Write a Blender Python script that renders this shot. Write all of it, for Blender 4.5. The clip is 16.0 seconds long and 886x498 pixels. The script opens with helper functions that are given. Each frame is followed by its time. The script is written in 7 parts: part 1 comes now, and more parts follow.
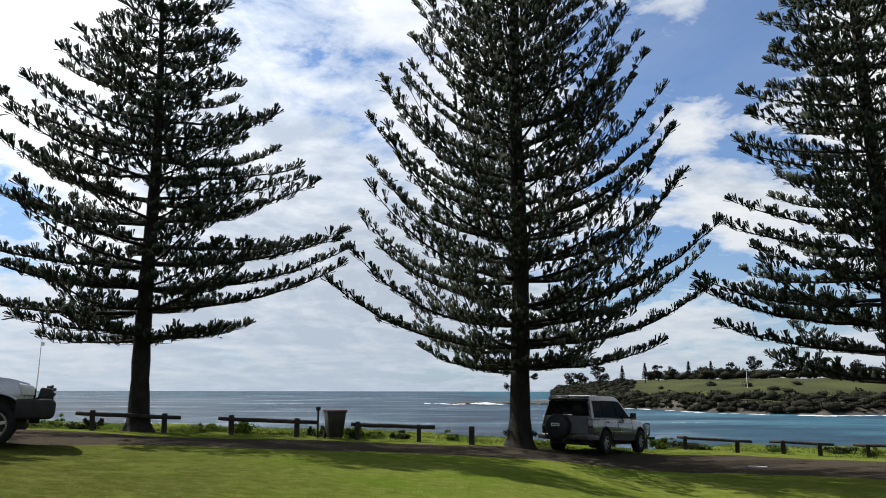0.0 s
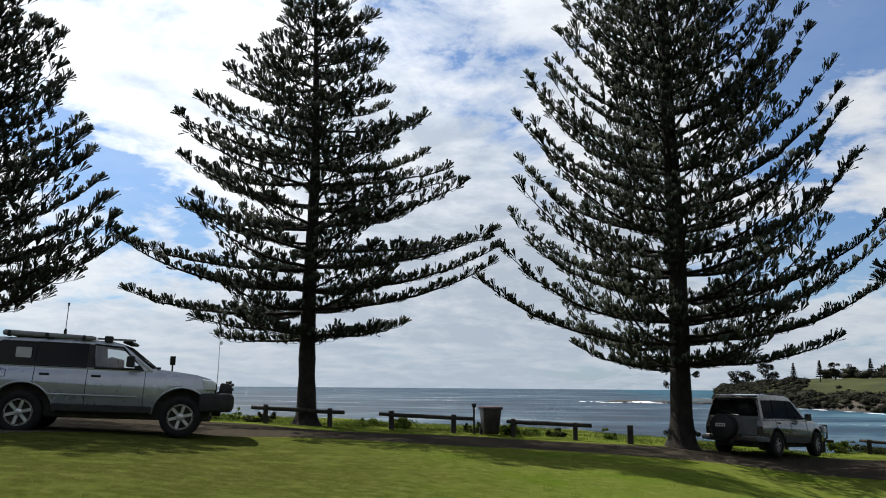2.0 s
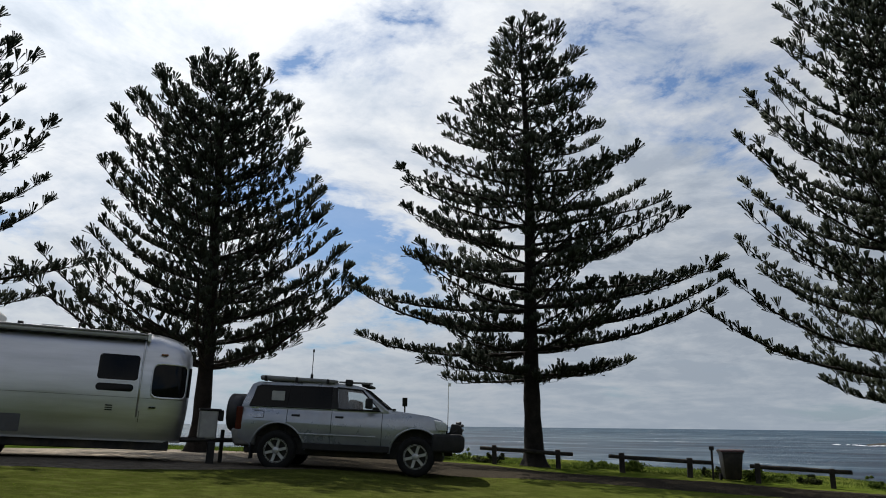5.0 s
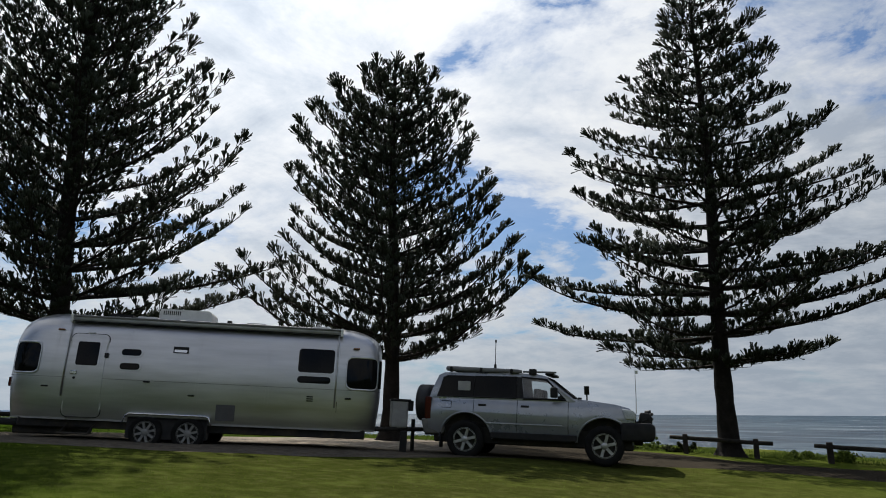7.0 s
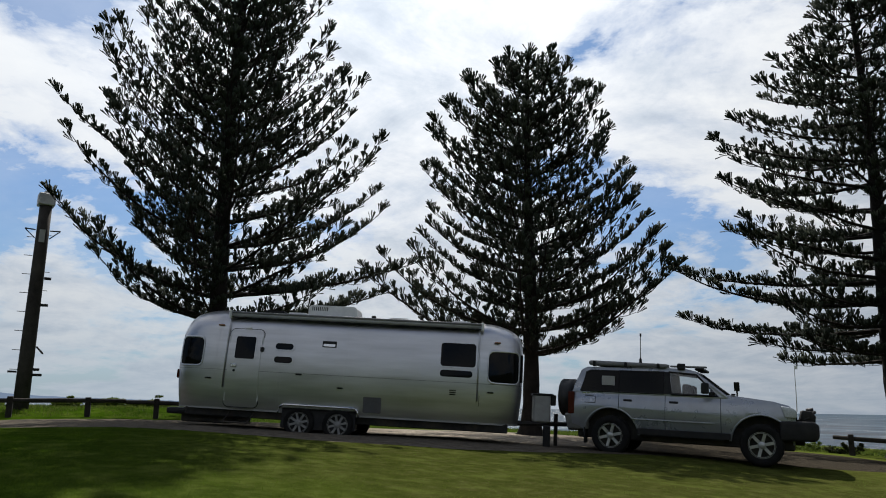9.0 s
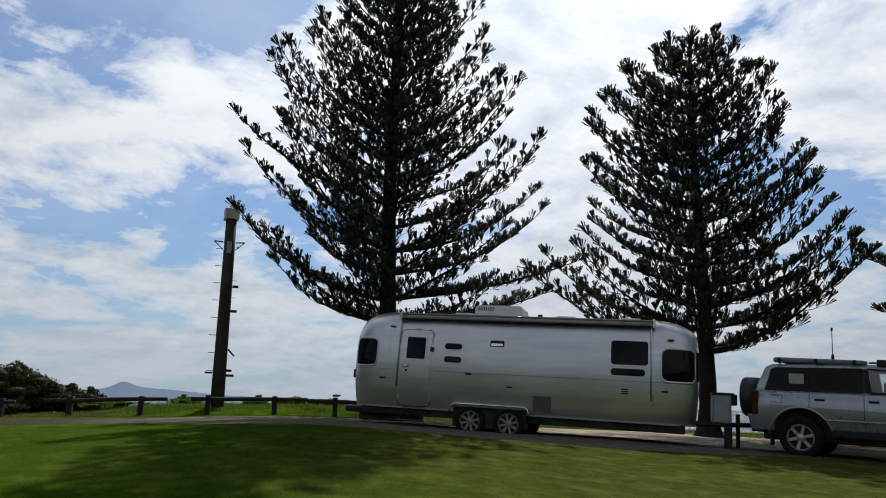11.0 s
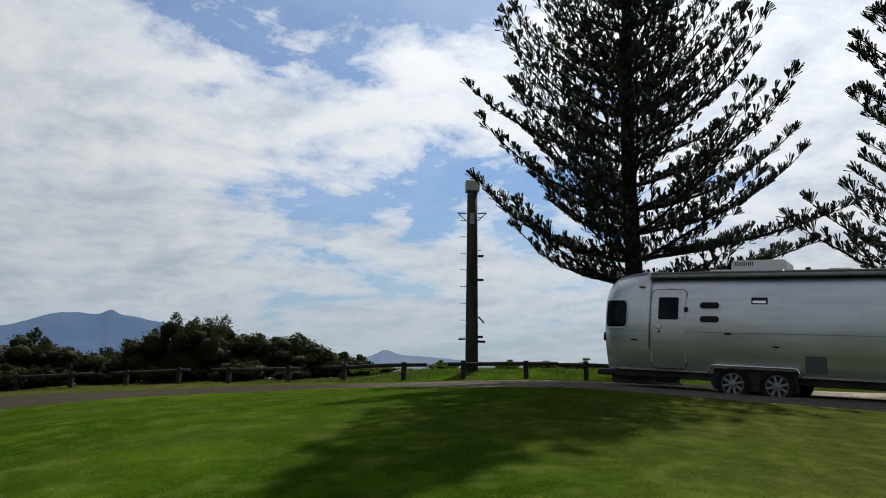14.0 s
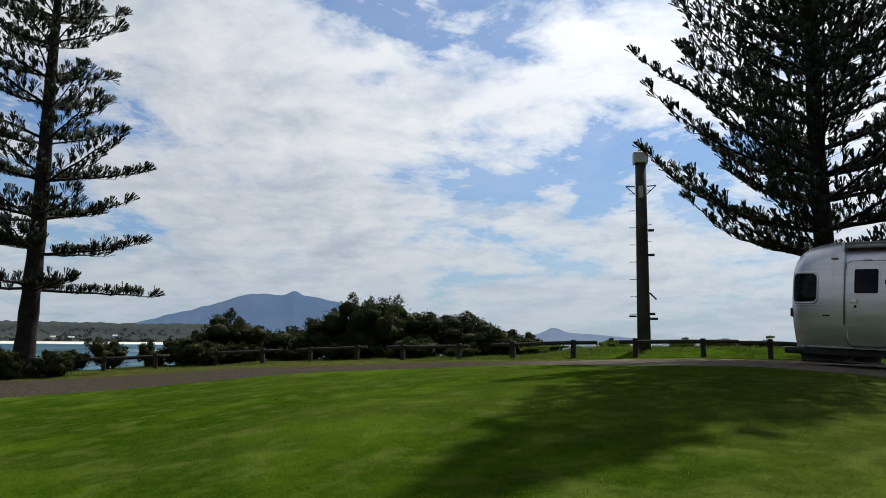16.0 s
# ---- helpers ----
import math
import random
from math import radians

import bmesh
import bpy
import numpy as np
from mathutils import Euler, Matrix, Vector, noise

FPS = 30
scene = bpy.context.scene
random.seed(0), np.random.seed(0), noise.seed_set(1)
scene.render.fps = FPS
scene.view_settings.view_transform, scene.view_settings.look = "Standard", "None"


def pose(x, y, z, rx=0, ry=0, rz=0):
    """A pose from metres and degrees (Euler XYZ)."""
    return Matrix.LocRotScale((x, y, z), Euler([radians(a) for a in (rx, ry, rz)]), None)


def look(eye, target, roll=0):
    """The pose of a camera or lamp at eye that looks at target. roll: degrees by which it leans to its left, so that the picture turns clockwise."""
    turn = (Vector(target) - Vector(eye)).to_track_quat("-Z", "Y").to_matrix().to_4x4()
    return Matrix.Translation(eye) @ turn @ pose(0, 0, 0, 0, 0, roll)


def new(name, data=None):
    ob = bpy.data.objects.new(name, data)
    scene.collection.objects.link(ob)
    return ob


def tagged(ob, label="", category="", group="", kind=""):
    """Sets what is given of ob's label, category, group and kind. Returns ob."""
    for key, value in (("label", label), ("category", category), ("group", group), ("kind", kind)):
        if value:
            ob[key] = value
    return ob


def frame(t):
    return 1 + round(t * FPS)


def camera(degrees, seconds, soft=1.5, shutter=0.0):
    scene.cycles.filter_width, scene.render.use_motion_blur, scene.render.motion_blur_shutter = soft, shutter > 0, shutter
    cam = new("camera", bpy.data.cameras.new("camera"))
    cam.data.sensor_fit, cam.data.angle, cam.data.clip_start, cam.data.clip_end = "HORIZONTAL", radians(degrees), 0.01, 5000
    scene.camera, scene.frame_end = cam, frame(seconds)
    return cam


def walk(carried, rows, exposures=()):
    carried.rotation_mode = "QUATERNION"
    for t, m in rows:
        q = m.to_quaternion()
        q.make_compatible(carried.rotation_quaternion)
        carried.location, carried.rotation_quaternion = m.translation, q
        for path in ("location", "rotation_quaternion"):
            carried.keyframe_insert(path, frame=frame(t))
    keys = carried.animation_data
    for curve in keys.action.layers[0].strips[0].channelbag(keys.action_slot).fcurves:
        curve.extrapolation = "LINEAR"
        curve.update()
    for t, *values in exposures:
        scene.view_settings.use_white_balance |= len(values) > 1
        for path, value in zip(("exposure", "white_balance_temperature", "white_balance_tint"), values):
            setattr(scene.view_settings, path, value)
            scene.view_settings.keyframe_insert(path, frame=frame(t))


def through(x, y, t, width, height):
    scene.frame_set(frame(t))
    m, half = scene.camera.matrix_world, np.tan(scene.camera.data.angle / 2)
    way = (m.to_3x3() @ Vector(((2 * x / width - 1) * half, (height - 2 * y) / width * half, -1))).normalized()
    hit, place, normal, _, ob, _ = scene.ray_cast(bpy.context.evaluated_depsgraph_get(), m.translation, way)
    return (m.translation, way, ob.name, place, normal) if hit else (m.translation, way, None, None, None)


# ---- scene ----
# camera: a hand-held pan from the sea round to the headland mountain, the eye 1.6 m over the lawn
EYE = 1.6
cam = camera(60.46, 16.0, soft=1.0)
ROWS = [
    (0.0, 0.000, -0.000, 0.000, 0.00, 10.52, -0.10),
    (0.5, 0.001, -0.010, -0.004, 2.62, 10.42, -0.44),
    (1.0, -0.001, -0.010, -0.006, 5.07, 10.30, -0.41),
    (1.5, -0.010, -0.009, -0.008, 7.90, 10.28, -0.39),
    (2.0, -0.017, -0.006, -0.005, 11.37, 10.28, -0.45),
    (2.5, -0.025, -0.004, -0.005, 14.95, 10.54, -0.57),
    (3.0, -0.031, 0.002, -0.008, 17.99, 11.92, -0.43),
    (5.5, -0.096, -0.061, 0.015, 30.29, 12.86, -0.61),
    (6.0, -0.131, -0.077, 0.017, 32.93, 12.69, -0.50),
    (6.5, -0.177, -0.098, 0.018, 36.00, 12.43, -0.22),
    (7.0, -0.230, -0.116, 0.016, 40.84, 12.15, -0.24),
    (7.5, -0.275, -0.134, 0.015, 43.64, 12.02, -0.29),
    (8.0, -0.314, -0.148, 0.013, 46.10, 11.87, -0.46),
    (8.5, -0.349, -0.161, 0.009, 48.36, 11.74, -0.76),
    (11.0, -0.473, -0.263, -0.026, 62.91, 11.45, -1.20),
    (11.5, -0.488, -0.278, -0.030, 66.14, 11.30, -1.26),
    (12.0, -0.507, -0.297, -0.037, 68.95, 11.12, -1.34),
    (12.5, -0.534, -0.323, -0.047, 71.07, 10.86, -1.28),
    (13.0, -0.563, -0.327, -0.044, 74.20, 10.05, -1.01),
    (13.5, -0.590, -0.318, -0.050, 77.76, 9.21, -0.60),
    (14.0, -0.615, -0.326, -0.051, 81.09, 8.59, -0.51),
    (14.5, -0.643, -0.330, -0.048, 84.77, 8.14, -0.48),
    (15.0, -0.662, -0.334, -0.054, 87.84, 7.67, -0.45),
    (15.5, -0.674, -0.342, -0.057, 90.41, 7.32, -0.60),
    (16.0, -0.673, -0.346, -0.058, 93.60, 6.83, -0.58),
]
EXPOSURES = [(0.0, 0.70), (1.5, 0.62), (3.0, 0.42), (5.5, 0.07), (8.5, 0.10), (11.0, 0.12), (14.0, 0.13), (16.0, 0.25)]
walk(cam, [(t, pose(x, y, EYE + z, 90 + pitch, roll, yaw)) for t, x, y, z, yaw, pitch, roll in ROWS], EXPOSURES)

# ---- light: broken cloud over the sea, sun high behind the trees ----
SUN_AZ, SUN_EL = 59.5, 49.5   # degrees anticlockwise from +y, and up


def polar(az, d, z=0.0):
    a = radians(az)
    return Vector((-math.sin(a) * d, math.cos(a) * d, z))


def spot(az, d, z=0.0):
    """A place by bearing and distance from where the camera stands as it faces that way."""
    a = [-40, 15, 30, 45, 63, 90, 130]
    return polar(az, d, z) + Vector((float(np.interp(az, a, [0, -0.03, -0.13, -0.30, -0.48, -0.65, -0.67])), float(np.interp(az, a, [0, -0.005, -0.08, -0.15, -0.27, -0.34, -0.35])), 0))


class Nodes:
    """A small writer of node trees."""

    def __init__(self, tree):
        self.tree = tree
        tree.nodes.clear()

    def add(self, kind, ins=None, **props):
        n = self.tree.nodes.new(kind)
        for k, v in props.items():
            if k == "operation":
                n.operation = v
            elif k == "blend_type":
                n.blend_type = v
            elif k == "data_type":
                n.data_type = v
            elif k == "noise_dimensions":
                n.noise_dimensions = v
            elif k == "attribute_name":
                n.attribute_name = v
        for k, v in (ins or {}).items():
            if isinstance(v, tuple) and len(v) == 2 and hasattr(v[0], "outputs"):
                self.tree.links.new(v[0].outputs[v[1]], n.inputs[k])
            elif hasattr(v, "outputs"):
                self.tree.links.new(v.outputs[0], n.inputs[k])
            else:
                n.inputs[k].default_value = v
        return n

    def math(self, op, a, b=0.0, c=None):
        ins = {0: a, 1: b}
        if c is not None:
            ins[2] = c
        return self.add("ShaderNodeMath", ins, operation=op)

    def ramp(self, fac, stops):
        n = self.add("ShaderNodeValToRGB", {0: fac})
        els = n.color_ramp.elements
        while len(els) < len(stops):
            els.new(0.5)
        for e, (p, c) in zip(els, stops):
            e.position = p
            e.color = (*c, 1) if isinstance(c, tuple) else (c, c, c, 1)
        return n

    def mix(self, fac, a, b, blend="MIX"):
        n = self.add("ShaderNodeMix", data_type="RGBA")
        n.blend_type = blend
        for i, v in ((0, fac), (6, a), (7, b)):
            if hasattr(v, "outputs"):
                out = v.outputs[2] if v.bl_idname == "ShaderNodeMix" else v.outputs[0]
                self.tree.links.new(out, n.inputs[i])
            elif isinstance(v, tuple):
                n.inputs[i].default_value = (*v, 1)
            else:
                n.inputs[i].default_value = v
        return n

    def noise(self, vec, scale, detail=4.0, rough=0.55, distort=0.0):
        return self.add("ShaderNodeTexNoise", {"Vector": vec, "Scale": scale, "Detail": detail, "Roughness": rough, "Distortion": distort})


# where the broken cloud opens (-) and where it banks up (+): bearing, height, breadth in degrees, amount
CLOUD_GAPS = [(-20, 20, 8, -0.13), (-18, 19.5, 3, 0.15), (-20.5, 15.5, 2.6, 0.13), (-18.5, 26.5, 3, 0.12), (-23, 12, 3, 0.10), (6, 18.5, 4.5, -0.06), (4, 27, 9, 0.10), (-4, 15, 8, 0.07), (-31, 18, 7, 0.05), (4, 7, 9, 0.10), (22, 6, 8, 0.07), (83, 8.4, 3.4, -0.13), (89, 8.8, 3.4, -0.13), (95.5, 9.0, 3, -0.12), (87, 14.5, 4, 0.05), (97, 15, 5, 0.03), (85, 10.8, 1.7, 0.13), (36, 13.5, 5, -0.13), (63, 17, 6, -0.10), (78, 28, 9, -0.15), (95, 27, 9, -0.11), (88, 21.5, 4.5, -0.11), (101, 24, 5, -0.11), (110, 12, 4, -0.07), (75, 10, 4, -0.06),
              (20, 21, 11, 0.06), (47, 22, 11, 0.09), (88, 18, 8, 0.05), (-8, 30, 9, 0.05), (110, 18, 10, 0.05)]


def make_sky():
    world = bpy.data.worlds.new("sky")
    scene.world = world
    world.use_nodes = True
    n = Nodes(world.node_tree)
    sky = n.add("ShaderNodeTexSky")
    sky.sky_type, sky.sun_disc = "NISHITA", False
    sky.sun_elevation, sky.sun_rotation = radians(SUN_EL), radians(-SUN_AZ)
    sky.air_density, sky.dust_density, sky.ozone_density = 1.0, 0.8, 1.5
    blue = n.mix(1.0, sky, (0.062, 0.096, 0.132), "MULTIPLY")
    way = n.add("ShaderNodeTexCoord")
    sep = n.add("ShaderNodeSeparateXYZ", {0: (way, 0)})
    up = n.math("MAXIMUM", (sep, 2), 0.0)
    den = n.math("ADD", up, 0.20)
    px, py = n.math("DIVIDE", (sep, 0), den), n.math("DIVIDE", (sep, 1), den)
    flat = n.add("ShaderNodeCombineXYZ", {0: px, 1: py, 2: 5.3})
    s = polar(SUN_AZ, 1.0)
    # the same field a little way towards the sun: the difference models the lit side of each puff
    sunward = n.add("ShaderNodeCombineXYZ", {0: n.math("ADD", px, s.x * 0.09), 1: n.math("ADD", py, s.y * 0.09), 2: 5.3})
    big = n.noise(flat, 0.55, 2.0, 0.5)
    puff = n.noise(flat, 1.25, 11.0, 0.60, 0.25)
    puff_b = n.noise(sunward, 1.25, 11.0, 0.60, 0.25)
    fine = n.noise(flat, 6.0, 8.0, 0.66, 0.5)
    cover = n.math("ADD", n.math("MULTIPLY", big, 0.35), n.math("MULTIPLY", puff, 0.85))
    cover = n.math("ADD", cover, n.math("MULTIPLY", n.math("SUBTRACT", fine, 0.5), 0.22))
    cover = n.math("ADD", cover, n.math("MULTIPLY", n.math("SUBTRACT", n.noise(flat, 2.6, 6.0, 0.6, 0.3), 0.5), 0.20))
    for az, el, wide, amount in CLOUD_GAPS:
        c = polar(az, math.cos(radians(el)), math.sin(radians(el)))
        dot = n.math("ADD", n.math("ADD", n.math("MULTIPLY", (sep, 0), c.x), n.math("MULTIPLY", (sep, 1), c.y)), n.math("MULTIPLY", (sep, 2), c.z))
        bump = n.math("EXPONENT", n.math("MULTIPLY", n.math("SUBTRACT", dot, 1.0), 1.0 / (1.0 - math.cos(radians(wide)))))
        cover = n.math("ADD", cover, n.math("MULTIPLY", bump, amount))
    # the bank lies over the sea on the sunward side and thins out inland
    toward = n.math("ADD", n.math("MULTIPLY", (sep, 0), s.x), n.math("MULTIPLY", (sep, 1), s.y))
    lean = n.math("MINIMUM", n.math("MULTIPLY", n.math("SUBTRACT", toward, 0.80), 0.14), 0.025)
    cover = n.math("ADD", cover, n.math("MAXIMUM", lean, -0.045))
    north = n.math("MAXIMUM", n.math("SUBTRACT", n.math("MULTIPLY", (sep, 0), -1.0), 0.45), 0.0)
    low = n.math("MULTIPLY", n.math("SUBTRACT", 0.22, up), 0.30)
    cover = n.math("ADD", cover, n.math("MAXIMUM", low, 0.0))
    dens = n.ramp(cover, [(0.505, 0.0), (0.545, 0.55), (0.60, 0.92), (0.70, 1.0)])
    # thin high veil
    veil = n.math("MULTIPLY", n.math("ADD", n.math("MULTIPLY", n.noise(flat, 0.9, 6.0, 0.6, 0.6), 0.9), -0.25), n.math("ADD", n.math("MULTIPLY", north, 0.9), 0.45))
    dens = n.math("MAXIMUM", dens, n.math("MINIMUM", n.math("MAXIMUM", veil, 0.0), 0.42))
    # thick cloud greys, sunward edges whiten
    relief = n.math("SUBTRACT", puff, puff_b)
    lumps = n.math("SUBTRACT", n.noise(flat, 3.4, 9.0, 0.66, 0.5), 0.5)
    tone = n.math("ADD", n.math("MULTIPLY", relief, 1.5), n.math("MULTIPLY", n.math("SUBTRACT", 0.64, cover), 0.55))
    tone = n.math("ADD", n.math("ADD", tone, n.math("MULTIPLY", lumps, 0.75)), 0.5)
    # a dull grey shelf low over the open sea
    c = polar(8, math.cos(radians(7)), math.sin(radians(7)))
    dot = n.math("ADD", n.math("ADD", n.math("MULTIPLY", (sep, 0), c.x), n.math("MULTIPLY", (sep, 1), c.y)), n.math("MULTIPLY", (sep, 2), c.z))
    shelf = n.math("EXPONENT", n.math("MULTIPLY", n.math("SUBTRACT", dot, 1.0), 1.0 / (1.0 - math.cos(radians(17)))))
    tone = n.math("SUBTRACT", tone, n.math("MULTIPLY", shelf, 0.15))
    body = n.ramp(tone, [(0.26, (0.53, 0.60, 0.70)), (0.38, (0.68, 0.745, 0.83)), (0.49, (0.84, 0.88, 0.935)), (0.60, (0.965, 0.99, 1.01))])
    body = n.mix(n.math("MINIMUM", n.math("MULTIPLY", north, 0.6), 0.12), body, (0.76, 0.815, 0.89))
    # cloud glows where it lies before the sun
    d3 = polar(SUN_AZ, math.cos(radians(SUN_EL)), math.sin(radians(SUN_EL)))
    dot = n.math("ADD", n.math("ADD", n.math("MULTIPLY", (sep, 0), d3.x), n.math("MULTIPLY", (sep, 1), d3.y)), n.math("MULTIPLY", (sep, 2), d3.z))
    glow = n.math("MULTIPLY", n.math("POWER", n.math("MAXIMUM", dot, 0.0), 4.0), 1.22)
    lift = n.math("ADD", glow, 0.93)
    shine = n.add("ShaderNodeCombineColor", {0: lift, 1: lift, 2: lift})
    body = n.mix(1.0, body, shine, "MULTIPLY")
    mixed = n.mix(dens, blue, body)
    # pale band over the sea's horizon
    haze = n.ramp(up, [(0.0, 0.75), (0.09, 0.38), (0.24, 0.0)])
    mixed = n.mix(haze, mixed, n.mix(n.math("MINIMUM", n.math("MULTIPLY", north, 2.5), 1.0), (0.47, 0.555, 0.66), (0.56, 0.68, 0.81)))
    bg = n.add("ShaderNodeBackground", {"Color": (mixed, 2), "Strength": 0.60})
    n.add("ShaderNodeOutputWorld", {0: bg})


make_sky()
sun = new("sun", bpy.data.lights.new("sun", "SUN"))
sun.data.energy, sun.data.angle, sun.data.color = 5.0, radians(0.6), (1.0, 0.96, 0.89)
sun.matrix_world = look(polar(SUN_AZ, 40, 60), polar(SUN_AZ, 40, 60) - polar(SUN_AZ, math.cos(radians(SUN_EL)), math.sin(radians(SUN_EL))))

# ---- materials ----
def material(name):
    m = bpy.data.materials.new(name)
    m.use_nodes = True
    return m, Nodes(m.node_tree)


def finish(n, color, rough=0.6, metal=0.0, bump=None, strength=0.3, distance=0.01, spec=0.5, coat=0.0, trans=0.0):
    ins = {"Base Color": color, "Roughness": rough, "Metallic": metal, "Specular IOR Level": spec, "Coat Weight": coat, "Transmission Weight": trans}
    for k, v in list(ins.items()):
        if hasattr(v, "outputs") and v.bl_idname == "ShaderNodeMix":
            ins[k] = (v, 2)
        elif k == "Base Color" and isinstance(v, tuple):
            ins[k] = (*v, 1)
    if bump is not None:
        ins["Normal"] = n.add("ShaderNodeBump", {"Height": bump, "Strength": strength, "Distance": distance})
    p = n.add("ShaderNodeBsdfPrincipled", ins)
    n.add("ShaderNodeOutputMaterial", {0: p})


def mottled(name, dark, light, scale, rough=0.7, metal=0.0, fine=60.0, bump=0.2, distance=0.01, spec=0.4, coat=0.0, grime=0.0, dirt=(0.12, 0.09, 0.06)):
    """Two tones at one scale, a finer grain over them, and a touch of grime."""
    m, n = material(name)
    c = (n.add("ShaderNodeTexCoord"), 3)
    a = n.noise(c, scale, 5.0, 0.6)
    b = n.noise(c, fine, 3.0, 0.6)
    f = n.math("ADD", n.math("MULTIPLY", a, 0.7), n.math("MULTIPLY", b, 0.3))
    col = n.mix(n.ramp(f, [(0.36, 0.0), (0.64, 1.0)]), dark, light)
    if grime:
        g = n.ramp(n.noise(c, scale * 0.6, 6.0, 0.65), [(0.45, 0.0), (0.75, grime)])
        col = n.mix(g, col, dirt)
    r = n.math("ADD", n.math("MULTIPLY", b, 0.2), rough - 0.1)
    finish(n, col, r, metal, b, bump, distance, spec, coat)
    return m


def plain(name, color, rough=0.5, metal=0.0, spec=0.5, coat=0.0):
    return mottled(name, tuple(c * 0.85 for c in color), tuple(min(1, c * 1.12) for c in color), 6.0, rough, metal, 90.0, 0.05, 0.002, spec, coat)


def make_ground_material():
    m, n = material("lawn_and_track")
    tc = n.add("ShaderNodeTexCoord")
    c = (tc, 3)
    att = n.add("ShaderNodeAttribute", attribute_name="track")
    wear = n.noise(c, 0.9, 6.0, 0.65)
    fine = n.noise(c, 38.0, 4.0, 0.7)
    mid = n.noise(c, 4.5, 5.0, 0.6)
    wide = n.noise(c, 0.22, 4.0, 0.55)
    f = n.math("ADD", (att, 2), n.math("MULTIPLY", n.math("SUBTRACT", wear, 0.5), 1.1))
    f = n.math("ADD", f, n.math("MULTIPLY", n.math("SUBTRACT", mid, 0.5), 0.5))
    dirt = n.ramp(f, [(0.42, 0.0), (0.58, 1.0)])
    lush = n.add("ShaderNodeAttribute", attribute_name="lush")
    green = n.ramp(mid, [(0.30, (0.05676, 0.0792, 0.01188)), (0.52, (0.0924, 0.1175, 0.02112)), (0.72, (0.1419, 0.1551, 0.04092))])
    rich = n.ramp(mid, [(0.30, (0.0125, 0.0315, 0.0015)), (0.52, (0.0212, 0.0478, 0.0025)), (0.72, (0.0350, 0.0660, 0.0060))])
    rich = n.mix(n.ramp(wide, [(0.45, 0.0), (0.66, 0.35)]), rich, (0.066, 0.086, 0.016))
    dry = n.ramp(wide, [(0.42, 0.0), (0.68, 0.50)])
    green = n.mix(dry, green, (0.1254, 0.1221, 0.033))
    fl = n.math("ADD", (lush, 2), n.math("MULTIPLY", n.math("SUBTRACT", wear, 0.5), 0.5))
    green = n.mix(n.ramp(fl, [(0.2, 0.0), (0.8, 1.0)]), green, rich)
    vivid = n.ramp(n.noise(c, 0.5, 5.0, 0.6), [(0.50, 0.0), (0.66, 0.6)])
    green = n.mix(vivid, green, (0.062, 0.112, 0.006))
    # olive-brown tones that carry tree shade in the lawn's colour
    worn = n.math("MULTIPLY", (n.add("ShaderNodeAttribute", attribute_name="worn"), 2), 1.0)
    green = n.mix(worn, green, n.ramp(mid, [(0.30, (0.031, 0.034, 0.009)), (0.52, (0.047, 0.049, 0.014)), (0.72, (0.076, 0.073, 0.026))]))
    green = n.mix(n.ramp(fine, [(0.38, 0.30), (0.60, 0.0)]), green, (0.020, 0.034, 0.004))
    # pale patches: light caught on grass ridges, put into the colour
    tuft = n.ramp(n.noise(c, 1.7, 5.0, 0.62), [(0.50, 0.0), (0.68, 0.36)])
    green = n.mix(tuft, green, (0.1122, 0.132, 0.0297))
    # tan soil, raised towards white for the sunlit stretch behind the caravan
    soil = n.ramp(mid, [(0.30, (0.20, 0.168, 0.132)), (0.55, (0.39, 0.34, 0.275)), (0.75, (0.52, 0.46, 0.38))])
    soil = n.mix(n.ramp(fine, [(0.40, 0.5), (0.62, 0.0)]), soil, (0.05, 0.042, 0.034))
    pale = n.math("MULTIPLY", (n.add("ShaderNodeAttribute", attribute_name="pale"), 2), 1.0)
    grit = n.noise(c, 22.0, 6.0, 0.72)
    # dark gravel, deepened for the shade round the caravan
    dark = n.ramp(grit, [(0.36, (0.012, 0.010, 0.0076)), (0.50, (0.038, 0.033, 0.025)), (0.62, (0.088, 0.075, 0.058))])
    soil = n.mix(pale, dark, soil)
    col = n.mix(dirt, green, soil)
    # dark green of the added hillside, out of view
    hill = n.math("MULTIPLY", (n.add("ShaderNodeAttribute", attribute_name="woods"), 2), 1.0)
    col = n.mix(hill, col, n.ramp(n.noise(c, 0.35, 5.0, 0.7), [(0.35, (0.010, 0.018, 0.007)), (0.65, (0.034, 0.050, 0.018))]))
    bump = n.math("ADD", fine, n.math("MULTIPLY", mid, 0.6))
    finish(n, col, 1.0, 0.0, bump, 0.6, 0.03, 0.0)
    return m


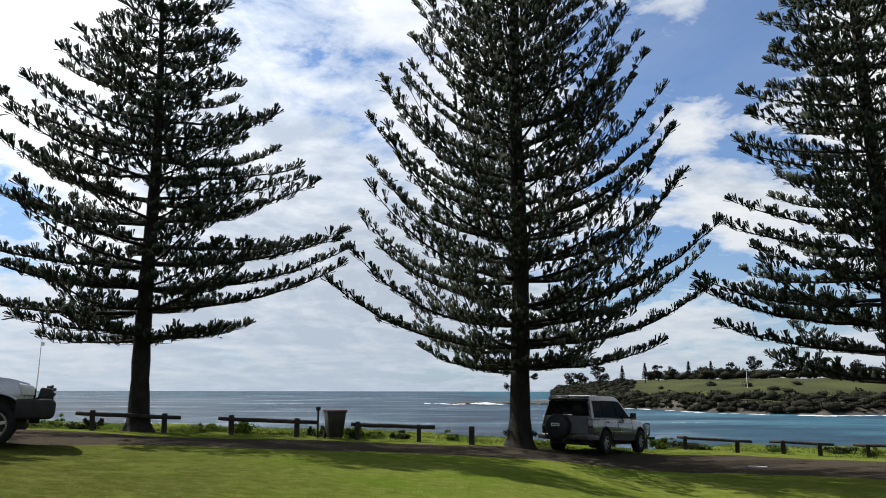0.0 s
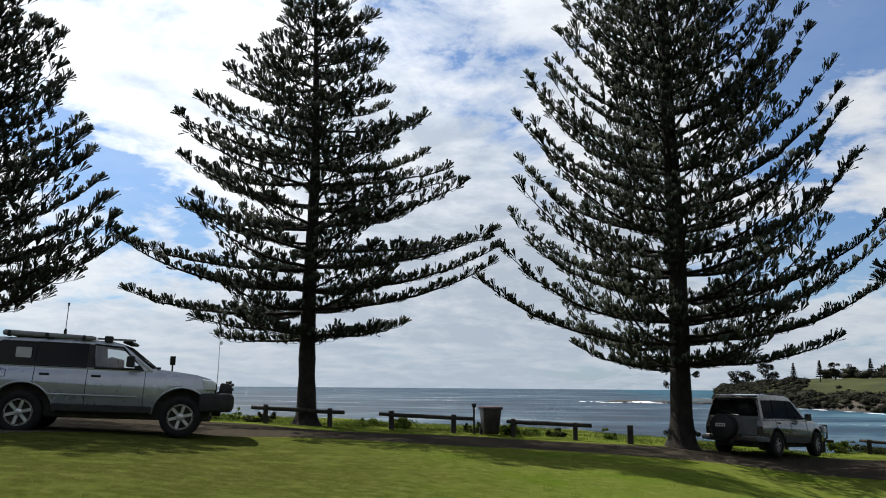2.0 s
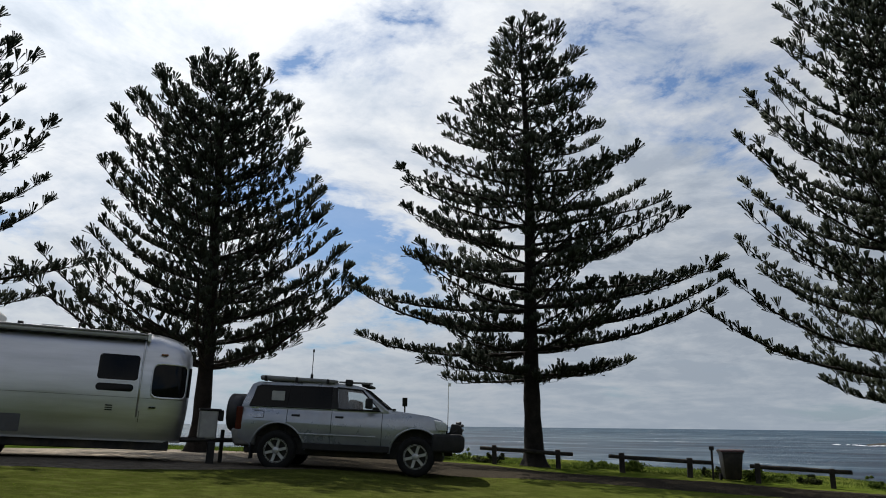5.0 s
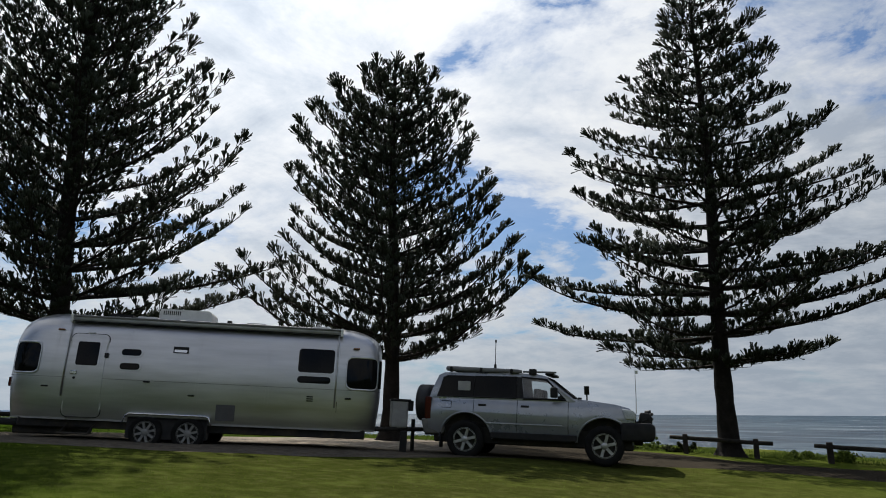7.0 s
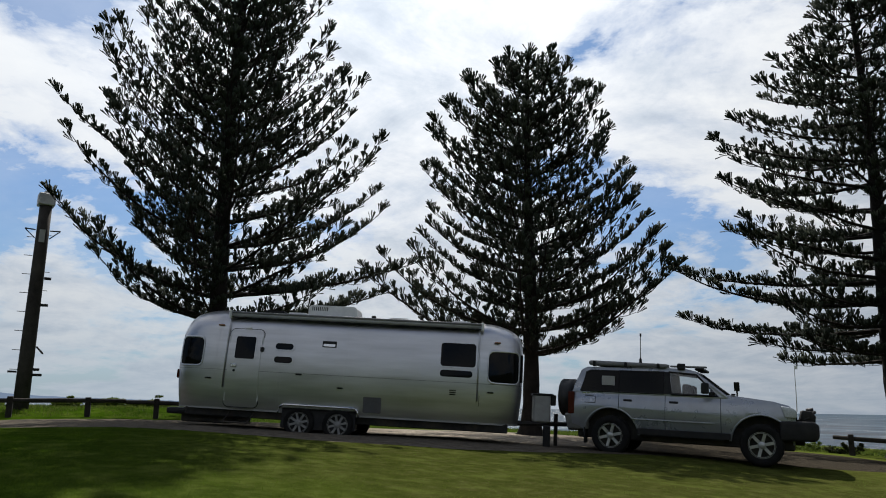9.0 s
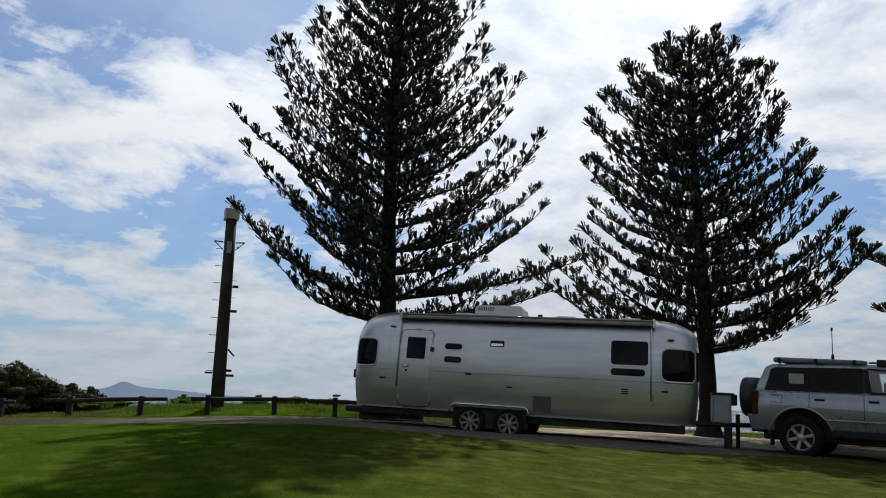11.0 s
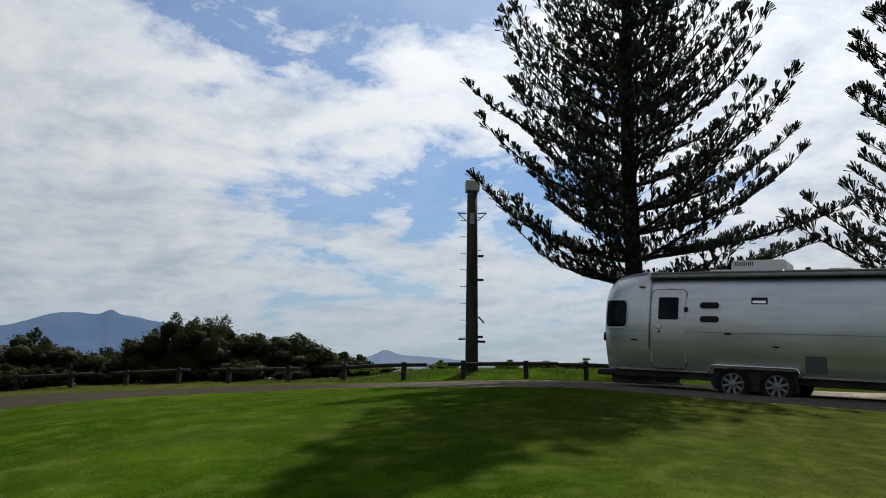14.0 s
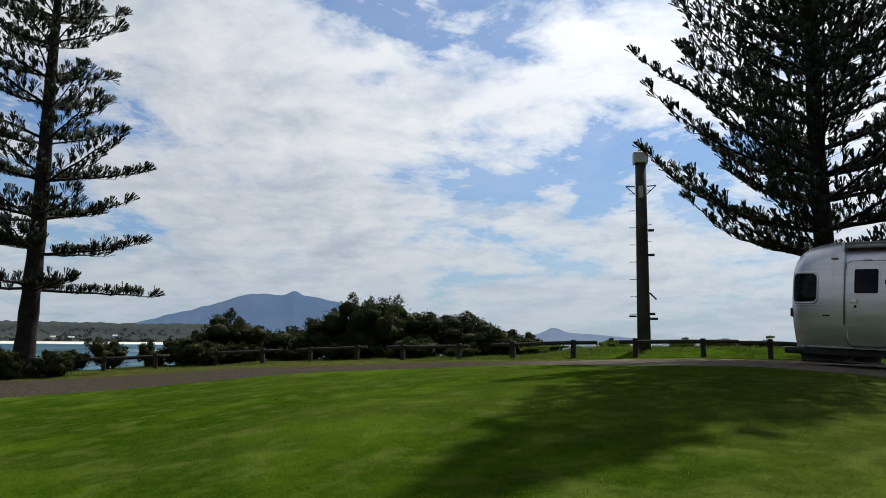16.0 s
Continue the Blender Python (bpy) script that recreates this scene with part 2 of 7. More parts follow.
def make_sea_material():
    """Ocean: rolling dark and light bands, teal over the shoals, scattered whitecaps, a broad wave-broken gloss."""
    m, n = material("sea_water")
    c0 = (n.add("ShaderNodeTexCoord"), 3)
    c = n.add("ShaderNodeMapping", {"Vector": c0, "Rotation": (0, 0, 0.35), "Scale": (0.55, 1.0, 1.0)})   # crests lie along the shore
    swell = n.noise(c, 0.06, 6.0, 0.65, 0.5)
    chop = n.noise(c, 0.6, 5.0, 0.7, 0.3)
    roll = n.noise(c, 0.020, 5.0, 0.62, 0.4)
    patch = n.noise(c, 0.005, 5.0, 0.6)
    sep = n.add("ShaderNodeSeparateXYZ", {0: c0})
    shoal = n.ramp(n.math("MAXIMUM", n.math("DIVIDE", (sep, 0), 220.0), n.math("DIVIDE", (sep, 1), -160.0)), [(0.10, 0.0), (0.45, 1.0)])
    f = n.math("ADD", n.math("MULTIPLY", roll, 0.5), n.math("ADD", n.math("MULTIPLY", swell, 0.3), n.math("MULTIPLY", patch, 0.2)))
    deep = n.ramp(f, [(0.42, (0.003, 0.014, 0.032)), (0.50, (0.016, 0.042, 0.070)), (0.57, (0.066, 0.102, 0.132))])
    teal = n.ramp(f, [(0.42, (0.002, 0.024, 0.048)), (0.50, (0.008, 0.054, 0.088)), (0.57, (0.034, 0.110, 0.150))])
    col = n.mix(shoal, deep, teal)
    foam = n.ramp(n.math("MULTIPLY", n.noise(c, 0.16, 6.0, 0.7), n.noise(c, 0.02, 3.0, 0.5)), [(0.375, 0.0), (0.42, 0.8)])
    col = n.mix(foam, col, (0.5, 0.52, 0.54))
    bump = n.add("ShaderNodeBump", {"Height": n.math("ADD", n.math("MULTIPLY", swell, 3.0), chop), "Strength": 1.0, "Distance": 1.2})
    d = n.add("ShaderNodeBsdfDiffuse", {"Color": (col, 2), "Normal": bump})
    g = n.add("ShaderNodeBsdfGlossy", {"Roughness": 0.35, "Normal": bump})
    n.add("ShaderNodeOutputMaterial", {0: n.add("ShaderNodeMixShader", {0: 0.075, 1: d, 2: g})})
    return m


GROUND = make_ground_material()
SEA = make_sea_material()
BARK = mottled("pine_bark", (0.013, 0.011, 0.010), (0.034, 0.029, 0.025), 3.0, 0.9, fine=30.0, bump=0.9, distance=0.05, spec=0.1)
TIMBER = mottled("weathered_timber", (0.0165, 0.0139, 0.0116), (0.0465, 0.0398, 0.0330), 4.0, 0.85, fine=45.0, bump=0.6, distance=0.01, spec=0.2)
POLE_WOOD = mottled("pole_timber", (0.026, 0.023, 0.020), (0.066, 0.058, 0.050), 2.0, 0.85, fine=40.0, bump=0.5, spec=0.2)
ROCK = mottled("shore_rock", (0.018, 0.0148, 0.0105), (0.056, 0.045, 0.031), 0.15, 0.9, fine=1.5, bump=0.8, distance=0.5)
FIELD = mottled("headland_grass", (0.013, 0.017, 0.005), (0.048, 0.053, 0.0135), 0.035, 0.95, fine=0.3, bump=0.3, distance=0.3, spec=0.1)
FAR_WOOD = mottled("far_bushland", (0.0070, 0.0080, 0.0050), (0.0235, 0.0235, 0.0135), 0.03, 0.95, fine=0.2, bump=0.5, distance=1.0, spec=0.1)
# bluer, paler bushland for the far shore: distance haze mixed into its tones
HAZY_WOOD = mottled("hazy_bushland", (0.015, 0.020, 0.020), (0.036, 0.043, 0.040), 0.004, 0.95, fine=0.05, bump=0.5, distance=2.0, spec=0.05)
SAND = mottled("beach_sand", (0.48, 0.44, 0.36), (0.592, 0.552, 0.464), 0.02, 0.9, fine=0.4)
FOAM = mottled("sea_foam", (0.56, 0.584, 0.6), (0.704, 0.72, 0.728), 0.2, 0.8, fine=2.0)
MAROON = mottled("maroon_bin_lid", (0.042, 0.014, 0.013), (0.075, 0.022, 0.020), 5.0, 0.5, grime=0.3)
BIN_GREEN = mottled("dark_bin", (0.008, 0.0062, 0.0057), (0.018, 0.0135, 0.0123), 5.0, 0.5, grime=0.3)


def make_leafy(name, tones, scale, through, by_lawn=None):
    """Thin leaves: part of the light comes through them."""
    m, n = material(name)
    c = (n.add("ShaderNodeTexCoord"), 3)
    f = n.math("ADD", n.math("MULTIPLY", n.noise(c, scale, 4.0, 0.6), 0.7), n.math("MULTIPLY", n.noise(c, scale * 14, 3.0, 0.6), 0.3))
    col = n.ramp(f, [(0.36, tones[0]), (0.62, tones[1])])
    if by_lawn:
        att = n.add("ShaderNodeAttribute", attribute_name="lush")
        col = n.mix(n.math("MULTIPLY", (att, 2), 1.0), col, n.ramp(f, [(0.36, by_lawn[0]), (0.62, by_lawn[1])]))
    out = (col, 2) if col.bl_idname == "ShaderNodeMix" else col
    d = n.add("ShaderNodeBsdfPrincipled", {"Base Color": out, "Roughness": 0.7, "Specular IOR Level": 0.06})
    t = n.add("ShaderNodeBsdfTranslucent", {"Color": out})
    s = n.add("ShaderNodeMixShader", {0: through, 1: d, 2: t})
    n.add("ShaderNodeOutputMaterial", {0: s})
    return m


BLADE = make_leafy("grass_blade", ((0.074, 0.112, 0.0148), (0.132, 0.163, 0.031)), 0.6, 0.7, ((0.042, 0.074, 0.006), (0.088, 0.122, 0.014)))
NEEDLES = make_leafy("pine_needles", ((0.022, 0.029, 0.021), (0.054, 0.064, 0.043)), 0.7, 0.14)
LEAF = make_leafy("shrub_leaf", ((0.012, 0.018, 0.007), (0.052, 0.060, 0.020)), 0.8, 0.3)
LEAF_PALE = make_leafy("dune_grass_leaf", ((0.0462, 0.0792, 0.01188), (0.1122, 0.1452, 0.0297)), 1.2, 0.4)
HOUSE_WALL = plain("white_weatherboard", (0.576, 0.576, 0.56), 0.7)
HOUSE_ROOF = plain("grey_roof_iron", (0.35, 0.36, 0.37), 0.5)
TIN = mottled("galvanised_steel", (0.34, 0.34, 0.33), (0.50, 0.50, 0.48), 4.0, 0.5, 0.6, grime=0.3)


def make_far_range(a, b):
    """Distant mountains, blue with air: the haze is put into the colour, and they glow."""
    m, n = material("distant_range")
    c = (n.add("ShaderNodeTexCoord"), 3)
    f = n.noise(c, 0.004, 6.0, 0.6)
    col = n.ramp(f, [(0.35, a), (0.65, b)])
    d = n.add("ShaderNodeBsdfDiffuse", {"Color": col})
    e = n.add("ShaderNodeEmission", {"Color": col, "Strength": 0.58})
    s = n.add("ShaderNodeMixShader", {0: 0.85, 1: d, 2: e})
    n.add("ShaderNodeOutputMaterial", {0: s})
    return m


# the second, paler copy carries more of the haze
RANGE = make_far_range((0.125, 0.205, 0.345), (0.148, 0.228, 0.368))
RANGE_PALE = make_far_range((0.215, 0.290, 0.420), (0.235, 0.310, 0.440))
ALU = None


def make_aluminium():
    """Mill-finish riveted skin: soft streaks and dulled patches."""
    m, n = material("caravan_aluminium")
    c = (n.add("ShaderNodeTexCoord"), 3)
    long_ = n.add("ShaderNodeMapping", {"Vector": c, "Scale": (0.35, 1.0, 3.0)})
    a = n.noise(long_, 1.2, 5.0, 0.6)
    b = n.noise(c, 60.0, 3.0, 0.6)
    col = n.ramp(a, [(0.30, (0.40, 0.400, 0.412)), (0.70, (0.59, 0.590, 0.605))])
    r = n.math("ADD", n.math("MULTIPLY", a, 0.18), 0.23)
    wav = n.noise(long_, 2.5, 3.0, 0.5)
    finish(n, col, r, 0.92, n.math("ADD", wav, n.math("MULTIPLY", b, 0.05)), 0.16, 0.014, 0.5)
    return m


def make_paint(name, a, b, grime):
    """Metallic car paint with road dust low down as blotches."""
    m, n = material(name)
    c = (n.add("ShaderNodeTexCoord"), 3)
    f = n.noise(c, 1.5, 4.0, 0.6)
    dust = n.ramp(n.noise(c, 2.2, 7.0, 0.7), [(0.42, 0.0), (0.74, grime)])
    col = n.mix(dust, n.ramp(f, [(0.3, a), (0.7, b)]), (0.22, 0.19, 0.15))
    fine = n.noise(c, 220.0, 2.0, 0.5)
    finish(n, col, n.math("ADD", n.math("MULTIPLY", dust, 0.35), 0.27), 0.45, fine, 0.04, 0.001, 0.5, 0.9)
    return m


ALU = make_aluminium()
PAINT = make_paint("silver_paint", (0.285, 0.302, 0.338), (0.36, 0.38, 0.42), 0.30)
PAINT2 = make_paint("champagne_paint", (0.044, 0.040, 0.034), (0.068, 0.062, 0.053), 0.3)
RUBBER = mottled("tyre_rubber", (0.007, 0.007, 0.007), (0.017, 0.0165, 0.016), 5.0, 0.85, fine=70.0, bump=0.3, spec=0.15, grime=0.06, dirt=(0.04, 0.036, 0.03))
ALLOY = mottled("wheel_alloy", (0.40, 0.40, 0.41), (0.56, 0.56, 0.57), 8.0, 0.35, 0.8, grime=0.2, dirt=(0.06, 0.055, 0.05))
DUSTY_BUMPER = mottled("dusty_bumper", (0.15, 0.148, 0.145), (0.22, 0.215, 0.205), 5.0, 0.45, grime=0.4, dirt=(0.09, 0.075, 0.055))
DULL_ALLOY = mottled("dull_alloy", (0.22, 0.22, 0.22), (0.33, 0.328, 0.32), 8.0, 0.5, 0.6, grime=0.3, dirt=(0.05, 0.045, 0.04))
BLACK = mottled("black_plastic", (0.009, 0.009, 0.010), (0.020, 0.020, 0.021), 6.0, 0.6, fine=80.0, bump=0.1, spec=0.25, grime=0.08)
DARK_STEEL = mottled("chassis_steel", (0.012, 0.012, 0.012), (0.035, 0.033, 0.03), 4.0, 0.7, 0.3, grime=0.5)
CHROME = mottled("chrome", (0.62, 0.62, 0.62), (0.75, 0.75, 0.75), 5.0, 0.18, 1.0, bump=0.02)


def make_tint():
    """Dark tinted glass: nearly black, with a faint even gloss."""
    m, n = material("tinted_glass")
    c = (n.add("ShaderNodeTexCoord"), 3)
    d = n.add("ShaderNodeBsdfDiffuse", {"Color": n.ramp(n.noise(c, 2.0, 3.0), [(0.3, (0.003, 0.003, 0.003)), (0.7, (0.006, 0.006, 0.006))])})
    g = n.add("ShaderNodeBsdfGlossy", {"Roughness": 0.06})
    n.add("ShaderNodeOutputMaterial", {0: n.add("ShaderNodeMixShader", {0: 0.014, 1: d, 2: g})})
    return m


TINT = make_tint()
RED_LENS = mottled("red_lens", (0.045, 0.004, 0.004), (0.075, 0.006, 0.006), 20.0, 0.2, bump=0.05)
CLEAR_LENS = mottled("clear_lens", (0.40, 0.42, 0.43), (0.60, 0.62, 0.63), 20.0, 0.15, bump=0.1)
WHITE_PLASTIC = mottled("white_plastic", (0.62, 0.62, 0.60), (0.74, 0.74, 0.72), 4.0, 0.5, grime=0.2)
GREY_VINYL = mottled("grey_vinyl", (0.30, 0.30, 0.29), (0.40, 0.40, 0.385), 3.0, 0.6, grime=0.2)
DARK_VINYL = mottled("dark_vinyl", (0.07, 0.07, 0.072), (0.11, 0.11, 0.112), 3.0, 0.7, grime=0.2)
AWNING = mottled("awning_strip", (0.15, 0.15, 0.15), (0.23, 0.23, 0.235), 3.0, 0.8, spec=0.1, grime=0.15)
CANVAS = mottled("black_canvas", (0.015, 0.015, 0.016), (0.035, 0.035, 0.036), 4.0, 0.5, fine=120.0, bump=0.2, grime=0.2)
AMBER = plain("amber_lens", (0.22, 0.09, 0.03), 0.3)
SEAT = mottled("grey_cloth", (0.05, 0.05, 0.052), (0.09, 0.09, 0.092), 5.0, 0.9)


def make_clear_glass():
    m, n = material("car_glass")
    c = n.ramp(n.noise((n.add("ShaderNodeTexCoord"), 3), 3.0, 4.0), [(0.3, (0.72, 0.76, 0.77)), (0.7, (0.78, 0.82, 0.83))])
    t = n.add("ShaderNodeBsdfTransparent", {"Color": c})
    g = n.add("ShaderNodeBsdfGlossy", {"Roughness": 0.03})
    n.add("ShaderNodeOutputMaterial", {0: n.add("ShaderNodeMixShader", {0: 0.10, 1: t, 2: g})})
    return m


GLASS = make_clear_glass()
PLATE = plain("plate_pale", (0.50, 0.49, 0.42), 0.5)

# ---- mesh helpers ----
def smooth(ob, on=True):
    ob.data.polygons.foreach_set("use_smooth", [on] * len(ob.data.polygons))
    return ob


def part(name, bm, mat, parent=None, label="", shade=False):
    """Links a bmesh as one mesh object under a thing or a part."""
    me = bpy.data.meshes.new(name)
    bm.to_mesh(me)
    bm.free()
    me.materials.append(mat)
    ob = new(name, me)
    ob.parent = parent
    if label:
        tagged(ob, label)
    return smooth(ob) if shade else ob


def raw(name, verts, faces, mat, parent=None, label="", shade=False):
    me = bpy.data.meshes.new(name)
    v = np.asarray(verts, dtype=np.float32).reshape(-1, 3)
    f = np.asarray(faces, dtype=np.int32)
    me.vertices.add(len(v))
    me.vertices.foreach_set("co", v.ravel())
    me.loops.add(f.size)
    me.loops.foreach_set("vertex_index", f.ravel())
    me.polygons.add(len(f))
    me.polygons.foreach_set("loop_start", np.arange(0, f.size, f.shape[1], dtype=np.int32))
    me.update(calc_edges=True)
    me.validate()
    me.materials.append(mat)
    ob = new(name, me)
    ob.parent = parent
    if label:
        tagged(ob, label)
    return smooth(ob) if shade else ob


def empty(name, m, label="", category="", group="", kind=""):
    e = new(name)
    e.empty_display_size = 0.3
    e.matrix_world = m
    return tagged(e, label, category, group, kind)


def add_box(bm, lo, hi, bevel=0.0, segs=1):
    lo, hi = Vector(lo), Vector(hi)
    m = Matrix.Translation((lo + hi) / 2) @ Matrix.Diagonal((*(hi - lo), 1))
    vs = bmesh.ops.create_cube(bm, size=1, matrix=m)["verts"]
    if bevel:
        es = list({e for v in vs for e in v.link_edges})
        bmesh.ops.bevel(bm, geom=es, offset=bevel, segments=segs, affect="EDGES", profile=0.6)
    return bm


def box(lo, hi, bevel=0.0, segs=1):
    return add_box(bmesh.new(), lo, hi, bevel, segs)


def add_tube(bm, pts, radii, sides=8, cap=True):
    """A tube of rings along pts."""
    pts = [Vector(p) for p in pts]
    if not isinstance(radii, (list, tuple)):
        radii = [radii] * len(pts)
    rings = []
    for i, p in enumerate(pts):
        d = (pts[min(i + 1, len(pts) - 1)] - pts[max(i - 1, 0)]).normalized()
        a = d.cross(Vector((0, 0, 1)) if abs(d.z) < 0.9 else Vector((1, 0, 0))).normalized()
        b = d.cross(a)
        rings.append([bm.verts.new(p + radii[i] * (math.cos(k) * a + math.sin(k) * b)) for k in (2 * math.pi * j / sides for j in range(sides))])
    for r, q in zip(rings, rings[1:]):
        for j in range(sides):
            bm.faces.new((r[j], r[(j + 1) % sides], q[(j + 1) % sides], q[j]))
    if cap:
        bm.faces.new(rings[0][::-1])
        bm.faces.new(rings[-1])
    return bm


def tube(pts, radii, sides=8, cap=True):
    bm = add_tube(bmesh.new(), pts, radii, sides, cap)
    bmesh.ops.recalc_face_normals(bm, faces=bm.faces)
    return bm


# ---- the lie of the land: a lawn that rises to a rim round the camera ----
SEA_Z = EYE - 8.0
RIM = [(-180, 0.2), (-60, -0.95), (-30, -0.86), (-20, -0.82), (-13, -0.55), (-10, -0.40), (-5, -0.12), (2, 0.0), (10, 0.16), (15, 0.28), (24, 0.42), (34, 0.62),
       (45, 0.78), (58, 0.93), (70, 1.10), (80, 1.08), (88, 0.98), (97, 0.84), (107, 0.62), (118, 0.20), (130, 0.0), (180, 0.2)]


def rim(az):
    az = np.asarray(az, float)
    return np.mean([np.interp((az + k + 180) % 360 - 180, [a for a, _ in RIM], [h for _, h in RIM]) for k in (-5, -2.5, 0, 2.5, 5)], axis=0)


def fold(x):
    x = np.clip(x, 0, 1)
    return x * x * (3 - 2 * x)


def land(x, y):
    """Height of the ground."""
    x, y = np.asarray(x, float), np.asarray(y, float)
    r, az = np.hypot(x, y), np.degrees(np.arctan2(-x, y))
    u = np.clip(r / 19.0, 0, 1)
    h = rim(az) * (1.5 * u - 0.5 * u ** 3)
    h = h + 0.025 * np.sin(x * 0.9 + 1.3) * np.sin(y * 0.8) * np.clip((r - 4) / 10, 0, 1)
    # a low bank beyond the rail fence, then the bluff down to the water
    seaward = fold((az + 75) / 20) * fold((142 - az) / 12)
    edge = 30 + 5 * fold((az - 84) / 14) + 9 * fold((-14 - az) / 8) + 0.8 * np.sin(az * 0.35) + 0.5 * np.sin(az * 1.1)
    h = h + 0.30 * fold((r - 24.5) / 3) * fold((az - 60) / 10) * fold((90 - az) / 8)
    # unseen wooded hillside behind the camera, added to darken what the caravan reflects
    h = h + (1 - seaward) * 21 * fold((r - 40) / 80)
    h = h - seaward * (9.5 * fold((r - edge) / 13))
    return h


def track(x, y):
    """How worn the ground is: a dirt drive that runs round inside the fence."""
    r, az = np.hypot(x, y), np.degrees(np.arctan2(-x, y))
    a = [-180, -40, -27, -20, -12, -1, 10, 21, 35, 45, 52, 60, 70, 80, 90, 97, 108, 120, 135, 180]
    near = np.interp(az, a, [22, 25, 25.5, 24.5, 22.0, 20.6, 19.4, 18.6, 17.2, 15.8, 15.1, 15.2, 16.4, 17.8, 19.3, 20.1, 20.4, 21.0, 22, 22])
    far = np.interp(az, a, [27, 31, 32, 31, 28, 23.8, 22.9, 22.6, 26.0, 26.0, 24.6, 24.0, 23.6, 23.4, 22.6, 23.8, 26.5, 28.5, 29, 27])
    return fold((r - near + 0.35) / 0.7) * fold((far + 0.5 - r) / 1.0)


def lushness(x, y):
    """The lawn grows richer towards the north."""
    return fold((-x - 0.45 * y - 0.2) / 8.2)


def shaded_lawn(x, y):
    """Dull olive lawn before the drive, with the pines' shade put into its colour."""
    strip = 0.9 * fold((28.0 + y) / 4.0) * fold((3.5 - y) / 4.0) * fold((-x - 21.5) / 2.0)     # thin grass under the scrub, with its shade put into the colour
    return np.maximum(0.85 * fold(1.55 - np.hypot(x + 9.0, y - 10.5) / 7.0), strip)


def make_ground():
    rs = np.concatenate([np.linspace(0, 13, 40), np.arange(13.2, 27, 0.2), np.linspace(27.2, 46, 50), np.geomspace(48, 4600, 26)])
    azs = np.concatenate([np.arange(-45, 135, 0.6), np.arange(135, 315, 5.0)])
    R_, A_ = np.meshgrid(rs, np.radians(azs), indexing="ij")
    X, Y = -np.sin(A_) * R_, np.cos(A_) * R_
    V = np.stack([X, Y, land(X, Y)], -1).reshape(-1, 3)
    n, k = len(rs), len(azs)
    i, j = np.meshgrid(np.arange(n - 1), np.arange(k), indexing="ij")
    q = np.stack([i * k + j, (i + 1) * k + j, (i + 1) * k + (j + 1) % k, i * k + (j + 1) % k], -1).reshape(-1, 4)
    q = q[:, ::-1]
    ob = raw("ground", V, q, GROUND, shade=True)
    att = ob.data.attributes.new("track", "FLOAT", "POINT")
    att.data.foreach_set("value", track(V[:, 0], V[:, 1]).astype(np.float32))
    az = np.degrees(np.arctan2(-V[:, 0], V[:, 1]))
    rr = np.hypot(V[:, 0], V[:, 1])
    lush = ob.data.attributes.new("lush", "FLOAT", "POINT")
    lush.data.foreach_set("value", lushness(V[:, 0], V[:, 1]).astype(np.float32))
    # sun on the drive put into the soil colour, ending at the caravan's shadow
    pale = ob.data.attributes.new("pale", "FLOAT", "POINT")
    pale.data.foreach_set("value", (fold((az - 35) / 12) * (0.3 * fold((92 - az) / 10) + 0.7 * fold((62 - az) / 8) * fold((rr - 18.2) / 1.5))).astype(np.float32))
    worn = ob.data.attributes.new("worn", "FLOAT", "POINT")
    worn.data.foreach_set("value", shaded_lawn(V[:, 0], V[:, 1]).astype(np.float32))
    woods = ob.data.attributes.new("woods", "FLOAT", "POINT")
    woods.data.foreach_set("value", fold((rr - 36) / 8).astype(np.float32))
    tagged(ob, "mown green lawn ringed by a worn dirt drive", "ground", kind="structure")


make_ground()


def make_sea():
    rs = np.array([20, 60, 200, 700, 2000, 4900.0])
    azs = np.radians(np.arange(0, 360, 6.0))
    R_, A_ = np.meshgrid(rs, azs, indexing="ij")
    V = np.stack([-np.sin(A_) * R_, np.cos(A_) * R_, np.full_like(R_, SEA_Z)], -1).reshape(-1, 3)
    k = len(azs)
    i, j = np.meshgrid(np.arange(len(rs) - 1), np.arange(k), indexing="ij")
    q = np.stack([i * k + j, i * k + (j + 1) % k, (i + 1) * k + (j + 1) % k, (i + 1) * k + j], -1).reshape(-1, 4)
    tagged(raw("sea", V, q, SEA), "blue-green ocean with small whitecaps", "sea", kind="structure")


make_sea()


# ---- leaf clouds: many small random leaves in a volume ----
def leaf_cloud(centres, radii, count, size, rng, flat=0.75, up=0.0):
    """Four-cornered leaves scattered in ellipsoids, denser towards the surface; verts and quads."""
    C, Rr = np.asarray(centres, float), np.asarray(radii, float)
    n = len(C)
    if Rr.ndim == 1:
        Rr = np.stack([Rr, Rr, Rr * flat], -1)
    idx = np.repeat(np.arange(n), count)
    d = rng.normal(size=(len(idx), 3))
    d /= np.linalg.norm(d, axis=1, keepdims=True)
    rad = rng.uniform(0.45, 1.0, len(idx)) ** 0.6
    p = C[idx] + d * rad[:, None] * Rr[idx] * rng.uniform(0.80, 1.0, (len(idx), 1))
    a = rng.normal(size=p.shape)
    a[:, 2] += up
    a /= np.linalg.norm(a, axis=1, keepdims=True)
    b = np.cross(a, rng.normal(size=p.shape))
    b /= np.linalg.norm(b, axis=1, keepdims=True)
    s = (size if np.isscalar(size) else np.asarray(size)[idx])
    s = (np.ones(len(idx)) * s * rng.uniform(0.6, 1.3, len(idx)))[:, None]
    V = np.stack([p - a * s, p + b * s * 0.45, p + a * s, p - b * s * 0.45], 1).reshape(-1, 3)
    return V, np.arange(len(V)).reshape(-1, 4)


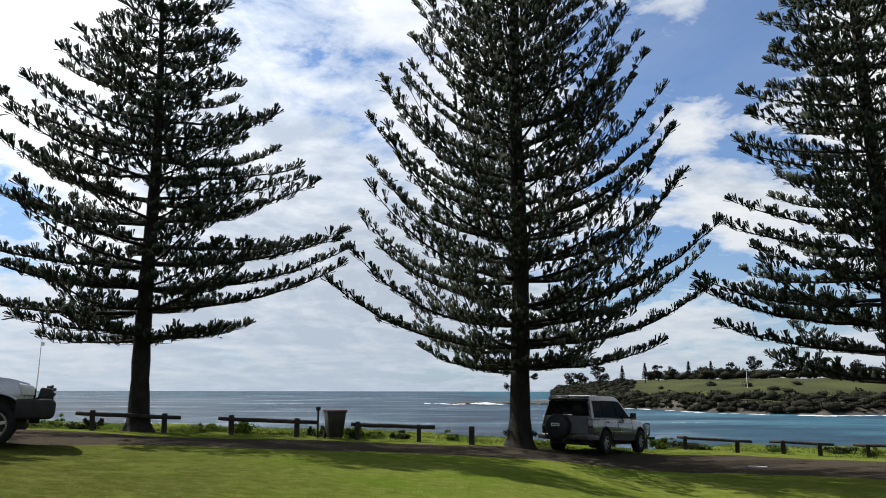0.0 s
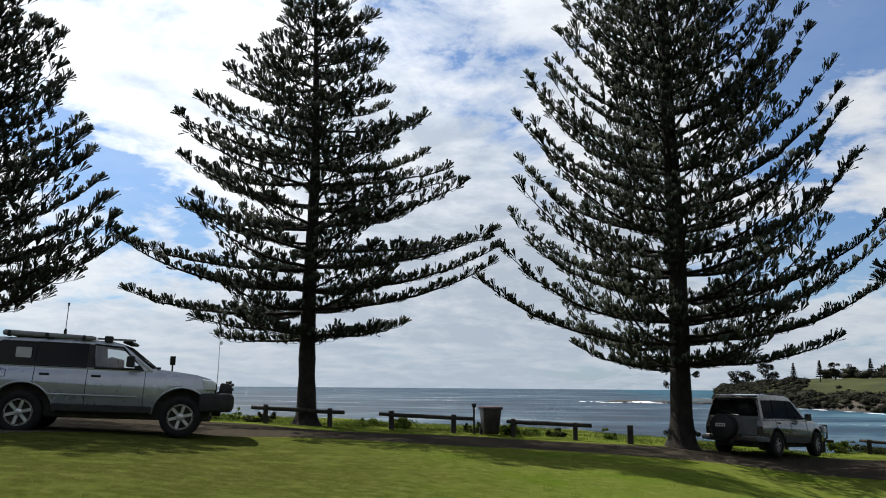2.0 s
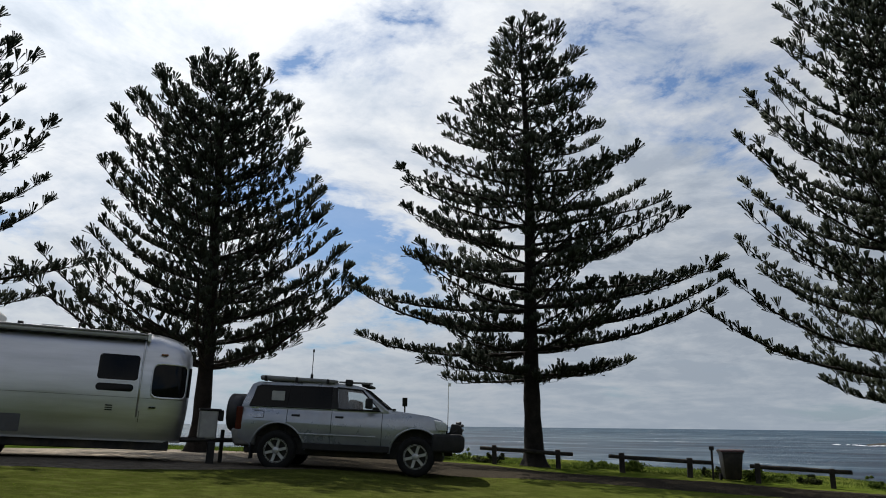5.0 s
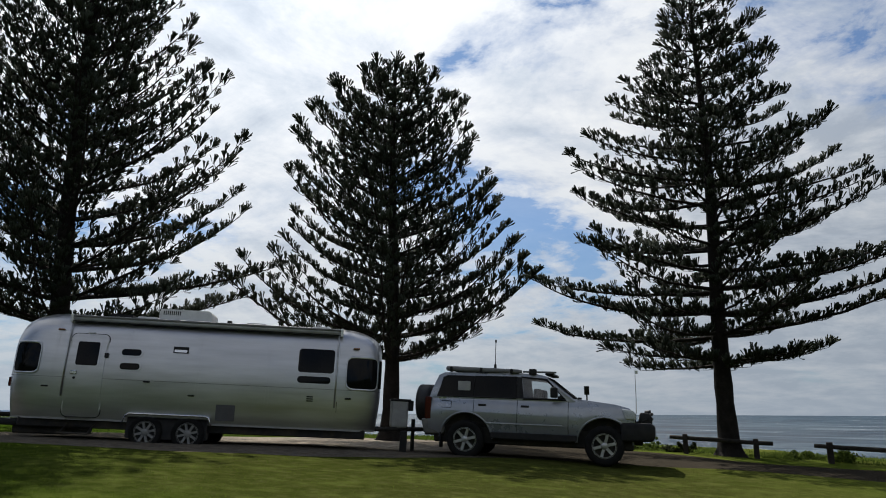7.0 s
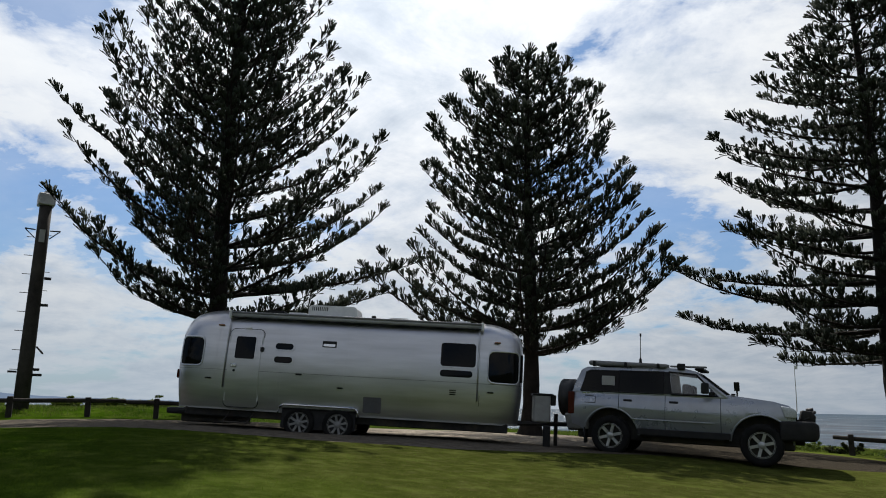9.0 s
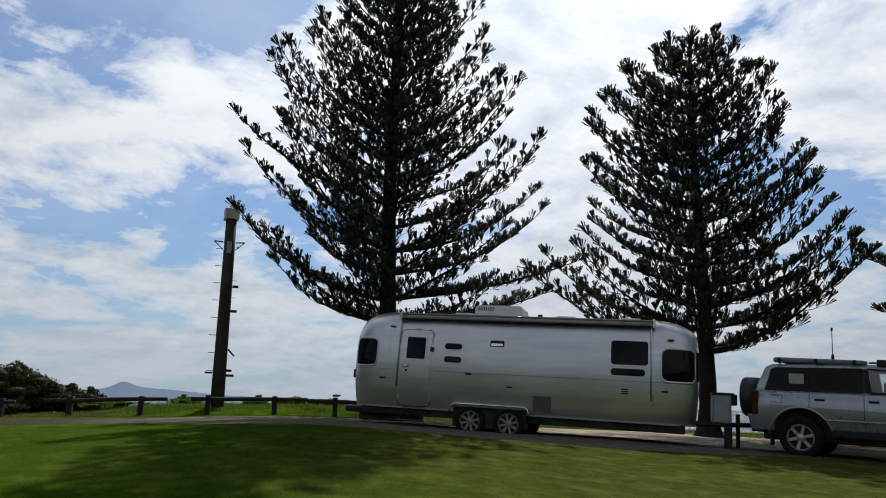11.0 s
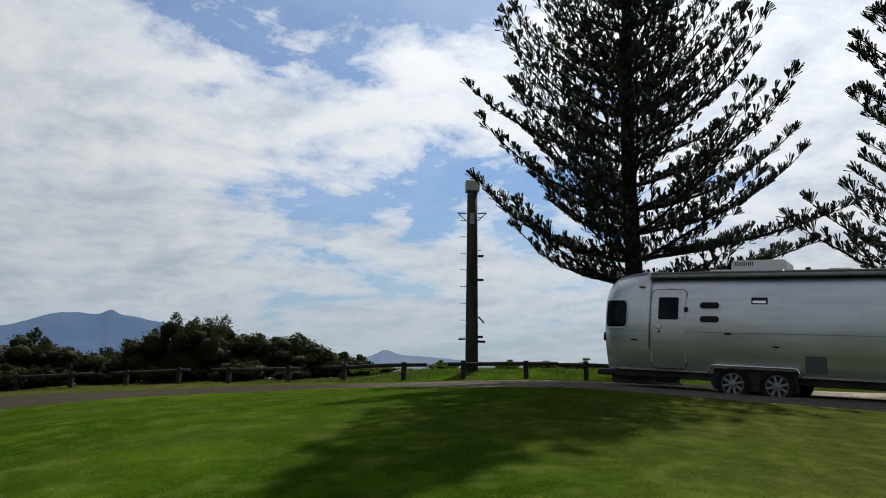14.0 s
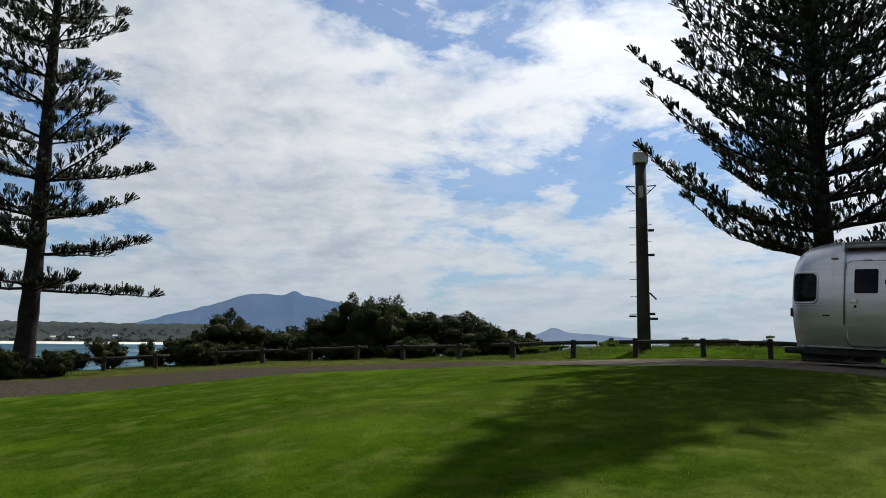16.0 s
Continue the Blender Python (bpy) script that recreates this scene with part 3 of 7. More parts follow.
def thicket(C, Rr, rng, lo, hi):
    """Jagged lumps inside leaf clouds, so that they are not seen through."""
    bm = bmesh.new()
    bmesh.ops.create_icosphere(bm, subdivisions=1, radius=1)
    ball = np.array([v.co[:] for v in bm.verts])
    tri = np.array([[v.index for v in f.verts] for f in bm.faces])
    bm.free()
    V = np.asarray(C, float)[:, None] + ball[None] * np.asarray(Rr, float)[:, None] * rng.uniform(lo, hi, (len(C), len(ball), 1))
    return V.reshape(-1, 3), (np.arange(len(C))[:, None, None] * len(ball) + tri[None]).reshape(-1, 3)


def heightfield(name, az0, az1, n_az, rs_of, z_of, mat, label, category, kind="structure", n_r=14):
    azs = np.linspace(az0, az1, n_az)
    V, k = [], n_r
    for a in azs:
        for i in range(n_r):
            r = rs_of(a, i / (n_r - 1))
            p = polar(a, r)
            V.append((p.x, p.y, z_of(a, r, i / (n_r - 1))))
    i, j = np.meshgrid(np.arange(n_az - 1), np.arange(k - 1), indexing="ij")
    q = np.stack([i * k + j, i * k + j + 1, (i + 1) * k + j + 1, (i + 1) * k + j], -1).reshape(-1, 4)
    ob = raw(name, V, q, mat, shade=True)
    return tagged(ob, label, category, kind=kind)


def ripple(*p):
    return noise.noise(Vector(p))


# headland across the bay
def shore(az):
    return float(np.interp(-az, [6.2, 7.5, 9, 11.5, 19, 25, 30, 45, 62], [640, 560, 470, 385, 302, 285, 300, 330, 300])) + 8 * ripple(az * 0.9, 3.1, 0)


def headland_z(az, r):
    u = r - shore(az)
    cliff = 4.6 * float(fold(u / 22))
    tip = 0.75 * float(fold((-az - 7.6) / 0.8)) + 0.25 * float(fold((-az - 8.0) / 5))
    rise = tip * (7.5 * float(fold((u - 10) / 130)) + 4.5 * float(fold((u - 100) / 160))) - 6 * float(fold((u - 330) / 200))
    return SEA_Z - 1.0 + cliff * (0.35 + 0.65 * tip) + rise + 0.8 * ripple(az * 0.7, r * 0.02, 1.0)


def make_headland():
    heightfield("headland_shore", -62, -6.3, 150, lambda a, t: shore(a) - 4 + 44 * t, lambda a, r, t: headland_z(a, r) - 0.15 * t, ROCK, "brown rocky foreshore of the headland", "rocks", n_r=8)
    heightfield("headland", -62, -8.2, 130, lambda a, t: shore(a) + 26 + 468 * t ** 1.4, lambda a, r, t: headland_z(a, r) + 0.25, FIELD, "green grassy headland across the bay", "headland", n_r=22)
    rng = np.random.default_rng(5)
    # bands of scrub: over the point, along the cliff, and on the ridge
    C, Rr = [], []

    def bush(a, u, s, lift=0.45):
        r = shore(a) + u
        p = polar(a, r)
        C.append((p.x, p.y, headland_z(a, r) + s * lift))
        w = s * rng.uniform(1.0, 1.7)
        Rr.append((w, w, s * rng.uniform(0.45, 0.9)))
    for _ in range(560):
        bush(-rng.uniform(8.0, 13.8), 2 + 200 * rng.random() ** 1.5, rng.uniform(1.0, 2.9), 0.3)
    for _ in range(640):
        a, u = -rng.uniform(12.5, 46), 8 + 40 * rng.random() ** 1.2
        if not (-23.8 < a < -20.6 and 14 < u < 34):
            bush(a, u, 0.9 + 2.6 * rng.random() ** 1.6)
    for _ in range(16):
        bush(-rng.uniform(14, 32), rng.uniform(55, 120), rng.uniform(1.2, 2.6))
    for _ in range(330):
        bush(-rng.uniform(15, 46), rng.uniform(205, 300), rng.uniform(2.6, 5.6), rng.uniform(0.4, 1.1))
    V, F = leaf_cloud(C, Rr, 80, np.asarray(Rr)[:, 2] * 0.22, rng)
    tagged(raw("headland_scrub", V, F, FAR_WOOD), "dark green coastal scrub on the headland", "bushes", kind="stuff")
    # the close-grown inside of the scrub
    V, F = thicket(C, Rr, rng, 0.4, 0.95)
    tagged(raw("scrub_thicket", V, F, FAR_WOOD), "close-grown dark scrub thicket on the headland", "bushes", kind="stuff")
    # taller trees on the skyline
    def far_tree(a, u, tall, conifer):
        r = shore(a) + u
        p = polar(a, r)
        t = empty("far_pine" if conifer else "far_tree", Matrix.Translation((p.x, p.y, headland_z(a, r))), "distant dark pine on the headland skyline" if conifer else "distant dark spreading tree on the headland", "tree", "headland trees")
        part("trunk", tube([(0, 0, -0.5), (0.1, 0, tall * 0.6), (0, 0.1, tall * 0.95)], [0.35, 0.22, 0.06], 6), BARK, t)
        if conifer:
            hs = np.linspace(tall * 0.28, tall * 0.98, 9)
            V, F = leaf_cloud([(0, 0, h) for h in hs], np.stack([tall * 0.27 * (1.1 - hs / tall), tall * 0.27 * (1.1 - hs / tall), np.full(9, tall * 0.03)], -1), 70, tall * 0.045, rng)
        else:
            cs = [(rng.uniform(-1, 1) * tall * 0.22, rng.uniform(-1, 1) * tall * 0.22, tall * rng.uniform(0.42, 0.92)) for _ in range(10)]
            V, F = leaf_cloud(cs, [tall * rng.uniform(0.12, 0.22) for _ in cs], 120, tall * 0.036, rng, 0.55)
        tagged(raw("crown", V, F, FAR_WOOD, t), kind="stuff")
    for a, u, tall, con in ((-9.3, 75, 11, False), (-10.2, 60, 12, False), (-11.5, 80, 12.5, False), (-13.1, 120, 12, True), (-14.7, 150, 12.5, True), (-15.6, 190, 9, False), (-17.7, 230, 12, True),
                            (-19.2, 240, 12, True), (-20.4, 240, 9, False), (-22.0, 250, 12, False), (-23.6, 250, 11, False), (-24.8, 260, 12, False), (-16.6, 240, 8, False), (-18.5, 250, 8, False),
                            (-26.5, 270, 11, False), (-28.4, 260, 10, False), (-31.0, 260, 12, False)):
        far_tree(a, u, tall * (1.0 if con else 1.25), con)
    # flagpole and two houses
    p = polar(-21.5, shore(-21.5) + 95)
    z = headland_z(-21.5, shore(-21.5) + 95)
    pole = part("flagpole", tube([(0, 0, 0), (0, 0, 11)], [0.16, 0.10], 8), WHITE_PLASTIC)
    pole.matrix_world = Matrix.Translation((p.x, p.y, z))
    tagged(pole, "tall white flagpole on the headland grass", "flagpole")
    for a, u, w in ((-29.2, 228, 10), (-27.6, 225, 7)):
        r = shore(a) + u
        p = polar(a, r)
        h = empty("house", pose(p.x, p.y, headland_z(a, r), 0, 0, a + 8), "small white house with a grey roof on the headland", "house", "headland houses")
        part("wall", box((-w / 2, -3.5, -0.5), (w / 2, 3.5, 3.0)), HOUSE_WALL, h)
        part("roof", prism([(-4.2, 3.0), (4.2, 3.0), (0, 4.9)], -w / 2 - 0.5, w / 2 + 0.5), HOUSE_ROOF, h).matrix_local = pose(0, 0, 0, 0, 0, 90)
        for x in (-w / 4, w / 4):
            part("window", box((x - 0.9, -3.56, 1.0), (x + 0.9, -3.48, 2.1)), TINT, h)
    # reef and the white water on it
    rng2 = random.Random(4)
    bm = bmesh.new()
    for _ in range(60):
        a = rng2.uniform(-7.5, -1.0)
        p = polar(a, 470 + 14 * math.sin(a * 2) + rng2.uniform(-5, 5))
        s = rng2.uniform(1.5, 4.0)
        bmesh.ops.create_icosphere(bm, subdivisions=1, radius=1, matrix=Matrix.Translation((p.x, p.y, SEA_Z)) @ Matrix.Rotation(rng2.uniform(0, 3), 4, "Z") @ Matrix.Diagonal((s * 1.7, s, s * 0.34, 1)))
    ob = part("reef", bm, ROCK)
    tagged(ob, "low dark rock reef awash in the bay", "reef", kind="structure")
    bm = bmesh.new()
    for _ in range(90):
        a = rng2.uniform(-5.6, 1.2)
        p = polar(a, 458 + 14 * math.sin(a * 2) + rng2.uniform(-5, 4))
        s = rng2.uniform(0.5, 1.5) * (1.9 if -3.6 < a < -2.4 else 0.7)
        bmesh.ops.create_icosphere(bm, subdivisions=1, radius=1, matrix=Matrix.Translation((p.x, p.y, SEA_Z)) @ Matrix.Rotation(rng2.uniform(0, 3), 4, "Z") @ Matrix.Diagonal((s * 2.2, s, s * 0.34, 1)))
    for _ in range(60):
        a = -rng2.uniform(8, 40)
        p = polar(a, shore(a) - 5 + rng2.uniform(-3, 2))
        s = rng2.uniform(0.4, 1.2)
        bmesh.ops.create_icosphere(bm, subdivisions=1, radius=1, matrix=Matrix.Translation((p.x, p.y, SEA_Z)) @ Matrix.Rotation(radians(a), 4, "Z") @ Matrix.Diagonal((s * 3.0, s * 0.8, s * 0.18, 1)))
    tagged(part("breakers", bm, FOAM), "white breaking wash on reef and shore", "surf", kind="stuff")


# the shore to the north, with its beach, and the mountains beyond
def make_far_shore():
    heightfield("beach", 98, 140, 60, lambda a, t: 900 + 90 * t + 12 * ripple(a * 0.3, 0, 5), lambda a, r, t: SEA_Z - 0.4 + 2.4 * t, SAND, "long pale sandy beach across the bay", "beach", n_r=5)
    bm = bmesh.new()
    rg = random.Random(9)
    for _ in range(160):
        a = rg.uniform(100, 138)
        p = polar(a, 893 + 12 * ripple(a * 0.3, 0, 5) - rg.choice((0, 0, 22)) + rg.uniform(-4, 4))
        s = rg.uniform(0.8, 2.0)
        bmesh.ops.create_icosphere(bm, subdivisions=1, radius=1, matrix=Matrix.Translation((p.x, p.y, SEA_Z)) @ Matrix.Rotation(radians(a), 4, "Z") @ Matrix.Diagonal((s * 6, s, s * 0.35, 1)))
    tagged(part("surf", bm, FOAM), "white surf along the far beach", "surf", kind="stuff")

    def hills(a, r, t):
        ridge = 0.0065 + 0.0095 * float(fold((a - 107) / 3)) + 0.0025 * ripple(a * 0.5, 2, 0) + 0.0012 * ripple(a * 2.5, 2, 0)
        top = EYE + ridge * 1700 * float(fold((a - 96) / 9))
        return SEA_Z + 2 + (top - SEA_Z - 2) * float(fold((r - 990) / 700)) + (3.0 * ripple(a * 3.1, r * 0.01, 2) + 1.5 * ripple(a * 9, r * 0.03, 4)) * float(fold((r - 1000) / 200))
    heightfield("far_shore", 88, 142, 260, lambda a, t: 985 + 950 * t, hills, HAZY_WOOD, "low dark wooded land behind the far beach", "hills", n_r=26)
    rng = np.random.default_rng(8)
    C, Rr = [], []
    for _ in range(500):
        a = rng.uniform(96, 138)
        r = 985 + rng.uniform(0, 60) if rng.random() < 0.5 else rng.uniform(1050, 1350)
        p = polar(a, r)
        s = rng.uniform(2.5, 5)
        C.append((p.x, p.y, hills(a, r, 0) + s * 0.2))
        Rr.append(s)
    V, F = leaf_cloud(C, Rr, 26, np.asarray(Rr) * 0.3, rng)
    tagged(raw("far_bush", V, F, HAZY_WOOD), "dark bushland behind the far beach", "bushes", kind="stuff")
    for a, r, w, col in ((111.4, 1150, 11, HOUSE_ROOF), (110.7, 1150, 7, HOUSE_WALL), (119.5, 1080, 6, HOUSE_ROOF), (120.6, 1075, 5, HOUSE_WALL), (116.8, 1150, 6, HOUSE_ROOF)):
        p = polar(a, r)
        h = empty("house", pose(p.x, p.y, hills(a, r, 0) + 1, 0, 0, a), "distant pale house above the far beach", "house", "far houses")
        part("wall", box((-w / 2, -4, -3), (w / 2, 4, 2.2)), col, h)
        part("roof", prism([(-4.6, 2.2), (4.6, 2.2), (0, 3.8)], -w / 2 - 0.6, w / 2 + 0.6), HOUSE_ROOF, h).matrix_local = pose(0, 0, 0, 0, 0, 90)

    def ridge_a(a):
        return 0.0485 * math.exp(-0.5 * ((a - 104.6) / 6.6) ** 2) + 0.0105 * math.exp(-0.5 * ((a - 107.6) / 1.7) ** 2) + 0.008 * math.exp(-0.5 * ((a - 112.5) / 3.0) ** 2) + 0.0085 * math.exp(-0.5 * ((a - 104.7) / 0.42) ** 2) + 0.004 * math.exp(-0.5 * ((a - 103.4) / 0.7) ** 2) + 0.006 * math.exp(-0.5 * ((a - 99.5) / 2.5) ** 2) + 0.0012 * ripple(a * 1.3, 0, 3)

    def ridge_b(a):
        return 0.007 * math.exp(-0.5 * ((a - 85.4) / 0.55) ** 2) + 0.0095 * math.exp(-0.5 * ((a - 84.6) / 3.2) ** 2) + 0.0022 * math.exp(-0.5 * ((a - 78) / 5) ** 2) + 0.0004 * ripple(a * 2.3, 0, 3)
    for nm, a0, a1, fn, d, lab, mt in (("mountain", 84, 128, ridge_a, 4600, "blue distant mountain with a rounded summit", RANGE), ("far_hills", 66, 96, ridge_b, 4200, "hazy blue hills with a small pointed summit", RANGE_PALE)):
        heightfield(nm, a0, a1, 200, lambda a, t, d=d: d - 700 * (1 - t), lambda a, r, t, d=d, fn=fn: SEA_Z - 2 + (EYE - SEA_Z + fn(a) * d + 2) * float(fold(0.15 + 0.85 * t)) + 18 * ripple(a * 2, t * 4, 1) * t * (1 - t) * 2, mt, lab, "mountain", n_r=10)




# ---- Norfolk pines ----
def fans_of(P0, P2, radius, rng):
    """Many blunt three-sided shoots at once: thin at the root, thickest at the cut-off end."""
    P0, P2 = np.asarray(P0, float), np.asarray(P2, float)
    d = P2 - P0
    a = np.cross(d, rng.normal(size=d.shape))
    a /= np.linalg.norm(a, axis=1, keepdims=True) + 1e-9
    b = np.cross(d, a)
    b /= np.linalg.norm(b, axis=1, keepdims=True) + 1e-9
    w = (radius * rng.uniform(0.75, 1.3, len(P0)))[:, None]
    ring = [P0 + d * rng.uniform(0.86, 1.0, len(P0))[:, None] + w * (math.cos(t) * a + math.sin(t) * b) for t in (0.0, 2.09, 4.19)]
    V = np.stack([P0] + ring, 1).reshape(-1, 3)
    tri = np.array([[0, 1, 2], [0, 2, 3], [0, 3, 1], [1, 3, 2]])
    return V, (np.arange(len(P0))[:, None, None] * 4 + tri[None]).reshape(-1, 3)


def limb_mesh(lines, sides=5):
    """Tubes along many lines [(points (k,3), radii (k,))], joined."""
    VV, FF, base = [], [], 0
    for p, r in lines:
        k = len(p)
        d = np.gradient(p, axis=0)
        d /= np.linalg.norm(d, axis=1, keepdims=True) + 1e-9
        ref = np.array([0.2, 0.1, 0.97]) if abs(d[0, 2]) < 0.85 else np.array([1.0, 0, 0])
        a = np.cross(d, ref)
        a /= np.linalg.norm(a, axis=1, keepdims=True) + 1e-9
        b = np.cross(d, a)
        t = 2 * np.pi * np.arange(sides) / sides
        ring = p[:, None] + r[:, None, None] * (np.cos(t)[None, :, None] * a[:, None] + np.sin(t)[None, :, None] * b[:, None])
        VV.append(ring.reshape(-1, 3))
        i, j = np.meshgrid(np.arange(k - 1), np.arange(sides), indexing="ij")
        q = np.stack([i * sides + j, i * sides + (j + 1) % sides, (i + 1) * sides + (j + 1) % sides, (i + 1) * sides + j], -1).reshape(-1, 4) + base
        FF.append(q)
        base += k * sides
    return np.concatenate(VV), np.concatenate(FF)


def pine(az, d, height, left, right, slopes, seed, label, first=2.6, gap=0.8, per=6, fill=1.0, girth=0.33, lean=(0.0, 0.0), tuft=0.35, spread=0.75, low_right=None, back=0.0, sprouts=(), long_limbs=()):
    """left, right: [(height of the limb's tip, reach)] on the two sides; slopes: [(height, slope at the trunk, slope at the tip)]; back: how much longer the seaward limbs are; long_limbs: [(height, reach)] of single limbs to the right."""
    rng = np.random.default_rng(seed)
    x, y = spot(az, d)[:2]
    z = float(land(x, y)) - 0.05
    thing = empty("norfolk_pine", pose(x, y, z), label, "tree", "row of pines on the shore")
    rightward = radians(az)

    def axis(h):
        h = np.asarray(h, float)
        return np.stack([lean[0] * h + 0.05 * np.sin(h * 0.5 + seed), lean[1] * h + 0.05 * np.cos(h * 0.43 + seed), h], -1)

    # trunk with a root flare
    hs = np.concatenate([[0, 0.12, 0.3, 0.6, 1.0], np.linspace(1.6, height, 28)])
    rad = girth * (1 - hs / height) ** 0.85 * 0.92 + 0.02 + girth * 0.75 * np.exp(-hs / 0.28)
    rad *= 1 + 0.05 * np.sin(hs * 5.0 + seed)
    v, f = limb_mesh([(axis(hs), rad)], 14)
    ang = np.arctan2(v[:, 1], v[:, 0])
    low = np.exp(-v[:, 2] / 0.25)[:, None] * (0.18 * np.sin(5 * ang + seed) + 0.1 * np.sin(9 * ang))[:, None]
    v[:, :2] *= 1 + low
    raw("trunk", v, f, BARK, thing, shade=True)

    lines, F0, F1 = [], [], []

    def brush(c0, top, l2, nf, flare=0.23):
        """A blunt shaving brush of shoots that flare from one root and end at one length."""
        dd = top + rng.normal(0, flare, (nf, 3))
        dd /= np.linalg.norm(dd, axis=1, keepdims=True)
        root = np.repeat((c0 - top * 0.04)[None], nf, 0)
        F0.append(root)
        F1.append(root + dd * l2 * rng.uniform(0.9, 1.04, (nf, 1)))

    def along(table, h):
        return np.interp(h, [p[0] for p in table], [p[1] for p in table])

    h = first
    while h < height - 0.2:
        u = h / height
        n_l = max(4, per + int(rng.choice((0, 0, 0, 1, -1))))
        turn = rightward + rng.uniform(-0.3, 0.3) + (math.pi / n_l if rng.random() < 0.4 and h > first + 0.5 else 0.0)
        far = [q for g, q in long_limbs if abs(g - h) < gap * 0.5]
        if far:
            turn = rightward
        for k in range(n_l):
            th = turn + 2 * math.pi * k / n_l + rng.normal(0, 0.10)
            side_w = min(1.0, max(0.0, 0.5 + 0.75 * math.cos(th - rightward)))
            table = low_right if low_right and h < low_right[-1][0] and side_w > 0.5 else slopes
            a0 = np.interp(h, [p[0] for p in table], [p[1] for p in table]) + rng.normal(0, 0.04)
            a1 = np.interp(h, [p[0] for p in table], [p[2] for p in table]) + rng.normal(0, 0.10)
            rise = a0 + (a1 - a0) / 2.6
            L = 3.0
            for _ in range(8):
                top_h = h + L * rise
                L = 0.5 * L + 0.5 * ((1 - side_w) * along(left, top_h) + side_w * along(right, top_h))
            L = max(0.25, L - 0.10) * rng.uniform(0.95, 1.10) * (1 + back * math.cos(th - rightward - math.pi / 2))
            if rng.random() < 0.10:
                L *= rng.uniform(0.5, 0.8)
            if far and k == 0:
                L = far[0]
            h0 = h + rng.normal(0, 0.07)
            m = max(6, int(L / 0.35))
            t = np.linspace(0, 1, m)
            bend = rng.normal(0, 0.05)
            out = np.array([math.cos(th), math.sin(th), 0.0])
            side = np.array([-math.sin(th), math.cos(th), 0.0])
            zz = L * (a0 * t + (a1 - a0) * t ** 2.6 / 2.6)
            pts = axis(h0)[None] + L * t[:, None] * out + (bend * L * t ** 2)[:, None] * side + zz[:, None] * np.array([0, 0, 1.0])
            pts[1:-1] += rng.normal(0, 0.012, (m - 2, 3))
            r_l = (0.014 + 0.0085 * L) * (1 - t) ** 0.8 + 0.007
            lines.append((pts, r_l))
            # side shoots, two ranks, longest in the middle of the limb
            step = 0.19 / fill
            ss = np.arange(0.12 * L + 0.1, L * 0.985, step)
            for i, s in enumerate(ss):
                if rng.random() < 0.07:
                    continue
                q = s / L
                p = np.array([np.interp(q, t, pts[:, c]) for c in range(3)])
                g = np.array([np.interp(min(q + 0.04, 1), t, pts[:, c]) for c in range(3)]) - np.array([np.interp(max(q - 0.04, 0), t, pts[:, c]) for c in range(3)])
                g /= np.linalg.norm(g)
                sg = 1 if i % 2 else -1
                ln = spread * (0.25 + 0.85 * math.sin(math.pi * min(1, 0.12 + 0.86 * q) ** 0.9)) * min(1, L / 3.5 + 0.35) * rng.uniform(0.6, 1.15)
                dirn = g * rng.uniform(0.5, 0.85) + sg * side * rng.uniform(0.55, 0.95) + np.array([0, 0, rng.uniform(-0.10, 0.10)])
                dirn /= np.linalg.norm(dirn)
                e = p + dirn * ln
                lines.append((np.stack([p, p + dirn * ln * 0.5 - [0, 0, 0.03], e]), np.array([0.012, 0.009, 0.005])))
                # upright brushes along the side shoot, largest at its end
                k_t = max(1, round(ln / 0.22))
                for w in range(k_t):
                    c0 = p + dirn * ln * (w + 1) / k_t + rng.normal(0, 0.02, 3)
                    up = dirn * rng.uniform(0.1, 0.5) + out * 0.15 + np.array([0, 0, rng.uniform(0.7, 1.0)]) + rng.normal(0, 0.10, 3)
                    up /= np.linalg.norm(up)
                    brush(c0, up, tuft * rng.uniform(0.7, 1.1) * (1.1 if w == k_t - 1 else 0.85), 9)
            # end brushes, one behind the other
            g = (pts[-1] - pts[-2]) / np.linalg.norm(pts[-1] - pts[-2])
            for w in range(2):
                up = g * (0.9 - 0.3 * w) + np.array([0, 0, 0.45 + 0.3 * w])
                brush(pts[-1] - g * 0.16 * w, up / np.linalg.norm(up), tuft * 1.15, 12, 0.26)
        h += gap * (1.02 - 0.22 * u) * rng.uniform(0.9, 1.1)
    # short sprouts straight from the trunk
    for hh, turn, ln in sprouts:
        th = rightward + radians(turn)
        o = np.array([math.cos(th), math.sin(th), 0.15])
        base = axis(hh) + o * girth * 0.9
        lines.append((np.stack([base - o * 0.1, base + o * ln * 0.5, base + o * ln]), np.array([0.02, 0.014, 0.008])))
        for w in range(3):
            brush(base + o * ln * (w + 1) / 3, o / np.linalg.norm(o), tuft * 0.55, 8, 0.4)
    # leader
    for w in range(4):
        brush(axis(height - 0.12 * w), np.array([0.0, 0.0, 1.0]), tuft, 9, 0.4)
    v, f = limb_mesh(lines, 4)
    tagged(raw("branchwork", v, f, BARK, thing, "thin dark limbs in whorls", True), kind="stuff")
    v, f = fans_of(np.concatenate(F0), np.concatenate(F1), 0.0215, rng)
    tagged(raw("crown", v, f, NEEDLES, thing, "upswept brush-like tufts of dark green needles"), kind="stuff")
    return thing


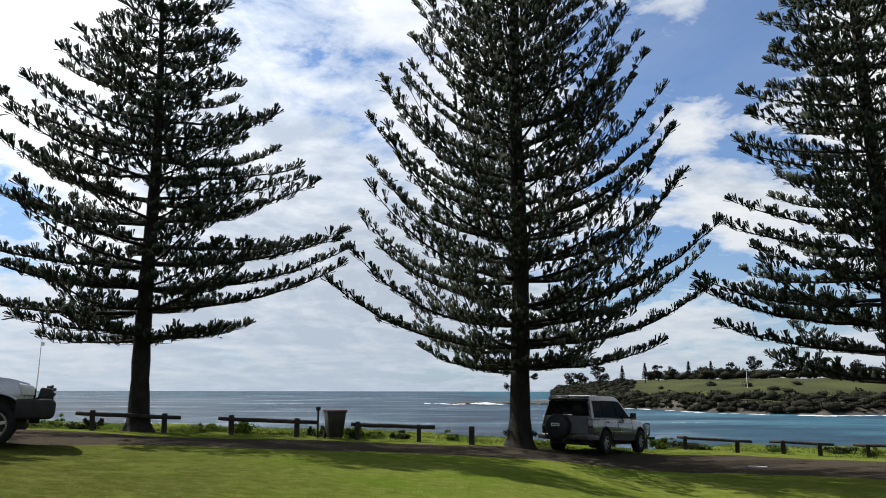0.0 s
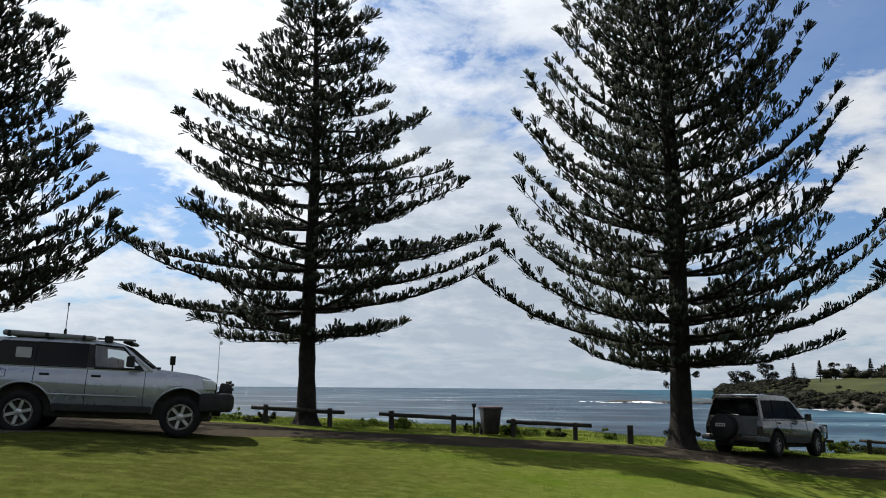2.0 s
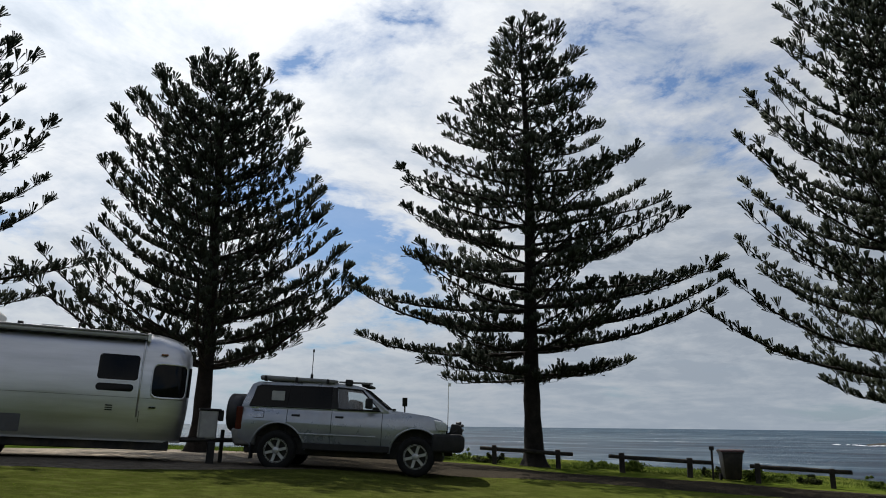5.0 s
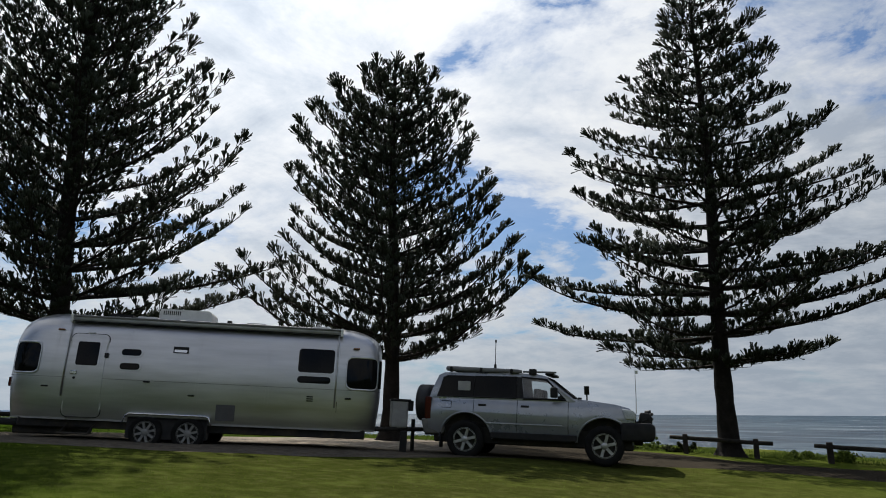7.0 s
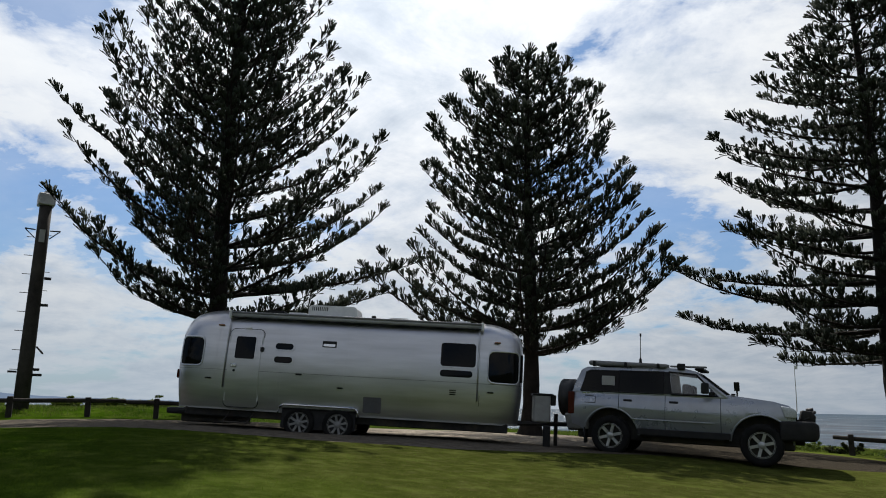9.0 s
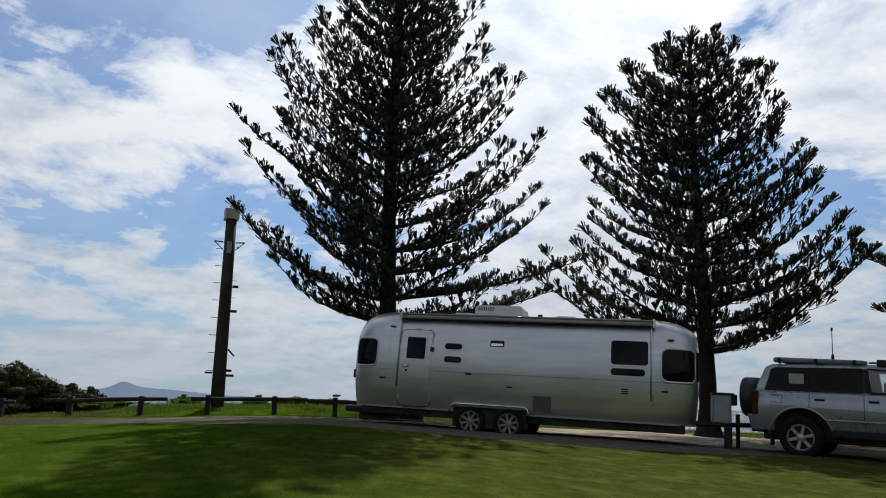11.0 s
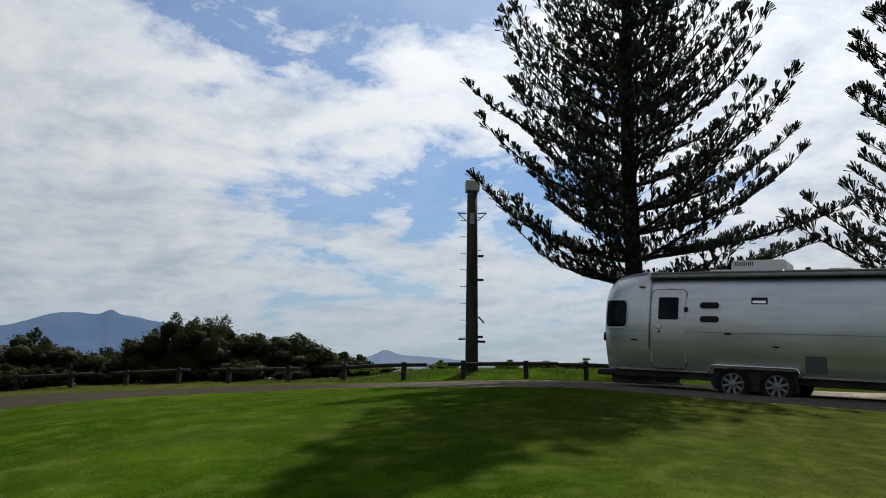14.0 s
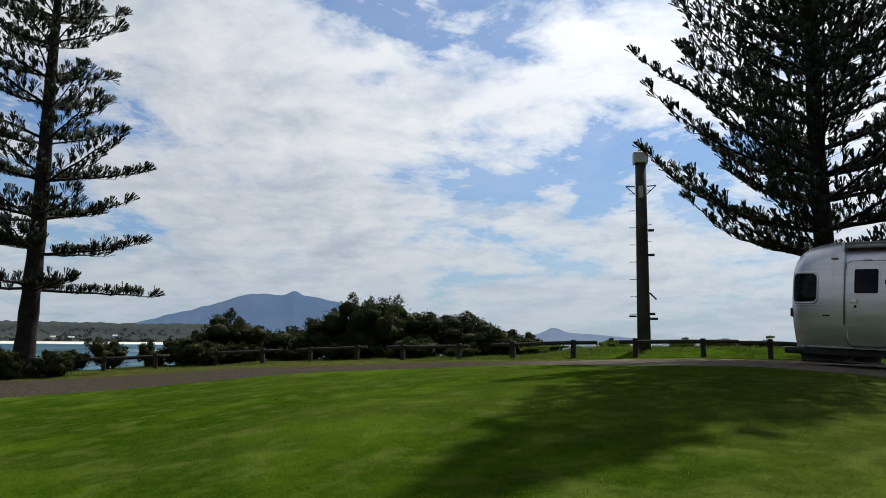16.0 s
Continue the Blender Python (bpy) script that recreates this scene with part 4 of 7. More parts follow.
pine(-5.8, 25.5, 24.5, [(2.6, 2.2), (3.4, 3.6), (4.5, 6.4), (6.6, 6.3), (9.5, 5.9), (10.4, 5.2), (12.2, 4.9), (13.3, 4.0), (14.5, 3.7), (15.8, 3.2), (19, 2.3), (22, 1.4), (24.5, 0.4)],
     [(2.6, 3.6), (3.6, 5.3), (6.1, 6.35), (7.7, 6.1), (9.6, 5.3), (11.9, 4.95), (13, 4.8), (14.7, 4.0), (15.4, 3.7), (19, 2.6), (22, 1.5), (24.5, 0.4)],
     [(2.5, -0.04, 0.5), (4, 0.0, 0.95), (6.2, 0.08, 1.3), (8.6, 0.20, 1.5), (14, 0.42, 1.5), (21, 0.8, 1.5)], 11, "very tall dense Norfolk pine with sweeping upturned limbs", 2.6, 0.70, 6, 1.15, 0.36, back=0.15, sprouts=[(2.25, 10, 0.14), (2.35, 175, 0.12), (1.95, 200, 0.10), (0.42, -20, 0.12), (0.45, 190, 0.12)])
pine(21.1, 25.0, 15.3, [(2.6, 2.6), (3.0, 3.2), (3.4, 5.8), (3.8, 6.3), (4.5, 6.0), (6.3, 5.5), (7.4, 4.8), (9.1, 4.8), (10.1, 4.1), (10.9, 3.6), (11.7, 3.0), (12.6, 1.8), (13.5, 1.15), (14.7, 0.95), (15.4, 0.5)],
     [(2.7, 1.6), (3.1, 2.2), (3.9, 5.6), (4.4, 6.2), (5.0, 6.4), (6.6, 5.7), (7.4, 5.3), (8.9, 4.6), (9.6, 4.1), (10.3, 3.6), (11.7, 2.9), (12.9, 2.0), (14, 2.0), (15, 1.5), (15.5, 0.5)],
     [(2.6, -0.06, 0.25), (3.4, -0.06, 0.36), (5, 0.04, 0.50), (7, 0.07, 0.52), (10, 0.10, 0.58), (15, 0.25, 0.70)], 22, "open Norfolk pine with flat wide-spread tiers of limbs", 2.85, 0.74, 6, 1.15, 0.30, lean=(-0.014, -0.003), spread=0.70, low_right=[(2.6, 0.0, 0.30), (3.4, 0.06, 0.48), (4.6, 0.07, 0.5)], back=0.22, long_limbs=[(3.5, 6.2), (4.4, 6.2)])
pine(44.6, 24.6, 12.65, [(2.6, 3.0), (4.0, 5.3), (5.4, 5.2), (5.9, 4.0), (6.7, 3.5), (7.8, 3.7), (8.7, 3.45), (10.1, 3.25), (11.4, 2.7), (12, 1.4), (12.9, 0.5)],
     [(2.6, 2.6), (3.6, 3.9), (4.6, 4.9), (5.3, 5.1), (5.9, 4.7), (6.9, 4.3), (7.9, 3.6), (9, 3.0), (10.7, 2.5), (11.5, 2.1), (12.2, 1.5), (13, 0.6)],
     [(2.6, 0.08, 1.0), (5, 0.15, 1.05), (8, 0.3, 1.15), (12, 0.5, 1.2)], 37, "cone-shaped Norfolk pine behind the caravan's drawbar", 2.6, 0.70, 7, 1.2, 0.28, spread=0.66)
pine(67.2, 24.6, 21.8, [(3.0, 1.2), (4.0, 2.8), (5.5, 4.4), (6.2, 4.8), (7.1, 4.9), (8.1, 4.6), (9.9, 5.0), (10.9, 4.4), (11.7, 4.2), (12.2, 2.9), (13.2, 2.5), (14.2, 2.4), (17, 1.9), (21.8, 0.4)],
     [(2.8, 3.6), (4.6, 5.9), (5.3, 5.6), (7.2, 5.9), (7.9, 5.7), (8.8, 4.7), (10.5, 4.45), (12.3, 3.7), (13.5, 3.2), (14.2, 2.7), (17, 1.9), (21.8, 0.4)],
     [(2.6, 0.12, 1.1), (5, 0.2, 1.15), (8, 0.3, 1.2), (11, 0.5, 1.5), (16, 0.8, 1.6)], 44, "dense Norfolk pine with strongly upswept limbs behind the caravan", 3.0, 0.78, 7, 1.2, 0.31, spread=0.72, low_right=[(2.6, 0.03, 0.35), (3.9, 0.08, 0.55)], long_limbs=[(4.4, 5.5), (3.4, 5.9)])
pine(-30.7, 26.5, 22.0, [(2.6, 2.6), (3.4, 3.6), (4.9, 5.4), (5.9, 5.5), (7.3, 5.1), (8.2, 4.6), (9.2, 3.8), (10.9, 3.7), (11.9, 3.4), (12.6, 3.1), (13.3, 2.6), (15.5, 2.6), (19, 1.4), (22, 0.4)],
     [(2.6, 3.0), (4.5, 5.4), (7.3, 5.1), (9.2, 4.2), (11.9, 3.5), (15.5, 2.7), (19, 1.4), (22, 0.4)],
     [(2.4, 0.02, 0.55), (6, 0.06, 0.5), (10, 0.10, 0.4), (18, 0.4, 0.7)], 55, "leafy Norfolk pine with layered limbs beside the drive", 2.8, 0.80, 6, 1.15, 0.34, spread=0.74, lean=(-0.01, 0.006))
pine(122.2, 30.0, 19.0, [(2.8, 4.0), (4.1, 4.6), (6, 4.0), (8.8, 4.2), (12, 3.2), (15, 2.6), (19, 0.5)],
     [(2.8, 4.0), (3.6, 4.6), (4.4, 4.6), (4.8, 3.4), (6.1, 2.8), (7.2, 2.9), (8.4, 4.2), (9.0, 3.6), (9.7, 2.2), (11.2, 2.2), (12, 1.9), (13.4, 2.4), (16, 2.0), (19, 0.5)],
     [(2.6, 0.02, 0.10), (5, 0.12, 0.25), (8, 0.20, 0.45), (18, 0.3, 0.5)], 66, "leaning open Norfolk pine with bare gaps between tiers", 3.0, 1.30, 6, 1.15, 0.36, tuft=0.40, spread=0.62, lean=(0.02, 0.035))


# ---- rail fence of short posts ----
def rail_fence(posts, overhang, seed, label="low weathered log rail fence on short posts along the drive", high=0.55, drop=0.095, thick=0.95):
    """posts: [(az, d)] that carry one rail; overhang: rail past the first and the last post."""
    rng = random.Random(seed)
    pts = [spot(a, d) for a, d in posts]
    for p in pts:
        p.z = float(land(p.x, p.y))
    o = pts[0].copy()
    fence = empty("rail_fence", Matrix.Translation(o), label, "fence", "rail fences")
    d = (pts[-1] - pts[0]).normalized()
    turn = math.atan2(d.y, d.x)
    for p in pts:
        bm = bmesh.new()
        w = 0.076 * rng.uniform(0.92, 1.08)
        top = high + rng.uniform(-0.02, 0.03)
        add_box(bm, (-w, -w, -0.15), (w, w, top), 0.012)
        post = part("post", bm, TIMBER, fence)
        post.matrix_local = Matrix.Translation(p - o) @ pose(0, 0, 0, rng.uniform(-1.5, 1.5), rng.uniform(-1.5, 1.5), math.degrees(turn) + rng.uniform(-4, 4))
    a, b = pts[0] - d * overhang[0], pts[-1] + d * overhang[1]
    zz = high - drop
    line = [a + (b - a) * t for t in (0, 0.25, 0.5, 0.75, 1)]
    part("rail", tube([q - o + Vector((0, 0, zz + rng.uniform(-0.012, 0.012))) for q in line], [thick * q for q in (0.062, 0.068, 0.07, 0.067, 0.064)], 10), TIMBER, fence, shade=True)
    return fence


R_F = 24.5
rail_fence([(24.0, R_F), (19.5, R_F)], (0.45, 0.45), 1)
rail_fence([(15.1, R_F), (10.55, R_F + 0.1)], (0.4, 0.62), 2)
rail_fence([(6.2, R_F), (1.7, R_F)], (0.2, 0.5), 3)
bm_post = box((-0.09, -0.09, -0.15), (0.09, 0.09, 0.56), 0.012)
lone = part("bollard", bm_post, TIMBER)
lone.matrix_world = Matrix.Translation((*polar(-2.1, R_F)[:2], float(land(*polar(-2.1, R_F)[:2]))))
tagged(lone, "single short square timber post in the grass", "bollard")
rail_fence([(-12.3, 31.0), (-14.5, 31.5)], (0.4, 0.4), 4, high=0.50, drop=0.05, thick=0.85)
rail_fence([(-17.2, 32.5), (-20.6, 32.5)], (0.3, 0.55), 5, high=0.50, drop=0.05, thick=0.85)
rail_fence([(-23.5, 33.5), (-25.7, 33.5)], (0.5, 0.5), 6, high=0.50, drop=0.05, thick=0.85)
rail_fence([(-28.5, 33.5), (-31.5, 33.5)], (0.5, 0.5), 7, high=0.50, drop=0.05, thick=0.85)
rail_fence([(66.4, 24.3), (70.7, 24.3)], (0.6, 0.85), 8)
rail_fence([(75.0, 24.4), (79.6, 24.5)], (1.0, 0.5), 9)
rail_fence([(84.0, 24.7), (88.4, 25.2)], (0.75, 0.75), 10)
rail_fence([(92.4, 26.4), (96.6, 27.6)], (0.4, 0.7), 11)
rail_fence([(100.0, 28.6), (103.4, 29.4)], (0.4, 0.6), 12)
rail_fence([(106.8, 30.2), (110.0, 30.8)], (0.7, 0.5), 13)
rail_fence([(114.1, 31.4), (117.4, 31.6)], (0.5, 0.7), 14)
rail_fence([(62.0, 24.3), (57.5, 24.4)], (0.6, 0.6), 15)
rail_fence([(40.0, 24.4), (35.5, 24.4)], (0.6, 0.6), 16)


# ---- the riveted aluminium caravan ----
CARA_L, CARA_R = -1.24, 6.66      # rear and front of the body along its length; 0 lies at the door's hinge side
CARA_W = 2.44


def bulge(z):
    """How far the wall lies inside its widest line at height z."""
    return (0.085 if z > 1.25 else 0.10) * ((min(z, 2.26) - 1.25) / 0.95) ** 2 if z > 0.3 else 0.0


def bow(bm):
    """Lays a flat near-side piece against the bowed wall."""
    for v in bm.verts:
        if v.co.y < 0.25 and v.co.z > 0.52:
            v.co.y += bulge(v.co.z)
    return bm


def cara_point(s, v, out=0.0, height=None):
    """Point of the shell: s runs along the body (0 rear .. 1 front), v round it from the near skirt (0) over the roof to the far skirt (1)."""
    # quarter-round ends: travel along the outline of the end cap
    cap = 0.13
    if s < cap:
        e = 1 - s / cap
        sign = -1
    elif s > 1 - cap:
        e = (s - 1 + cap) / cap
        sign = 1
    else:
        e, sign = 0.0, 0
    ang = e * math.pi / 2 * 0.93
    k = math.cos(ang) ** 0.62          # how far the section has shrunk
    capl = 0.98
    if sign == 0:
        x = CARA_L + capl + (s - cap) / (1 - 2 * cap) * (CARA_R - CARA_L - 2 * capl)
    elif sign < 0:
        x = CARA_L + capl - capl * math.sin(ang) ** 1.15
    else:
        x = CARA_R - capl + capl * math.sin(ang) ** 1.15
    half = CARA_W / 2 * (0.52 + 0.48 * k)
    top = 2.72 - 0.62 * (1 - k)
    low = 0.475
    # section: walls that lean in a little, a big roof radius
    rr = 0.46
    wall = top - rr - low
    roofw = 2 * (half - rr)
    arc = rr * math.pi / 2
    total = 2 * wall + 2 * arc + roofw
    d = v * total if height is None else height - low
    if d < wall:
        y, z = -half, low + d
        n = (-1, 0)
    elif d < wall + arc:
        a = (d - wall) / rr
        y, z = -half + rr - rr * math.cos(a), top - rr + rr * math.sin(a)
        n = (-math.cos(a), math.sin(a))
    elif d < wall + arc + roofw:
        y, z = -half + rr + (d - wall - arc), top
        n = (0, 1)
    elif d < wall + 2 * arc + roofw:
        a = math.pi / 2 - (d - wall - arc - roofw) / rr
        y, z = half - rr + rr * math.cos(a), top - rr + rr * math.sin(a)
        n = (math.cos(a), math.sin(a))
    else:
        y, z = half, top - rr - (d - wall - 2 * arc - roofw)
        n = (1, 0)
    inward = bulge(z)
    y -= inward * max(-1.0, min(1.0, y / (half - rr)))
    # ends tuck in towards the skirt
    if sign:
        tuck = 0.085 * max(0.0, (1.35 - z) / 0.9) ** 1.6 * math.sin(ang)
        x -= sign * tuck
        x += sign * out * math.sin(ang)
    return Vector((x, y + CARA_W / 2 + n[0] * out * math.cos(ang), z + n[1] * out))


def cara_grid(s_list, v_list, out):
    bm = bmesh.new()
    rows = [[bm.verts.new(cara_point(s, v, out)) for v in v_list] for s in s_list]
    for r, q in zip(rows, rows[1:]):
        for j in range(len(v_list) - 1):
            bm.faces.new((r[j], r[j + 1], q[j + 1], q[j]))
    return bm, rows


def cara_wall(s_list, z_list, out):
    """A patch of the near wall between heights, bent round the end caps."""
    bm = bmesh.new()
    rows = [[bm.verts.new(cara_point(s, 0, out, z)) for z in z_list] for s in s_list]
    for r, q in zip(rows, rows[1:]):
        for j in range(len(z_list) - 1):
            bm.faces.new((r[j], r[j + 1], q[j + 1], q[j]))
    bmesh.ops.recalc_face_normals(bm, faces=bm.faces)
    return bm


def cara_oval(s0, s1, z0, z1, out, rim_w=0.0, n=36):
    """A round-cornered patch bent round an end cap; with rim_w only its surround."""
    sc, zc, hs, hz = (s0 + s1) / 2, (z0 + z1) / 2, (s1 - s0) / 2, (z1 - z0) / 2

    def ring(k, grow):
        a = 2 * math.pi * k / n
        c, q = math.cos(a), math.sin(a)
        r = (abs(c) ** 7 + abs(q) ** 7) ** (-1 / 7)
        return sc + c * r * (hs + grow * hs / hz * 0.45), zc + q * r * (hz + grow)
    bm = bmesh.new()
    loops = []
    for f, grow, lift in ([(1, 0, 0.0), (1, rim_w * 0.3, 0.006), (1, rim_w * 0.8, 0.006), (1, rim_w, 0.0)] if rim_w else [(k / 5, 0, 0.0) for k in range(1, 6)]):
        loop = []
        for k in range(n):
            a, b = ring(k, grow)
            loop.append(bm.verts.new(cara_point(sc + (a - sc) * f, 0, out + lift, zc + (b - zc) * f)))
        loops.append(loop)
    for p, q in zip(loops, loops[1:]):
        for k in range(n):
            bm.faces.new((p[k], p[(k + 1) % n], q[(k + 1) % n], q[k]))
    if not rim_w:
        bm.faces.new(loops[0])
    bmesh.ops.recalc_face_normals(bm, faces=bm.faces)
    return bm


def rounded_panel(x0, x1, z0, z1, r, y0, y1, steps=5):
    """A flat panel with round corners, standing in the xz plane from y0 (front) to y1."""
    out = []
    for cx, cz, a0 in ((x1 - r, z1 - r, 0), (x0 + r, z1 - r, 90), (x0 + r, z0 + r, 180), (x1 - r, z0 + r, 270)):
        for i in range(steps + 1):
            a = radians(a0 + 90 * i / steps)
            out.append((cx + r * math.cos(a), cz + r * math.sin(a)))
    bm = bmesh.new()
    f = [bm.verts.new((x, y0, z)) for x, z in out]
    b = [bm.verts.new((x, y1, z)) for x, z in out]
    bm.faces.new(f)
    bm.faces.new(b[::-1])
    for i in range(len(out)):
        j = (i + 1) % len(out)
        bm.faces.new((f[i], b[i], b[j], f[j]))
    bmesh.ops.recalc_face_normals(bm, faces=bm.faces)
    return bm


def ring_panel(x0, x1, z0, z1, r, w, y0, y1, steps=5):
    """A rounded frame of width w."""
    def outline(g):
        out = []
        rr = max(0.005, r + g)
        for cx, cz, a0 in ((x1 - r, z1 - r, 0), (x0 + r, z1 - r, 90), (x0 + r, z0 + r, 180), (x1 - r, z0 + r, 270)):
            for i in range(steps + 1):
                a = radians(a0 + 90 * i / steps)
                out.append((cx + rr * math.cos(a), cz + rr * math.sin(a)))
        return out
    bm = bmesh.new()
    loops = [[bm.verts.new((x, y, z)) for x, z in outline(g)] for g, y in ((0, y1), (0, y0), (w, y0), (w, y1))]
    n = len(loops[0])
    for a, b in zip(loops, loops[1:]):
        for i in range(n):
            j = (i + 1) % n
            bm.faces.new((a[i], a[j], b[j], b[i]))
    bmesh.ops.recalc_face_normals(bm, faces=bm.faces)
    return bm


def wheel(name, parent, x, y, r, width, rim_r, spokes, out=-1, metal=ALLOY):
    """A road wheel: tyre with tread blocks, rim and spokes; out is the side (in y) that its face looks to."""
    hub = empty(name, Matrix.Identity(4))
    hub.parent = parent
    hub.matrix_local = Matrix.Translation((x, y, r))
    n = 40
    prof = [(rim_r, -0.42), (rim_r + 0.02, -0.5), (r - 0.05, -0.5), (r - 0.012, -0.40), (r, -0.15), (r, 0.15), (r - 0.012, 0.40), (r - 0.05, 0.5), (rim_r + 0.02, 0.5), (rim_r, 0.42)]
    bm = bmesh.new()
    rings = []
    for i in range(n):
        a = 2 * math.pi * i / n
        rings.append([bm.verts.new(((q - (0.008 if i % 2 and 2 < k < 7 else 0)) * math.cos(a), w * width, (q - (0.008 if i % 2 and 2 < k < 7 else 0)) * math.sin(a))) for k, (q, w) in enumerate(prof)])
    for i in range(n):
        p, q = rings[i], rings[(i + 1) % n]
        for k in range(len(prof) - 1):
            bm.faces.new((p[k], p[k + 1], q[k + 1], q[k]))
    bmesh.ops.recalc_face_normals(bm, faces=bm.faces)
    part("tyre", bm, RUBBER, hub, "black worn rubber tyre", True)
    # rim: barrel, back disc and lip
    bm = bmesh.new()
    prof = [(rim_r + 0.005, 0.44), (rim_r - 0.012, 0.46), (rim_r - 0.02, 0.40), (rim_r - 0.035, 0.1), (0.0, 0.08)]
    rings = []
    for i in range(n):
        a = 2 * math.pi * i / n
        rings.append([bm.verts.new((q * math.cos(a), out * w * width, q * math.sin(a))) for q, w in prof[:-1]])
    c = bm.verts.new((0, out * 0.08 * width, 0))
    for i in range(n):
        p, q = rings[i], rings[(i + 1) % n]
        for k in range(3):
            bm.faces.new((p[k], p[k + 1], q[k + 1], q[k]))
        bm.faces.new((p[3], c, q[3]))
    bmesh.ops.recalc_face_normals(bm, faces=bm.faces)
    part("rim", bm, DARK_STEEL, hub, "dark wheel well of the rim")
    bm = bmesh.new()
    for k in range(spokes):
        a = 2 * math.pi * k / spokes + 0.26
        for w0, rr in ((0.023, (0.055, rim_r - 0.016)),):
            m = Matrix.Rotation(-a, 4, "Y")
            lo, hi = rr
            w1 = w0 * (0.8 if spokes > 6 else 1.0)
            pts = [(lo, -w1 * 1.3), (hi, -w1 * 1.25), (hi, w1 * 1.25), (lo, w1 * 1.3)]
            f = [bm.verts.new(m @ Vector((px, out * width * (0.40 if px == lo else 0.43), pz))) for px, pz in pts]
            b = [bm.verts.new(m @ Vector((px, out * width * 0.2, pz))) for px, pz in pts]
            bm.faces.new(f)
            for i in range(4):
                j = (i + 1) % 4
                bm.faces.new((f[i], b[i], b[j], f[j]))
    bmesh.ops.recalc_face_normals(bm, faces=bm.faces)
    part("spokes", bm, metal, hub, "cast silver alloy spokes")
    bm = tube([(0, out * width * 0.2, 0), (0, out * width * 0.42, 0), (0, out * width * 0.45, 0)], [0.075, 0.07, 0.05], 20)
    part("hub_cap", bm, metal, hub, "", True)
    bm = bmesh.new()
    for i in range(n):
        a, b = 2 * math.pi * i / n, 2 * math.pi * (i + 1) / n
        v = [bm.verts.new((q * math.cos(t), out * w * width, q * math.sin(t))) for t in (a, b) for q, w in ((rim_r + 0.006, 0.445), (rim_r - 0.022, 0.445))]
        bm.faces.new((v[0], v[1], v[3], v[2]))
    bmesh.ops.remove_doubles(bm, verts=bm.verts, dist=1e-5)
    bmesh.ops.recalc_face_normals(bm, faces=bm.faces)
    part("rim_lip", bm, metal, hub)
    return hub


def vpart(name, bm, *rest):
    return part(name, bow(bm), *rest)


